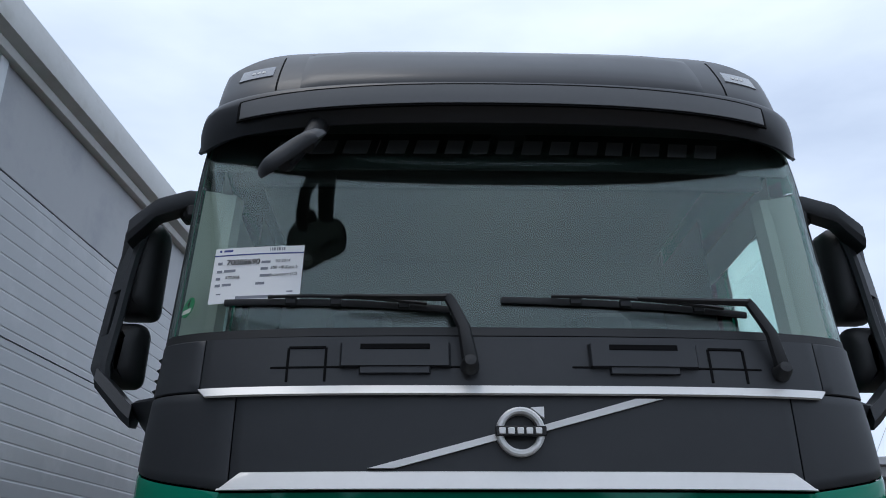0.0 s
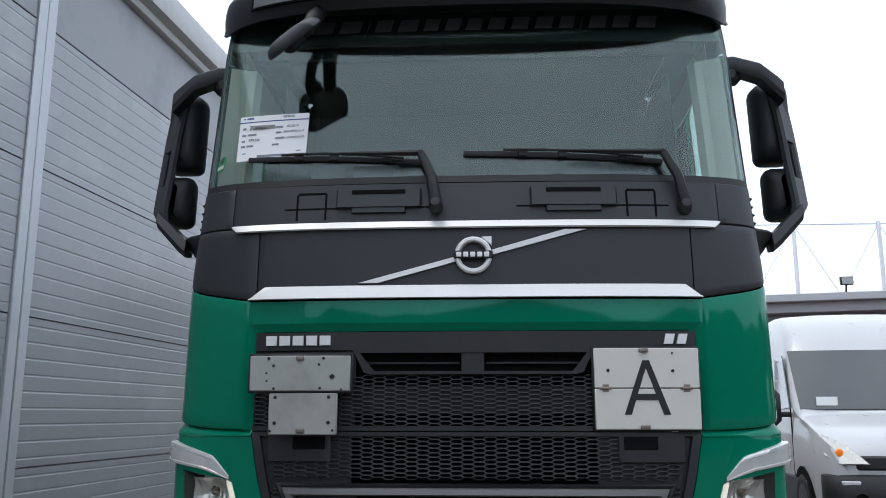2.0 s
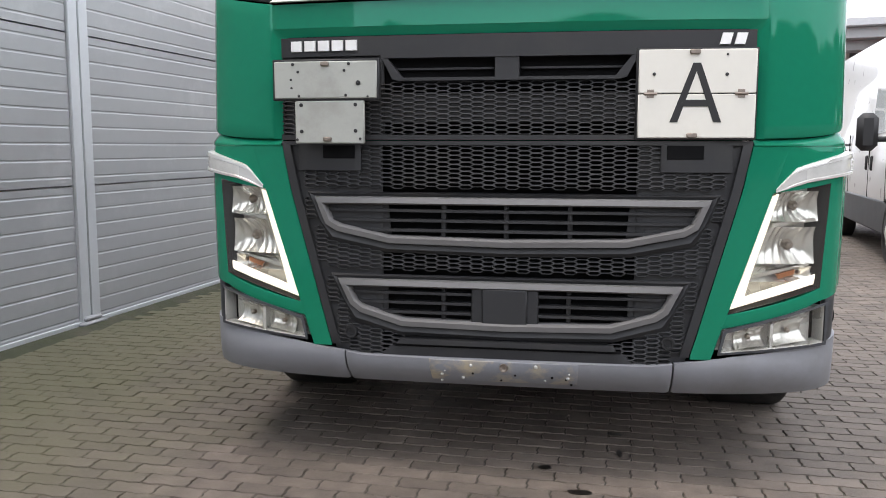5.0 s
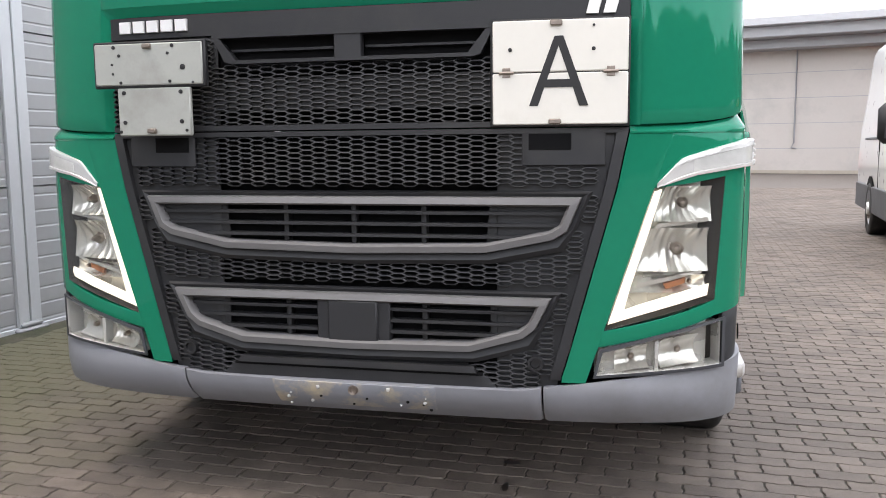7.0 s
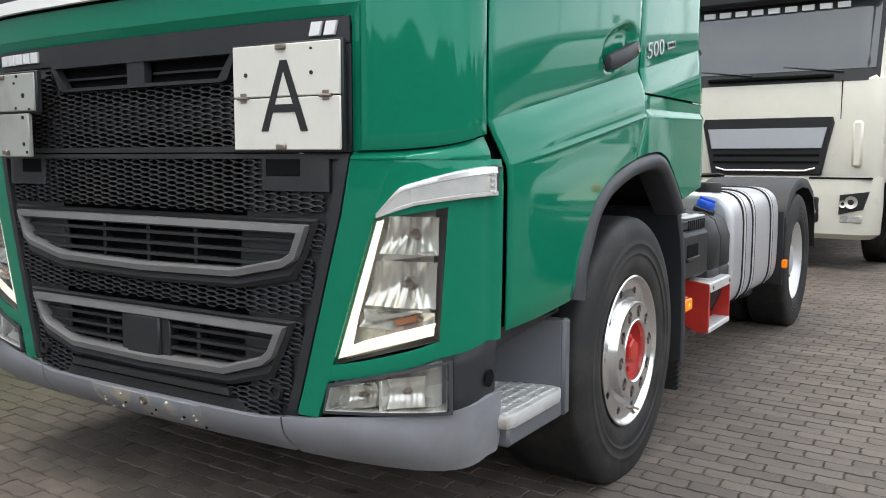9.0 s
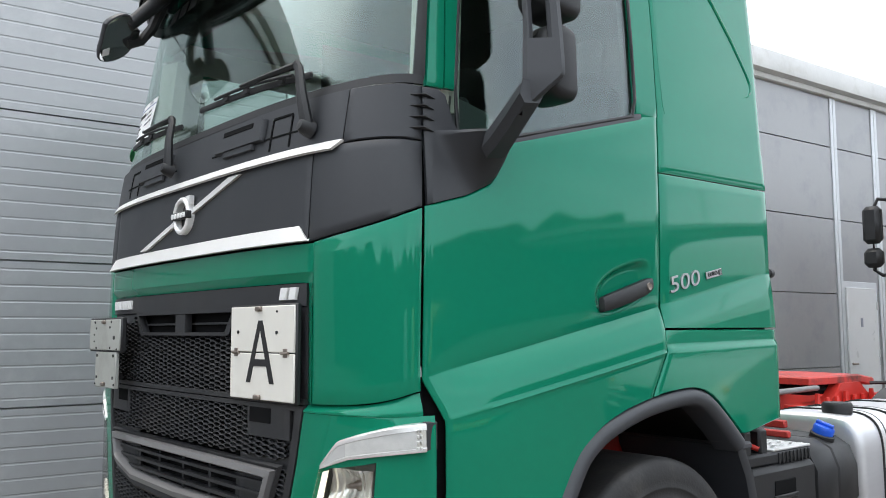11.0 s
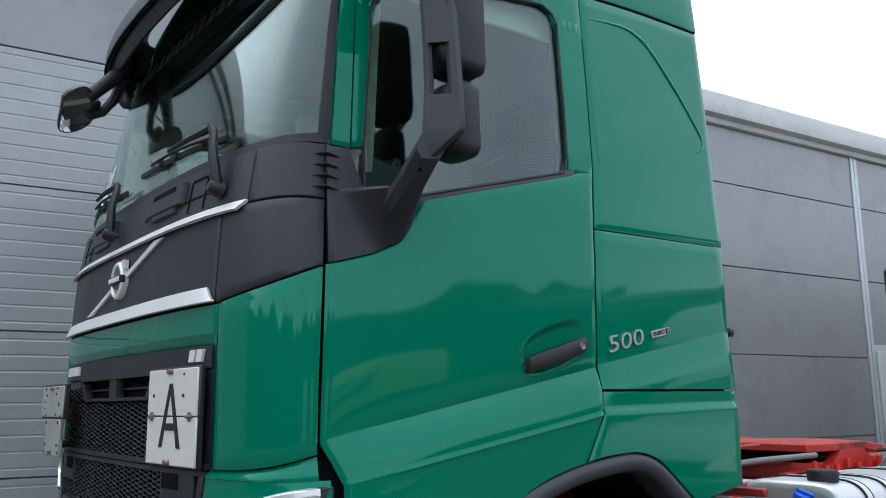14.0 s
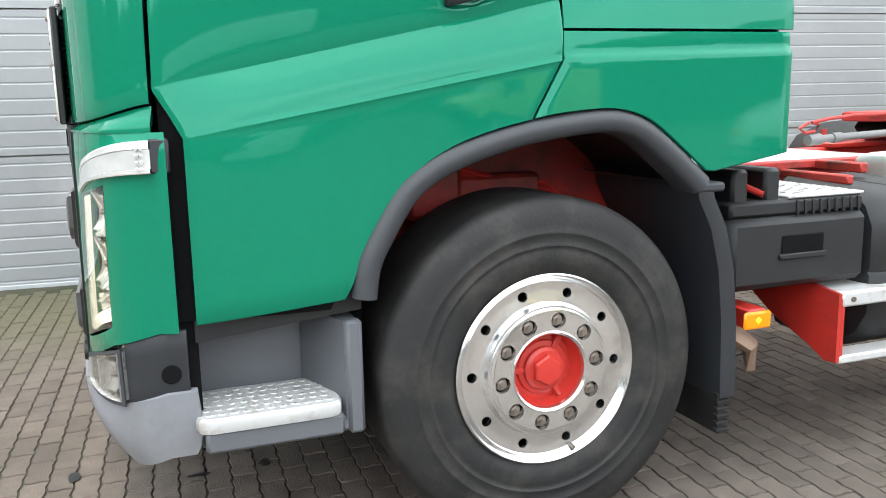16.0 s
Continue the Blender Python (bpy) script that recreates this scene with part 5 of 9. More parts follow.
for s in (-1, 1):
    ua, ub = (lambda z: at_x(lamp_in(z))(z)), (lambda z: at_x(lamp_out(z))(z))
    ul = lambda z: at_x(low_edge(z) + 0.004)(z)
    sur = around(FACE, 3.0, 0.0)
    b = Build()
    b.shell(mirror_rows(patch_rows(sur, ul, ua, 0.488, 1.262, 6, 20), s), 0.04, 0.0004)
    b.shell(mirror_rows(patch_rows(sur, ua, ub, lambda t: 0.603 + 0.098 * t, lambda t: 0.655 + 0.097 * t, 10, 3), s), 0.04, 0.0004)
    b.shell(mirror_rows(patch_rows(sur, ua, ub, lambda t: 1.095 + 0.035 * t, 1.262, 10, 4), s), 0.04, 0.0004)
    rows = []
    for v in steps(16, 0.012):
        row = []
        for t in (0.0, 0.02, 0.15, 0.3, 0.45, 0.6, 0.75, 0.88, 1.0):
            z = 0.702 + 0.04 * t + (1.262 - 0.702 - 0.04 * t) * v
            u0 = ub(z)
            row.append(sur(u0 + (0.985 - u0) * t, z))
        end, zz = row[-1], row[-1].z
        for t in (0.25, 0.5, 0.75, 0.96, 1.0):
            row.append(Vector((end.x + (seam_x(zz) + 0.020 - end.x) * (1 - (1 - t) ** 2), end.y + (0.298 - end.y) * t, zz)))
        rows.append(row)
    b.shell(mirror_rows(rows, s), 0.02, 0.0004)
    # shoulder under the upper frame
    rows = []
    for v, o in ((0.0, 0.0), (0.12, 0.004), (0.35, 0.004), (0.6, -0.004), (0.85, -0.013), (1.0, -0.016)):
        row = []
        for q in range(19):
            t = q / 18
            hi = shoulder(t) - 0.003
            z = 1.258 + (hi - 1.258) * v
            u0 = at_x(0.872)(z)
            row.append(around(FACE, 3.0, o)(u0 + (0.998 - u0) * t, z))
        rows.append(row)
    b.shell(mirror_rows(rows, s), 0.05, 0.0004)
    part("headlight_corner", b, GREEN, truck, "glossy green corner panel round the headlight")
    rows = []
    for v in steps(4, 0.03):
        row = []
        for t in (0.0, 0.03, 0.25, 0.5, 0.75, 1.0):
            z = 0.545 + (0.742 - 0.545) * v - 0.03 * (1 - t) * v
            u0 = at_x(1.165)(z)
            row.append(around(FACE, 3.0, -0.006)(u0 + (0.985 - u0) * t, z))
        end, zz = row[-1], row[-1].z
        for t in (0.25, 0.5, 0.75, 0.97, 1.0):
            row.append(Vector((end.x + (seam_x(zz) - 0.006 - end.x) * min(1, 2 * t), end.y + (0.318 - end.y) * t, zz)))
        rows.append(row)
    part("lower_corner_block", Build().shell(mirror_rows(rows, s), 0.02), DARK, truck, "dark grey block beside the fog light")
    part("block_hole", Build().lathe([(0.0005, 0.0005), (0.020, 0.0008), (0.024, 0.001), (0.026, 0.0)], Matrix.Translation((s * (seam_x(0.62) + 0.0005), 0.272, 0.628)) @ pose(0, 0, 0, 0, s * 90), 20), VOID, truck)
    # lamp unit
    f, fb = on_face(0.0, s), on_face(-0.09, s)
    lamp = part("headlight", Build().shell(mirror_rows(patch_rows(front(FACE, 3.0, -0.085), lambda z: lamp_in(z) - 0.01, lambda z: min(lamp_out(z) + 0.005, seam_x(z) - 0.03), lambda t: 0.65 + 0.1 * t, lambda t: 1.10 + 0.035 * t, 8, 8), s), 0.01), LAMPBODY, truck, "clear headlight with lit white daytime strip")
    wall_b = Build()
    quad = [(0.803, 0.655), (1.132, 0.752), (1.153, 1.128), (0.945, 1.095)]
    edge = []
    for (xa, za), (xb, zb) in zip(quad, quad[1:] + quad[:1]):
        edge += [(xa + (xb - xa) * k / 6, za + (zb - za) * k / 6) for k in range(6)]
    wall_b.grid([[f(x, z) for x, z in edge], [fb(x * 0.99, z) for x, z in edge]], close_v=True)
    part("lamp_well", wall_b, BLACK, lamp)
    # fluted reflectors with a bulb in each
    for z0, z1, bx, bz, r in ((0.992, 1.100, 1.050, 1.048, 0.016), (0.838, 0.972, 1.035, 0.905, 0.020), (0.772, 0.828, 1.080, 0.805, 0.012)):
        rows = []
        for i in range(9):
            v = i / 8
            z = z0 + (z1 - z0) * v
            xa, xb = lamp_in(z) + 0.040, 1.126 + 0.05 * (z - 0.80)
            row = []
            for j in range(57):
                u = j / 56
                x = xa + (xb - xa) * u
                bowl = 0.055 * (1 - (2 * v - 1) ** 2) * (1 - 0.7 * abs(2 * u - 1) ** 2)
                flute = 0.0050 * abs(math.sin(math.pi * 7 * u + 0.9 * v)) + 0.006 * math.sin(9 * u + 5 * v)
                row.append(flip(front(FACE, 3.0, -0.024 - bowl - flute)(min(x, seam_x(z) - 0.03), z), s))
            rows.append(row)
        bowl = part("reflector", Build().grid(rows), REFLECT, lamp, "fluted chrome reflector")
        m = Matrix.Translation(flip(front(FACE, 3.0, -0.048)(bx, bz), s)) @ pose(0, 0, 0, 90)
        part("bulb", Build().lathe([(0.0005, 0.012), (r * 0.4, 0.010), (r * 0.6, 0.0), (r * 0.65, -0.02), (r * 1.2, -0.03), (r * 1.3, -0.04)], m, 18), STEEL, bowl)
    ring = [flip(front(FACE, 3.0, -0.03)(x, z), s) for x, z in ((0.965, 0.985), (1.125, 1.005), (1.13, 0.992), (0.955, 0.970))]
    part("lamp_divider", Build().prism(ring, (0, 0.05, 0)), REFLECT, lamp)
    ring = [flip(front(FACE, 3.0, -0.03)(x, z), s) for x, z in ((0.905, 0.80), (1.11, 0.842), (1.11, 0.832), (0.90, 0.785))]
    part("lamp_divider", Build().prism(ring, (0, 0.05, 0)), REFLECT, lamp)
    part("indicator_bulb", Build().prism([flip(front(FACE, 3.0, -0.045)(x, z), s) for x, z in ((1.00, 0.780), (1.065, 0.799), (1.065, 0.817), (0.99, 0.798))], (0, 0.02, 0), 0.004), ORANGE, lamp, "amber indicator lens")
    # daytime strip: slanted inner leg and foot
    drl = Build()
    ff = on_face(-0.012, s)
    leg = [(lamp_in(z) + 0.006, z) for z in (1.085, 0.95, 0.80, 0.672)] + [(0.91, 0.702), (1.02, 0.735), (1.118, 0.764)]
    inn = [(lamp_in(1.085) + 0.032, 1.090), (lamp_in(0.95) + 0.034, 0.95), (lamp_in(0.80) + 0.036, 0.80), (lamp_in(0.72) + 0.040, 0.718), (0.91, 0.738), (1.02, 0.772), (1.122, 0.802)]
    drl.shell([[ff(x, z) for x, z in leg], [ff((x + a) / 2, (z + c) / 2) + Vector((0, -0.006, 0)) for (x, z), (a, c) in zip(leg, inn)], [ff(x, z) for x, z in inn]], 0.012, 0.002)
    # silvered outer edge of the lamp beside the reflectors
    edge_f = on_face(-0.022, s)
    part("lamp_edge", Build().shell([[edge_f(1.126 + 0.05 * (z - 0.80), z) + Vector((0, 0.008, 0)), edge_f(1.135 + 0.05 * (z - 0.80), z), edge_f(1.140 + 0.05 * (z - 0.80), z)] for z in [0.802 + 0.306 * k / 6 for k in range(7)]], 0.008, 0.003), BLACK, lamp)
    part("daytime_strip", drl, DRL, lamp, "lit white L-shaped daytime strip")
    lens = Build().shell(mirror_rows(patch_rows(front(FACE, 3.0, 0.001), lambda z: lamp_in(z) + 0.002, lambda z: min(lamp_out(z), seam_x(z) - 0.02), lambda t: 0.658 + 0.096 * t, lambda t: 1.094 + 0.034 * t, 10, 10), s), 0.003, 0.0)
    lo = part("lens", lens, LENS, lamp)
    lo.visible_shadow = False
    # side turn light above it, wrapped round the corner
    tb = Build()
    rows = []
    cols = []
    for k in range(29):
        u = 0.482 + (0.998 - 0.482) * k / 28
        x = 1.215 * math.sin(u * math.pi / 2) ** (2 / 3)
        zlo = lerp([(0.935, 1.092), (1.06, 1.132), (1.215, 1.158)], x)
        zhi = lerp([(0.935, 1.096), (1.012, 1.181), (1.022, 1.188), (1.10, 1.212), (1.215, 1.244)], x)
        cols.append((u, zlo, zhi))
    for v, o in ((0.0, -0.006), (0.03, 0.020), (0.06, 0.0215), (0.16, 0.0215), (0.18, 0.016), (0.74, 0.016), (0.76, 0.0215), (0.93, 0.0215), (0.97, 0.019), (1.0, -0.008)):
        rows.append([flip(around(FACE, 3.0, o * (0.3 + 0.9 * k / 28))(u, zlo + (zhi - zlo) * v), s) for k, (u, zlo, zhi) in enumerate(cols)])
    turn = part("turn_light", Build().grid(rows), TURNTRIM, truck, "silver-trimmed clear corner turn light", smooth=24)
    tb = Build().shell([[flip(around(FACE, 3.0, 0.019 * (0.3 + 0.9 * k / 28))(u, zlo + (zhi - zlo) * v), s) for k, (u, zlo, zhi) in enumerate(cols) if 5 < k < 27] for v in (0.185, 0.46, 0.735)], 0.004, 0.001)
    part("turn_lens", tb, material("pale_clear_plastic", (0.60, 0.60, 0.58), 0.10, 0.2, vary=0.12, scale=30, coat=0.6) if s < 0 else bpy.data.materials["pale_clear_plastic"], turn)
    for j in range(4):
        for k in (0, 1):
            ctr = flip(around(FACE, 3.0, 0.022)(0.962 + 0.016 * k, 1.172 + 0.017 * j), s)
            part("turn_diode", Build().box((-0.004, -0.004, -0.005), (0.004, 0.004, 0.005), 0.0015, Matrix.Translation(ctr)), FOGBODY, turn)
    part("turn_end", Build().box((min(s * 1.16, s * 1.240), 0.258, 1.160), (max(s * 1.16, s * 1.240), 0.308, 1.246), 0.005), DARK, truck)
    # fog light
    fog = Build().shell(mirror_rows(patch_rows(front(FACE, 3.0, -0.05), 0.775, 1.150, lambda t: 0.512 + 0.03 * t, lambda t: 0.592 + 0.098 * t, 10, 4), s), 0.01)
    fogl = part("fog_light", fog, FOGBODY, truck, "clear fog light in the bumper corner")
    ringq = [(0.772, 0.506), (1.162, 0.540), (1.162, 0.697), (0.79, 0.598)]
    rr = []
    for inset, out in ((0.0, 0.0), (0.0, 0.008), (0.010, 0.009), (0.014, -0.02)):
        row = []
        for i, (x, z) in enumerate(ringq):
            dx, dz = (inset if i in (0, 3) else -inset), (inset if i in (0, 1) else -inset)
            row.append((x + dx, z + dz))
        fine = []
        for (xa, za), (xb, zb) in zip(row, row[1:] + row[:1]):
            fine += [flip(front(FACE, 3.0, out)(xa + (xb - xa) * k / 8, za + (zb - za) * k / 8), s) for k in range(8)]
        rr.append(fine)
    part("fog_frame", Build().grid(rr[:3], close_v=True), ARCHGREY, fogl)
    well = []
    for inset, out in ((0.010, 0.009), (0.012, -0.02), (0.014, -0.055)):
        fine = []
        row = [(x + (inset if i in (0, 3) else -inset), z + (inset if i in (0, 1) else -inset)) for i, (x, z) in enumerate(ringq)]
        for (xa, za), (xb, zb) in zip(row, row[1:] + row[:1]):
            for k in range(8):
                p = front(FACE, 3.0, 0.0)(xa + (xb - xa) * k / 8, za + (zb - za) * k / 8)
                fine.append(flip(Vector((p.x - 0.3 * (0.009 - out) * (p.x > 1.0), p.y - out, p.z)), s))
        well.append(fine)
    part("fog_well", Build().grid(well, close_v=True), FOGBODY, fogl)
    for x0, x1, z0, z1 in ((0.838, 0.940, 0.532, 0.606), (0.978, 1.095, 0.548, 0.638)):
        rows = []
        for i in range(7):
            v = i / 6
            row = []
            for j2 in range(25):
                u = j2 / 24
                d = -0.008 - 0.034 * (1 - abs(2 * v - 1) ** 2.5) - 0.0016 * abs(math.sin(math.pi * 6 * u)) - 0.006 * (1 - abs(2 * u - 1) ** 2)
                row.append(flip(front(FACE, 3.0, d)(x0 + (x1 - x0) * u, z0 + (z1 - z0) * v + 0.02 * (u - 0.5)), s))
            rows.append(row)
        cell = part("reflector", Build().grid(rows), REFLECT, fogl, "fluted chrome reflector")
        m = Matrix.Translation(flip(front(FACE, 3.0, -0.03)((x0 + x1) / 2, (z0 + z1) / 2), s)) @ pose(0, 0, 0, 90)
        part("bulb", Build().lathe([(0.0005, 0.010), (0.007, 0.008), (0.009, 0.0), (0.010, -0.02), (0.016, -0.026)], m, 14), STEEL, cell)
    part("fog_divider", Build().box((s * 0.962 - 0.006, 0.082, 0.525), (s * 0.962 + 0.006, 0.14, 0.625), 0.002), FOGBODY, fogl)
    lo = part("lens", Build().shell(mirror_rows(patch_rows(front(FACE, 3.0, 0.003), 0.782, 1.152, lambda t: 0.513 + 0.03 * t, lambda t: 0.588 + 0.1 * t, 10, 3), s), 0.003, 0.0), LENS, fogl)
    lo.visible_shadow = False

# ---- plates on the grille ----
SX, SY = -0.002, 0.044
sign = part("warning_sign", Build().box((SX + 0.457, SY - 0.012, 1.281), (SX + 0.872, SY + 0.006, 1.601), 0.004), BLACK, truck, "white folding sign with black letter A")
part("sign_upper_half", Build().box((SX + 0.465, SY - 0.018, 1.444), (SX + 0.866, SY - 0.010, 1.595), 0.003), WHITE, sign)
part("sign_lower_half", Build().box((SX + 0.465, SY - 0.018, 1.288), (SX + 0.866, SY - 0.010, 1.4405), 0.003), WHITE, sign)
letter = Build()
A_OUT = [((0.575, 1.343), (0.602, 1.343), (0.672, 1.548), (0.650, 1.548)), ((0.652, 1.548), (0.676, 1.548), (0.751, 1.343), (0.724, 1.343)), ((0.612, 1.398), (0.716, 1.398), (0.709, 1.421), (0.620, 1.421))]
for i, q in enumerate(A_OUT):
    letter.prism([(SX + x, SY - 0.0195 - 0.0006 * i, z) for x, z in q], (0, 0.002, 0))
part("letter_a", letter, INK, sign, "black letter A", smooth=0)
for x, z, r in ((0.518, 1.510, 0.006), (0.652, 1.503, 0.005), (0.765, 1.508, 0.006), (0.765, 1.576, 0.004), (0.658, 1.415, 0.002)):
    part("rivet", Build().lathe([(0.0004, 0.004), (r, 0.003), (r, -0.002)], Matrix.Translation((SX + x, SY - 0.018, z)) @ pose(0, 0, 0, 90), 10), INK, sign)
for x, z in ((0.655, 1.586), (0.652, 1.297)):
    part("catch", Build().box((SX + x - 0.018, SY - 0.028, z - 0.008), (SX + x + 0.018, SY - 0.014, z + 0.008), 0.003), STEEL, sign)
for x in (0.507, 0.816):
    part("hinge", Build().rod((SX + x - 0.022, SY - 0.021, 1.442), (SX + x + 0.022, SY - 0.021, 1.442), 0.005, seg=8).box((SX + x - 0.012, SY - 0.0205, 1.428), (SX + x + 0.012, SY - 0.017, 1.457), 0.001), STEEL, sign)

# the sign leans back a little towards the corner
sign.matrix_basis = Matrix.Translation((0.66, SY, 0)) @ pose(0, 0, 0, 0, 0, 2.6) @ Matrix.Translation((-0.66, -SY, 0))

PLY = -0.035
PX = 0.030
plate = part("number_plate_holder", Build().box((PX - 0.893, PLY, 1.424), (PX - 0.487, PLY + 0.022, 1.574), 0.004), BLACK, truck, "weathered grey hazard plates without figures")
part("plate_face", Build().box((PX - 0.885, PLY - 0.005, 1.432), (PX - 0.496, PLY + 0.002, 1.566), 0.004), PLATE, plate)
part("lower_plate", Build().box((PX - 0.808, PLY - 0.002, 1.268), (PX - 0.545, PLY + 0.016, 1.424), 0.004), PLATE, plate, "smaller grey plate below")
for x0, x1, y1, z0 in ((-0.72, -0.68, 0.06, 1.30), (-0.72, -0.68, 0.06, 1.50), (-0.58, -0.55, 0.02, 1.46)):
    part("plate_arm", Build().box((PX + x0, PLY + 0.012, z0), (PX + x1, y1, z0 + 0.03), 0.003), BLACK, plate)
for x, z, r in ((-0.812, 1.555, 0.006), (-0.60, 1.556, 0.006), (-0.793, 1.528, 0.005), (-0.617, 1.532, 0.005), (-0.82, 1.50, 0.004), (-0.818, 1.47, 0.004), (-0.565, 1.487, 0.009), (-0.79, 1.441, 0.005), (-0.612, 1.443, 0.005), (-0.53, 1.438, 0.004)):
    part("rivet", Build().lathe([(0.0004, 0.003), (r, 0.002), (r, -0.002)], Matrix.Translation((PX + x, PLY - 0.006, z)) @ pose(0, 0, 0, 90), 10), INK, plate)
for x, z, r in ((-0.783, 1.408, 0.007), (-0.577, 1.409, 0.007), (-0.783, 1.312, 0.007), (-0.577, 1.314, 0.007), (-0.80, 1.282, 0.005), (-0.56, 1.285, 0.005)):
    part("rivet", Build().lathe([(0.0004, 0.003), (r, 0.002), (r, -0.002)], Matrix.Translation((PX + x, PLY - 0.003, z)) @ pose(0, 0, 0, 90), 10), INK, plate)
for x, z in ((-0.69, 1.556), (-0.683, 1.284)):
    part("catch", Build().box((PX + x - 0.015, PLY - 0.016, z - 0.008), (PX + x + 0.015, PLY, z + 0.008), 0.003), STEEL, plate)

# ---- wiper panel details and wipers ----
f = front(FACE, 3.0, 0.0)
for s, x0, x1, q0, q1 in ((-1, -0.555, -0.205, -0.72, -0.60), (1, 0.235, 0.585, 0.625, 0.74)):
    st = part("grab_step", Build().shell(patch_rows(front(FACE, 3.0, 0.020), x0, x1, 2.172, 2.252, 12, 4), 0.03, 0.010), DARK, truck, "dark grab step in the wiper panel")
    m = (x1 - x0) * 0.18
    part("step_slot", Build().shell(patch_rows(front(FACE, 3.0, 0.0225), x0 + m, x1 - m, 2.228, 2.246, 8, 2), 0.006), VOID, st)
    part("step_lip", Build().shell(patch_rows(front(FACE, 3.0, 0.014), x0 + m, x1 - m, 2.150, 2.176, 8, 3), 0.02, 0.008), DARK, st)
    part("panel_line", Build().shell(patch_rows(front(FACE, 3.0, 0.0025), min(x0, q0) - 0.06, max(x1, q1) + 0.06, 2.170, 2.176, 12, 1), 0.004), VOID, truck)
    for x in (q0, q1):
        part("panel_line", Build().shell(patch_rows(front(FACE, 3.0, 0.0030), x - 0.004, x + 0.004, 2.125, 2.240, 2, 4), 0.004), VOID, truck)
    part("panel_line", Build().shell(patch_rows(front(FACE, 3.0, 0.0035), q0, q1, 2.236, 2.244, 4, 1), 0.004), VOID, truck)

for pivot, elbow, tip in (((-0.145, 0.022, 2.185), (-0.205, 0.060, 2.402), (-0.955, 0.115, 2.405)), ((0.857, 0.075, 2.180), (0.785, 0.085, 2.398), (-0.035, 0.078, 2.400))):
    pv, el, tp = Vector(pivot), Vector(elbow), Vector(tip)
    arm = Build().tube([pv + Vector((0, 0, -0.035)), pv, pv.lerp(el, 0.5) + Vector((0.012, -0.012, 0)), pv.lerp(el, 0.92), el + Vector((-0.012, -0.004, 0.006))], [0.017, 0.026, 0.021, 0.018, 0.016], 8, 0.8, (0, 1, 0))
    w = part("wiper", arm, BLACK, truck, "black wiper arm and blade")
    part("wiper_pivot", Build().lathe([(0.0005, 0.03), (0.018, 0.028), (0.026, 0.012), (0.03, -0.02)], Matrix.Translation(pv + Vector((0, 0, -0.012))) @ pose(0, 0, 0, 75), 16), BLACK, w)
    mid = el.lerp(tp, 0.46)
    path = [el, el.lerp(tp, 0.2) + Vector((0, -0.022, -0.004)), mid + Vector((0, -0.018, 0.004))]
    part("wiper_link", Build().tube(path, [0.016, 0.012, 0.008], 6, 0.8), BLACK, w)
    gf = front(GLASS, 2.6, 0.008)
    def glass_at(x, z):
        p = gf(x, z)
        return Vector((p.x, p.y, p.z))
    blade_pts = [glass_at(el.x + (tp.x - el.x) * q, (el.z - 0.028) + 0.040 * q + 0.006 * math.sin(3 * q)) for q in [k / 10 for k in range(11)]]
    part("wiper_blade", Build().tube(blade_pts, 0.0075, 6, 1.7), BLACK, w)
    part("blade_frame", Build().tube([p + Vector((0, -0.016, 0.006 + 0.012 * math.sin(math.pi * k / 10))) for k, p in enumerate(blade_pts)][1:-2], 0.006, 6, 1.0), BLACK, w)
    for k in (2, 5, 7):
        part("blade_clip", Build().box((-0.02, -0.014, -0.010), (0.02, 0.012, 0.016), 0.004, Matrix.Translation(blade_pts[k])), BLACK, w)

# ---- front mirror on the right-hand corner, and main mirrors ----
fm = part("front_mirror_arm", Build().tube([(-0.700, 0.035, 2.940), (-0.694, 0.075, 2.985), (-0.686, 0.13, 3.045), (-0.679, 0.19, 3.110), (-0.674, 0.22, 3.20)], [0.030, 0.032, 0.036, 0.040, 0.044], 10), BLACK, truck, "black bracket with a front mirror")
part("second_arm", Build().tube([(-0.775, 0.06, 2.875), (-0.775, 0.12, 2.905), (-0.755, 0.17, 2.975), (-0.704, 0.20, 3.078)], [0.022, 0.024, 0.026, 0.028], 8), BLACK, fm)
along = Vector((0.804, -0.115, 0.583)).normalized()
ahead = Vector((0.181, -0.887, -0.425))
ahead = (ahead - along * ahead.dot(along)).normalized()
facing = ahead.cross(along)
dish_m = Matrix(((along.x, ahead.x, facing.x, -0.752), (along.y, ahead.y, facing.y, -0.004), (along.z, ahead.z, facing.z, 2.878), (0, 0, 0, 1)))
outline = fine_path([(0.112, 0.084), (0.02, 0.086), (-0.088, 0.083), (-0.118, 0.010), (-0.098, -0.066), (-0.044, -0.097), (0.053, -0.084), (0.128, -0.052), (0.152, -0.004), (0.138, 0.055), (0.112, 0.084)], 4)[:-1]
rows = []
for size, h in ((0.30, 0.040), (0.62, 0.036), (0.86, 0.024), (0.98, 0.006), (1.0, -0.008), (0.97, -0.014), (0.94, -0.010)):
    rows.append([dish_m @ Vector((u * size, v * size, h)) for u, v in outline])
head = part("mirror_head", Build().grid(rows, close_v=True).ngon(rows[0]), DARK, fm, "dark angular down-view mirror head")
part("mirror_glass", Build().prism([dish_m @ Vector((u * 0.95, v * 0.95, -0.010)) for u, v in outline], facing * 0.004), MIRROR, head)
part("mirror_label", Build().prism([dish_m @ Vector(p) for p in ((-0.035, 0.070, -0.0112), (-0.075, 0.068, -0.0112), (-0.072, 0.030, -0.0112), (-0.030, 0.034, -0.0112))], facing * 0.001), PAPER, head)
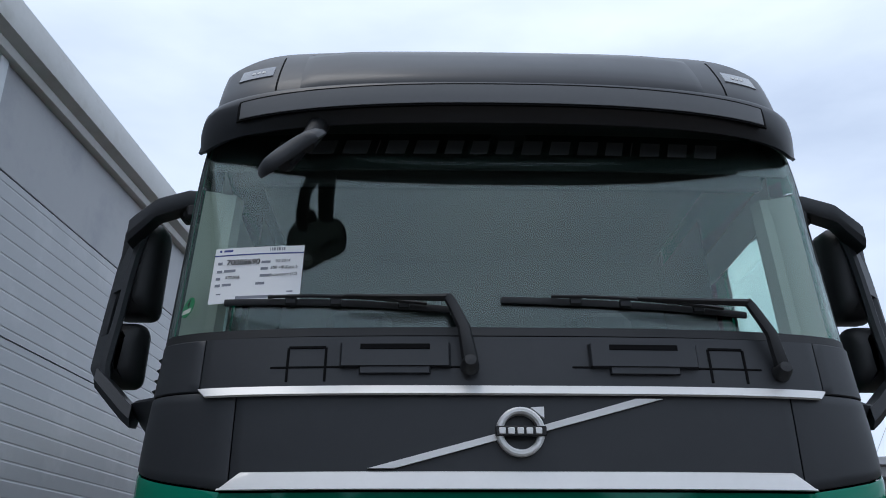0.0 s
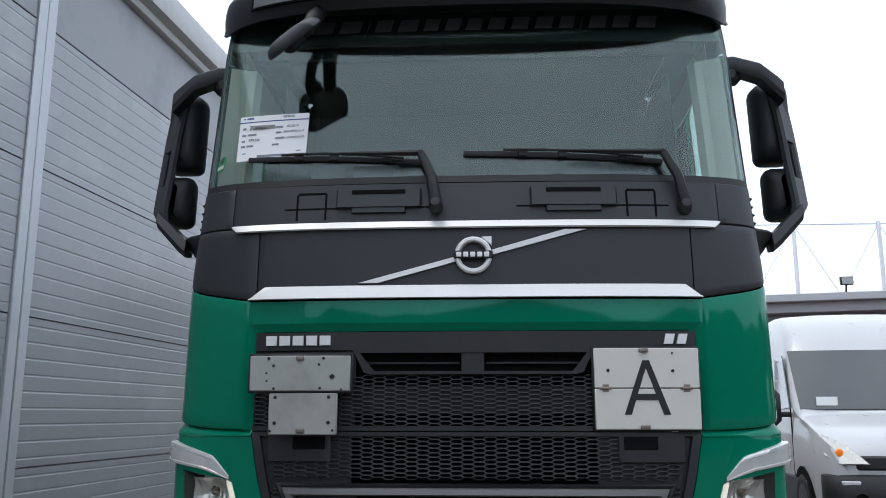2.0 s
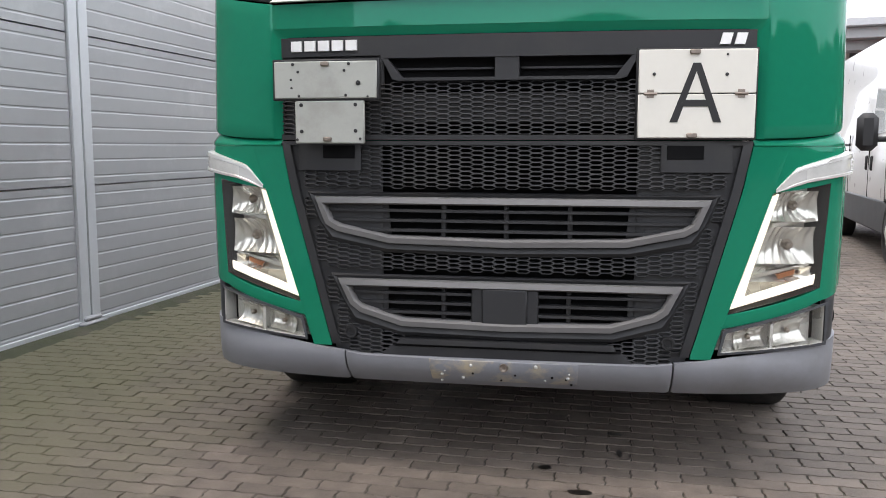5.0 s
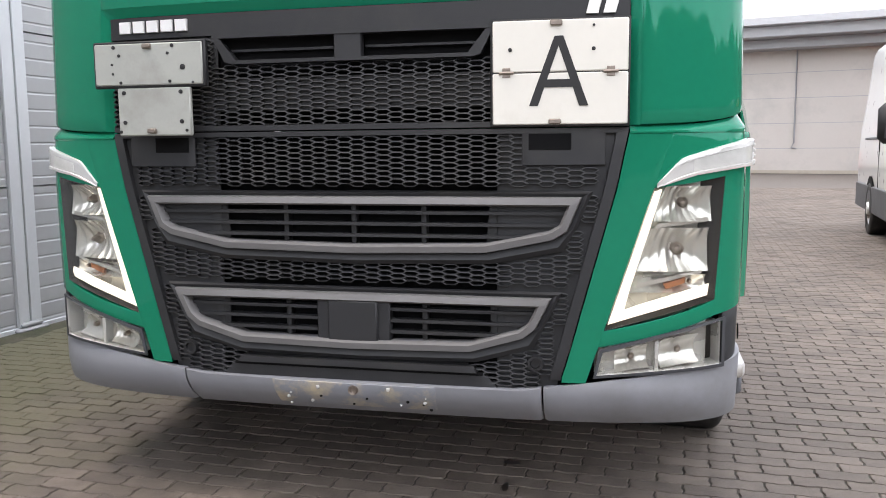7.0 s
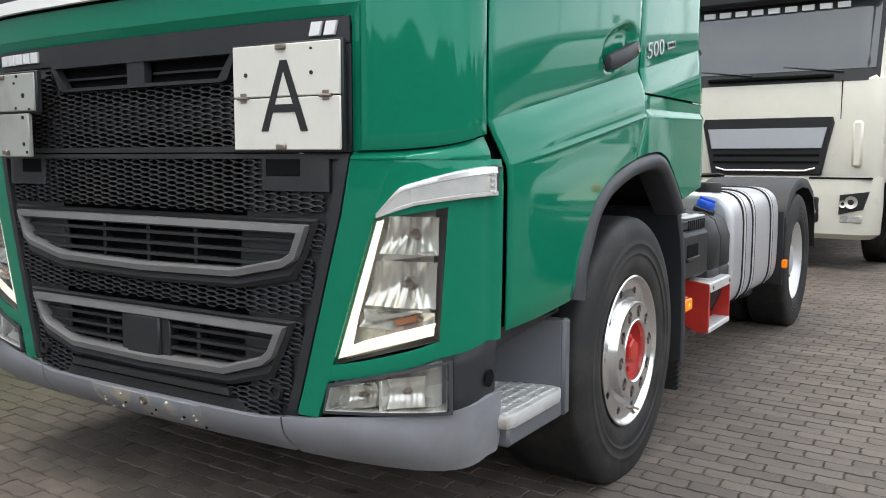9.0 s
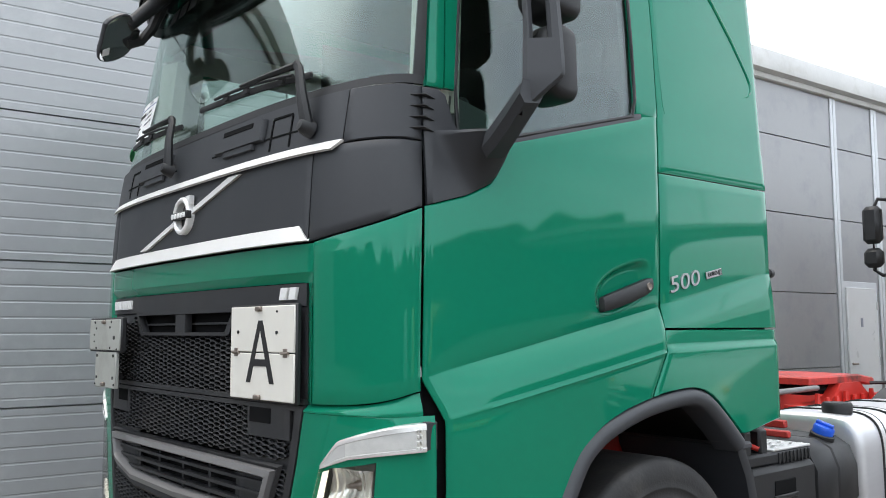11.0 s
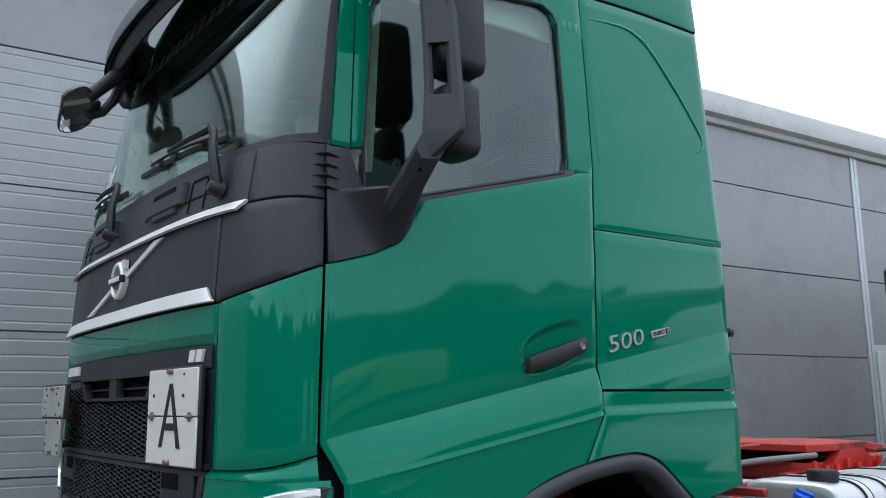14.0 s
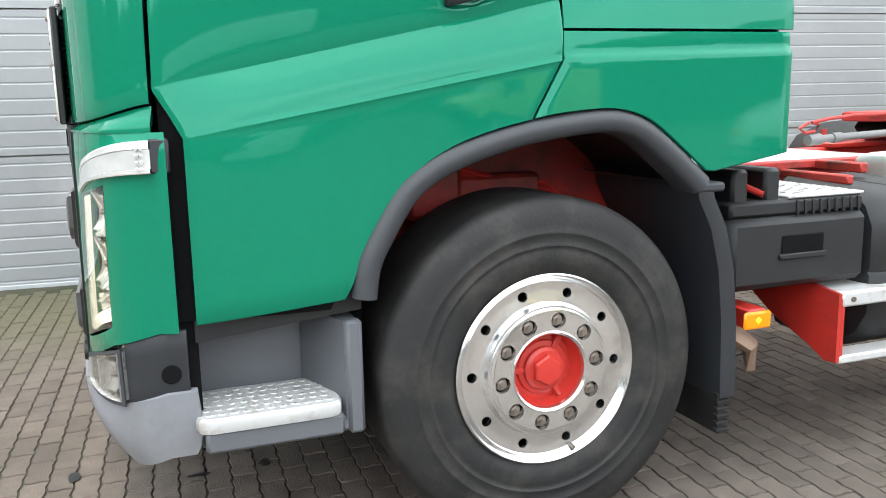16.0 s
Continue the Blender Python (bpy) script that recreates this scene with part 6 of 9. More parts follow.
part("mirror_socket", Build().box((-0.035, -0.125, -0.02), (0.045, -0.070, 0.03), 0.012, dish_m), BLACK, fm)


def side_mirror(s):
    """Carrier: a flat arm above, a broad oblique blade with a slot, a limb down to the foot; two heads behind it."""
    P = lambda x, y, z: (s * x, y - 0.035, z)

    def plate(b, secs):
        """Sections of front edge and rear edge in plan, with a thickness."""
        rows = []
        for (xf, yf), (xr, yr), z, th in secs:
            d = Vector((xr - xf, yr - yf, 0)).normalized()
            n = Vector((d.y, -d.x, 0)) * th / 2
            f, r = Vector((xf, yf, z)), Vector((xr, yr, z))
            c = d * min(0.012, th * 0.4)
            ring = [f - n * 0.5, f + n * 0.4 , f + c + n, r - c + n, r + n * 0.4, r - n * 0.5, r - c - n, f + c - n]
            rows.append([P(*v) for v in ring])
        b.grid(rows, close_v=True).ngon(list(reversed(rows[0]))).ngon(rows[-1])
        return b

    spine = [(2.895, 1.385), (2.85, 1.408), (2.70, 1.442), (2.575, 1.456), (2.40, 1.474), (2.28, 1.484), (2.22, 1.476), (2.16, 1.466)]

    def section(z, a=0.0, c=1.0, th=0.040):
        x = lerp(sorted(spine), z)
        y0 = lerp([(2.15, 0.520), (2.28, 0.520), (2.45, 0.540), (2.6, 0.545), (2.80, 0.550), (2.90, 0.552)], z)
        y1 = lerp([(2.15, 0.580), (2.22, 0.608), (2.30, 0.622), (2.75, 0.630), (2.83, 0.622), (2.87, 0.604), (2.90, 0.580)], z)
        f, r = Vector((x - 0.050, y0)), Vector((x + 0.032, y1))
        p, q = f.lerp(r, a), f.lerp(r, c)
        return ((p.x, p.y), (q.x, q.y), z, th)

    blade = Build()
    plate(blade, [section(z, 0.0, c) for z, c in ((2.160, 0.10), (2.22, 0.52), (2.275, 0.94), (2.29, 1.0), (2.34, 1.0), (2.40, 1.0))])
    plate(blade, [section(z) for z in (2.575, 2.65, 2.72, 2.80, 2.83, 2.855, 2.87)])
    plate(blade, [section(z, 0.0, 0.24) for z in (2.40, 2.46, 2.52, 2.575)])
    plate(blade, [section(z, 0.62, 1.0) for z in (2.40, 2.46, 2.52, 2.575)])
    mir = part("side_mirror", blade, DARK, truck, "dark grey mirror carrier with two mirror heads")
    # upper arm, bent out from the door frame
    arm = Build()
    rows = []
    for x, z, h in ((1.10, 2.920, 0.036), (1.20, 2.926, 0.037), (1.305, 2.892, 0.040), (1.320, 2.885, 0.041), (1.400, 2.805, 0.050), (1.412, 2.790, 0.050)):
        rows.append([P(x, 0.475, z - h), P(x, 0.463, z - h * 0.4), P(x, 0.468, z + h * 0.7), P(x, 0.485, z + h), P(x, 0.545, z + h * 0.8), P(x, 0.565, z + h * 0.3), P(x, 0.565, z - h * 0.6), P(x, 0.55, z - h)])
    arm.grid(rows, close_v=True).ngon(list(reversed(rows[0]))).ngon(rows[-1])
    part("upper_arm", arm, DARK, mir)
    part("mirror_bracket", Build().box((min(s * 1.09, s * 1.205), 0.425, 2.835), (max(s * 1.09, s * 1.205), 0.505, 2.900), 0.015), BLACK, mir)
    part("bracket_knuckle", Build().box((min(s * 1.19, s * 1.235), 0.465, 2.845), (max(s * 1.19, s * 1.235), 0.535, 2.915), 0.015), BLACK, mir)
    # lower limb and foot
    limb = Build()
    rows = []
    for x, y0, y1, z, h in ((1.460, 0.480, 0.585, 2.235, 0.044), (1.400, 0.475, 0.578, 2.176, 0.050), (1.345, 0.465, 0.575, 2.120, 0.050), (1.312, 0.460, 0.575, 2.092, 0.048)):
        rows.append([P(x, y0, z - h * 0.4), P(x, y0 + 0.02, z - h), P(x, y1 - 0.02, z - h * 0.8), P(x, y1, z - h * 0.1), P(x, y1 - 0.01, z + h * 0.7), P(x, y0 + 0.015, z + h * 0.6)])
    limb.grid(rows, close_v=True).ngon(list(reversed(rows[0]))).ngon(rows[-1])
    part("lower_limb", limb, DARK, mir)
    foot = Build()
    rows = []
    ease = lambda v: (lambda c: c * c * (3 - 2 * c))(min(1.0, max(0.0, v)))
    for k in (0.0, 0.04, 0.15, 0.3, 0.45, 0.6, 0.75, 0.88, 0.96, 1.0, 1.02, 1.02):
        row = []
        for q in range(25):
            y = 0.318 + 0.305 * q / 24
            lo, hi = belt_line(y) + 0.003, 2.128 + 0.03 * max(0.0, y - 0.5)
            kk = min(k, 1.0)
            z = lo + (hi - lo) * kk + (0.010 if k > 1 else 0.0)
            lift = 0.118 * kk**0.8 * ease((y - 0.445 + 0.105 * kk) / 0.12) * ease((0.624 - y) / 0.075)
            if k > 1:
                lift *= 0.88 if len(rows) == 10 else 0.0
            row.append((s * (side_x(y, z) + 0.004 + lift), y, z))
        rows.append(row)
    foot.grid(rows)
    part("mirror_foot", foot, DARK, mir)
    for x0, x1, z0, z1, lab in ((1.315, 1.480, 2.495, 2.885, "black main mirror head"), (1.340, 1.498, 2.218, 2.470, "black wide-angle mirror head")):
        rows = []
        deep = 0.0 if z1 > 2.6 else 0.038
        for y, g in ((0.575, 0.05), (0.595, 0.018), (0.63, 0.003), (0.70 - deep, 0.0), (0.732 - deep, 0.004), (0.740 - deep, 0.014)):
            xx0, xx1, zz0, zz1 = x0 + g, x1 - g, z0 + g * 1.3, z1 - g * 1.3
            ring = []
            for cx, cz, a0 in ((xx1 - 0.035, zz0 + 0.035, -90), (xx1 - 0.045, zz1 - 0.045, 0), (xx0 + 0.045, zz1 - 0.045, 90), (xx0 + 0.035, zz0 + 0.035, 180)):
                rr = 0.045 if cz > (z0 + z1) / 2 else 0.035
                for q in range(5):
                    a = radians(a0 + 22.5 * q)
                    px, pz = cx + rr * math.cos(a), cz + rr * math.sin(a)
                    ring.append(P(px + 0.06 * (z1 - pz) * 0.5, y, pz))
            rows.append(ring)
        h = Build().grid(rows, close_v=True).ngon(rows[0])
        head = part("mirror_head", h, BLACK, mir, lab)
        inn = [Vector(p) for p in rows[-1]]
        mid = sum(inn, Vector()) / len(inn)
        part("mirror_glass", Build().prism([mid + (p - mid) * 0.97 + Vector((0, -0.006, 0)) for p in inn], (0, 0.004, 0)), MIRROR, head)


side_mirror(1)
side_mirror(-1)

# ---- card and sticker behind the windscreen ----


def on_glass(x, z, lift=0.0):
    p = front(GLASS, 2.6, 0.004 + lift)(x, z)
    return p


card = thing("price_card", "white printed sale card stuck to the windscreen", "card")
cx0, cx1, cz0, cz1 = -1.018, -0.705, 2.415, 2.632
quad = lambda a, b, c, d, lift: [on_glass(cx0 + (cx1 - cx0) * u, cz0 + (cz1 - cz0) * v, lift) for u, v in ((a, c), (b, c), (b, d), (a, d))]
rows = [[on_glass(cx0 + (cx1 - cx0) * u / 6, cz0 + (cz1 - cz0) * v / 3) for u in range(7)] for v in range(4)]
part("sheet", Build().shell(rows, 0.002, 0.0), PAPER, card)
rows = [[on_glass(cx0 + (cx1 - cx0) * u / 6, cz0 + (cz1 - cz0) * v, 0.0012) for u in range(7)] for v in (0.855, 0.875)]
part("blue_rule", Build().shell(rows, 0.001, 0.0), BLUEINK, card)
part("mark", Build().prism(quad(0.05, 0.075, 0.93, 0.965, 0.0012), (0, 0.001, 0)).prism(quad(0.10, 0.20, 0.93, 0.965, 0.0012), (0, 0.001, 0)), BLUEINK, card)
for k in range(9):
    part("bar", Build().prism(quad(0.62 + 0.019 * k, 0.62 + 0.019 * k + (0.006 + 0.005 * (k % 3)), 0.92, 0.975, 0.0012), (0, 0.001, 0)), GREYINK, card)
ang = math.degrees(math.atan2(on_glass(cx1, 2.5).y - on_glass(cx0, 2.5).y, cx1 - cx0))


def card_text(text, u, v, size, bold=0.0):
    p = on_glass(cx0 + (cx1 - cx0) * u, cz0 + (cz1 - cz0) * v, 0.003)
    lettering("print", text, size, 0.0004, Matrix.Translation(p) @ pose(0, 0, 0, 0, 0, ang) @ pose(0, 0, 0, 78), INK, card, bold=bold)


card_text("70088690", 0.34, 0.72, 0.030, 0.0006)
card_text("02-2014", 0.78, 0.72, 0.016)
card_text("500 HP Euro 6", 0.80, 0.60, 0.016)
card_text("Automatic (12)", 0.80, 0.47, 0.016)
card_text("570.506", 0.24, 0.45, 0.016)
for u0, u1, v in ((0.13, 0.26, 0.575), (0.13, 0.60, 0.325), (0.05, 0.10, 0.72), (0.05, 0.11, 0.57), (0.05, 0.10, 0.44), (0.05, 0.11, 0.32), (0.54, 0.64, 0.71), (0.54, 0.62, 0.59), (0.54, 0.66, 0.465)):
    part("printed_line", Build().prism(quad(u0, u1, v - 0.022, v + 0.022, 0.0012), (0, 0.001, 0)), GREYINK, card)
part("printed_line", Build().prism(quad(0.08, 0.92, 0.155, 0.175, 0.0012), (0, 0.001, 0)), GREYINK, card)
part("printed_line", Build().prism(quad(0.30, 0.70, 0.06, 0.11, 0.0012), (0, 0.001, 0)), GREYINK, card)
disc_c = front(GLASS, 2.6, 0.004)(-1.088, 2.412)
disc_m = Matrix.Translation(disc_c) @ pose(0, 0, 0, 0, 0, -48) @ pose(0, 0, 0, 78)
badge4 = thing("emission_sticker", "green round sticker with number four on the windscreen", "sticker")
part("disc", Build().lathe([(0.0005, 0.001), (0.038, 0.001), (0.038, -0.001), (0.0005, -0.001)], disc_m, 32), STICKER, badge4)
lettering("figure", "4", 0.046, 0.0005, disc_m @ Matrix.Translation((0, 0.012, 0.002)), INK, badge4)
part("blank_label", Build().box((-0.028, -0.024, 0.001), (0.028, -0.008, 0.002), 0.0, disc_m), WHITE, badge4)


# ---- wheels ----
def axle_frame(x, y, z, s):
    """Local z points outwards from the truck's side s."""
    return Matrix.Translation((x, y, z)) @ pose(0, 0, 0, 0, 90 * s, 0)


def flatten_low(b, z0=0.0):
    b.v = [(x, y, max(z, z0 + 0.002)) for x, y, z in b.v]
    return b


def tyre(m, R, w, rim):
    """Tyre cross-section: worn tread, shoulders, bulging sidewall, bead."""
    h = w / 2
    prof = [(rim, -h * 0.82), (rim + 0.02, -h * 0.95), (R * 0.80, -h * 1.02), (R * 0.93, -h * 0.98), (R * 0.975, -h * 0.90)]
    prof += [(R, (-0.80 + 1.55 * k / 6) * h) for k in range(7)]
    prof += [(R * 0.994, h * 0.84), (R * 0.982, h * 0.895), (R * 0.965, h * 0.94), (R * 0.945, h * 0.972), (R * 0.90, h * 1.015), (R * 0.85, h * 1.03), (R * 0.81, h * 1.036), (R * 0.805, h * 1.044), (R * 0.795, h * 1.044), (R * 0.79, h * 1.035), (R * 0.74, h * 1.025), (R * 0.735, h * 1.033), (R * 0.725, h * 1.031), (R * 0.72, h * 1.015), (R * 0.70, h * 1.0), (R * 0.69, h * 1.01), (rim + 0.04, h * 0.975), (rim + 0.012, h * 0.93), (rim, h * 0.84)]
    return flatten_low(Build().lathe(prof, m, 72))


def holed_ring(m, r0, r1, r_hole, hole, n, z_of, seg=14, phase=0.0):
    """A ring plate between two radii with n round holes."""
    b = Build()
    for i in range(n):
        a0 = 2 * math.pi * i / n + phase
        da = math.pi / n
        ca = a0
        hc = (r_hole * math.cos(ca), r_hole * math.sin(ca))
        inner, outer = [], []
        for k in range(seg):
            t = 2 * math.pi * k / seg
            inner.append((hc[0] + hole * math.cos(t + ca), hc[1] + hole * math.sin(t + ca)))
            c, s_ = math.cos(t), math.sin(t)
            q = max(abs(c), abs(s_))
            rr = (r0 + r1) / 2 + (r1 - r0) / 2 * c / q
            aa = ca + da * s_ / q
            outer.append((rr * math.cos(aa), rr * math.sin(aa)))
        rows = [[m @ Vector((x, y, z_of(math.hypot(x, y)))) for x, y in outer], [m @ Vector((x, y, z_of(math.hypot(x, y)))) for x, y in inner],
                [m @ Vector((x, y, z_of(math.hypot(x, y)) - 0.02)) for x, y in inner]]
        b.grid(rows, close_v=True)
    return b


def front_wheel(s):
    base = Matrix.Translation((0, 0, 0))
    R, w = 0.532, 0.37
    m = axle_frame(s * 1.075, 1.36, 0.505, s)
    wh = part("front_wheel", tyre(m, R, w, 0.292), RUBBER, truck, "worn black tyre on a polished rim")
    z_lip = 0.175
    rim = Build().lathe([(0.285, 0.05), (0.288, z_lip - 0.02), (0.299, z_lip - 0.004), (0.3005, z_lip + 0.004), (0.296, z_lip + 0.008), (0.288, z_lip + 0.004), (0.281, z_lip - 0.010), (0.274, z_lip - 0.014)], m, 72)
    face = part("rim", rim, ALU, wh, "polished aluminium rim")
    z_of = lambda r: lerp([(0.200, z_lip - 0.001), (0.212, z_lip - 0.012), (0.25, z_lip - 0.016), (0.274, z_lip - 0.014)], r)
    part("rim_ring", holed_ring(m, 0.212, 0.274, 0.243, 0.0155, 10, z_of, 40, 0.31), ALU, wh)
    part("rim_bead", Build().lathe([(0.212, z_lip - 0.012), (0.207, z_lip + 0.002), (0.203, z_lip + 0.014), (0.198, z_lip + 0.014), (0.196, z_lip + 0.020), (0.190, z_lip + 0.022), (0.186, z_lip + 0.022)], m, 72), ALU, wh)
    zf = z_lip + 0.022
    part("nut_plate", holed_ring(m, 0.128, 0.187, 0.1595, 0.0245, 10, lambda r: zf, 40, math.radians(98)), ALU, wh, "satin nut plate")
    part("plate_rim", Build().lathe([(0.128, zf), (0.124, zf + 0.004), (0.117, zf - 0.002), (0.116, zf - 0.03)], m, 60), ALU, wh)
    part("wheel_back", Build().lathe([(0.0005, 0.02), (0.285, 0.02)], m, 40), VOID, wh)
    for k in range(10):
        a = math.radians(98) + 2 * math.pi * k / 10
        c = m @ Matrix.Translation((0.1595 * math.cos(a), 0.1595 * math.sin(a), zf - 0.022))
        nut = part("wheel_nut", Build().lathe([(0.0005, 0.024), (0.009, 0.024), (0.009, 0.017), (0.0175, 0.015), (0.0175, 0.002), (0.023, 0.000), (0.023, -0.008)], c, 6), STEEL, wh, smooth=0)
    hub = part("hub", Build().lathe([(0.116, zf - 0.02), (0.112, zf - 0.045), (0.100, zf - 0.060), (0.088, zf - 0.058), (0.084, zf - 0.050), (0.062, zf - 0.046)], m, 48), RED, wh, "red painted hub")
    part("hub_cap", Build().lathe([(0.070, zf - 0.056), (0.068, zf - 0.034), (0.058, zf - 0.026), (0.0005, zf - 0.024)], m, 48).lathe([(0.050, zf - 0.026), (0.050, zf - 0.012), (0.044, zf - 0.005), (0.0005, zf - 0.003)], m, 6), RED, hub, smooth=30)
    for k in range(3):
        a = math.radians(30 + 120 * k)
        part("hub_rib", Build().box((0.060, -0.010, zf - 0.060), (0.112, 0.010, zf - 0.040), 0.004, m @ Matrix.Rotation(a, 4, "Z")), RED, hub)
    part("valve", Build().rod(m @ Vector((0.255, 0.085, z_lip - 0.02)), m @ Vector((0.262, 0.088, z_lip + 0.012)), 0.006, seg=8), STEEL, wh)
    return wh


def plain_wheel(parent, x, y, s, R=0.50, w=0.29, rim_mat=ALUDULL, dish=-0.08, name="rear_wheel", label="black tyre on a dished rim", rim=0.29):
    m = axle_frame(x, y, R * 0.975, s)
    wh = part(name, tyre(m, R, w, rim), RUBBER, parent, label)
    h = w / 2
    part("rim", Build().lathe([(rim - 0.01, -h * 0.5), (rim - 0.006, h * 0.8), (rim + 0.008, h * 0.88), (rim - 0.012, h * 0.80), (rim * 0.78, h + dish), (rim * 0.60, h + dish + 0.01), (rim * 0.42, h + dish + 0.015), (rim * 0.38, h + dish + 0.05), (0.0005, h + dish + 0.06)], m, 40), rim_mat, wh)
    for k in range(10):
        a = 2 * math.pi * k / 10
        part("wheel_nut", Build().lathe([(0.0005, 0.028), (0.014, 0.026), (0.016, 0.0)], m @ Matrix.Translation((rim * 0.57 * math.cos(a), rim * 0.57 * math.sin(a), h + dish + 0.008)), 6), STEEL, wh, smooth=0)
    return wh


for s in (-1, 1):
    front_wheel(s)
    # wheel house, mud flap, step box
    liner = Build()
    path = [(0.80, 0.45), (0.80, 0.80), (0.86, 0.97), (0.95, 1.08), (1.10, 1.17), (1.30, 1.225), (1.50, 1.245), (1.62, 1.235), (1.74, 1.18), (1.86, 1.08), (1.93, 0.95)]
    liner.grid([[(s * x, y, z) for y, z in fine_path(path, 4)] for x in (0.62, 1.20)])
    part("wheel_house", liner, BLACK, truck, "black inner wheel house")
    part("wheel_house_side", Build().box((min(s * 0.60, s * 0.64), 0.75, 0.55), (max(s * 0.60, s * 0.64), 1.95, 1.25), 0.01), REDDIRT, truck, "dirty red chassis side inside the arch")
    spring = Build()
    for k in range(3):
        spring.tube([(s * (0.70 + 0.02 * k), 0.80 + 0.06 * k, 1.02), (s * 0.72, 1.2, 1.06 + 0.03 * k), (s * 0.72, 1.62, 1.02 - 0.02 * k), (s * 0.70, 1.75, 0.92)], 0.012, 6)
    part("air_line", spring, RED, truck, "red air hoses above the tyre")
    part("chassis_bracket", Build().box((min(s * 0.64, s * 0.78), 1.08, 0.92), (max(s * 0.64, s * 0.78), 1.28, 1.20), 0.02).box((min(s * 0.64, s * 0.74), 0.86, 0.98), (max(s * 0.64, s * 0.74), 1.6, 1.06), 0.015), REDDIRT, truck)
    flap = Build()
    rows = []
    for y, z in ((1.845, 1.055), (1.90, 1.035), (1.905, 1.00), (1.955, 0.90), (1.99, 0.76), (2.008, 0.58), (2.012, 0.325)):
        rows.append([Vector((s * x, yy, z)) for x, yy in ((0.66, y - 0.03), (1.14, y - 0.02), (1.262, y - 0.015), (1.268, y), (1.262, y + 0.045), (1.15, y + 0.06), (0.66, y + 0.05))])
    flap.grid(rows, close_v=False)
    part("mudguard", flap, DARK, truck, "dark grey rear half of the mudguard")
    part("guard_clip", Build().box((min(s * 1.19, s * 1.272), 1.865, 1.018), (max(s * 1.19, s * 1.272), 1.985, 1.048), 0.008), ARCHGREY, truck)
    rubber_f = Build().box((min(s * 0.68, s * 1.25), 2.0, 0.19), (max(s * 0.68, s * 1.25), 2.03, 0.36), 0.004)
    for k in range(6):
        rubber_f.box((min(s * 1.235, s * 1.258), 1.992, 0.20 + 0.025 * k), (max(s * 1.235, s * 1.258), 2.045, 0.212 + 0.025 * k), 0.002)
    part("mud_flap", rubber_f, RUBBER, truck, "black rubber mud flap")
    # entry step
    X = lambda a, b: (min(s * a, s * b), max(s * a, s * b))
    x0, x1 = X(0.98, 1.235)
    well_mat = material("step_well_grey", (0.115, 0.12, 0.132), 0.5, vary=0.08, scale=4, bump=0.05, bump_scale=250) if s < 0 else bpy.data.materials["step_well_grey"]
    sb = part("entry_step", Build().box((x0, 0.355, 0.40), (x1, 0.775, 0.445), 0.012), well_mat, truck, "grey entry step well under the door")
    part("well_back", Build().box((X(0.96, 0.99)[0], 0.335, 0.42), (X(0.96, 0.99)[1], 0.775, 0.735), 0.006), well_mat, sb)
    part("well_rear", Build().prism([(s * 1.0, 0.655, 0.44), (s * 1.23, 0.735, 0.44), (s * 1.245, 0.775, 0.44), (s * 1.0, 0.775, 0.44)], (0, 0, 0.285)), well_mat, sb)
    part("well_edge", Build().box((X(1.215, 1.246)[0], 0.738, 0.395), (X(1.215, 1.246)[1], 0.786, 0.728), 0.010), well_mat, sb)
    part("well_front", Build().box((X(1.0, 1.19)[0], 0.335, 0.398), (X(1.0, 1.19)[1], 0.362, 0.47), 0.006), well_mat, sb)
    part("well_lip", Build().box((X(1.19, 1.244)[0], 0.345, 0.397), (X(1.19, 1.244)[1], 0.727, 0.462), 0.010), well_mat, sb)
    tr = Build().prism([(s * x, y, 0.458) for x, y in ((1.005, 0.325), (1.20, 0.318), (1.243, 0.330), (1.254, 0.365), (1.254, 0.690), (1.244, 0.715), (1.215, 0.724), (1.005, 0.720))], (0, 0, 0.044), 0.008)
    td = part("step_tread", tr, TREAD, sb, "white metal step tread with raised studs")
    stud = Build().lathe([(0.005, 0.0020), (0.008, 0.0030), (0.012, 0.0022), (0.0155, -0.002)], None, 8).mesh("stud", TREAD)
    for i in range(11):
        for j in range(6):
            ob = new("stud", stud)
            ob.parent = td
            ob.matrix_basis = Matrix.Translation((s * (1.030 + 0.038 * j), 0.352 + 0.033 * i + 0.008 * (j % 2), 0.502))
    part("sill", Build().prism([(s * 1.17, 0.34, 0.70), (s * 1.17, 0.80, 0.745), (s * 1.17, 0.80, 0.80), (s * 1.17, 0.34, 0.765)], (s * 0.025, 0, 0)), BLACK, truck, "black sill under the door")
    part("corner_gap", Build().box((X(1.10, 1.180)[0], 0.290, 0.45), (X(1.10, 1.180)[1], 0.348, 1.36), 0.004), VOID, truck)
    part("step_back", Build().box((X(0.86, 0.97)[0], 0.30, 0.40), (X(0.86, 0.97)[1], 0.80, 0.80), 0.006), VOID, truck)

# ---- badges on the left side ----
bx = side_x(1.55, 1.70) + 0.003
for k, figure in enumerate("500"):
    lettering("badge_figure", figure, 0.088, 0.004, facing_side(bx, 1.560, 1.700, 11.5) @ Matrix.Translation(((k - 1) * 0.0713, 0, 0)), BADGE, truck, 0.12, 1.62, "dull chrome figure of the number 500")
eb = part("emission_badge", Build().box((-0.058, -0.014, -0.002), (0.058, 0.014, 0.003), 0.001, facing_side(bx, 1.770, 1.742, 11.5)), BADGE, truck, "small framed badge reading EURO 6")
lettering("badge_text", "EURO", 0.024, 0.001, facing_side(bx + 0.0045, 1.758, 1.740, 11.5), INK, eb, 0.0, 1.1)
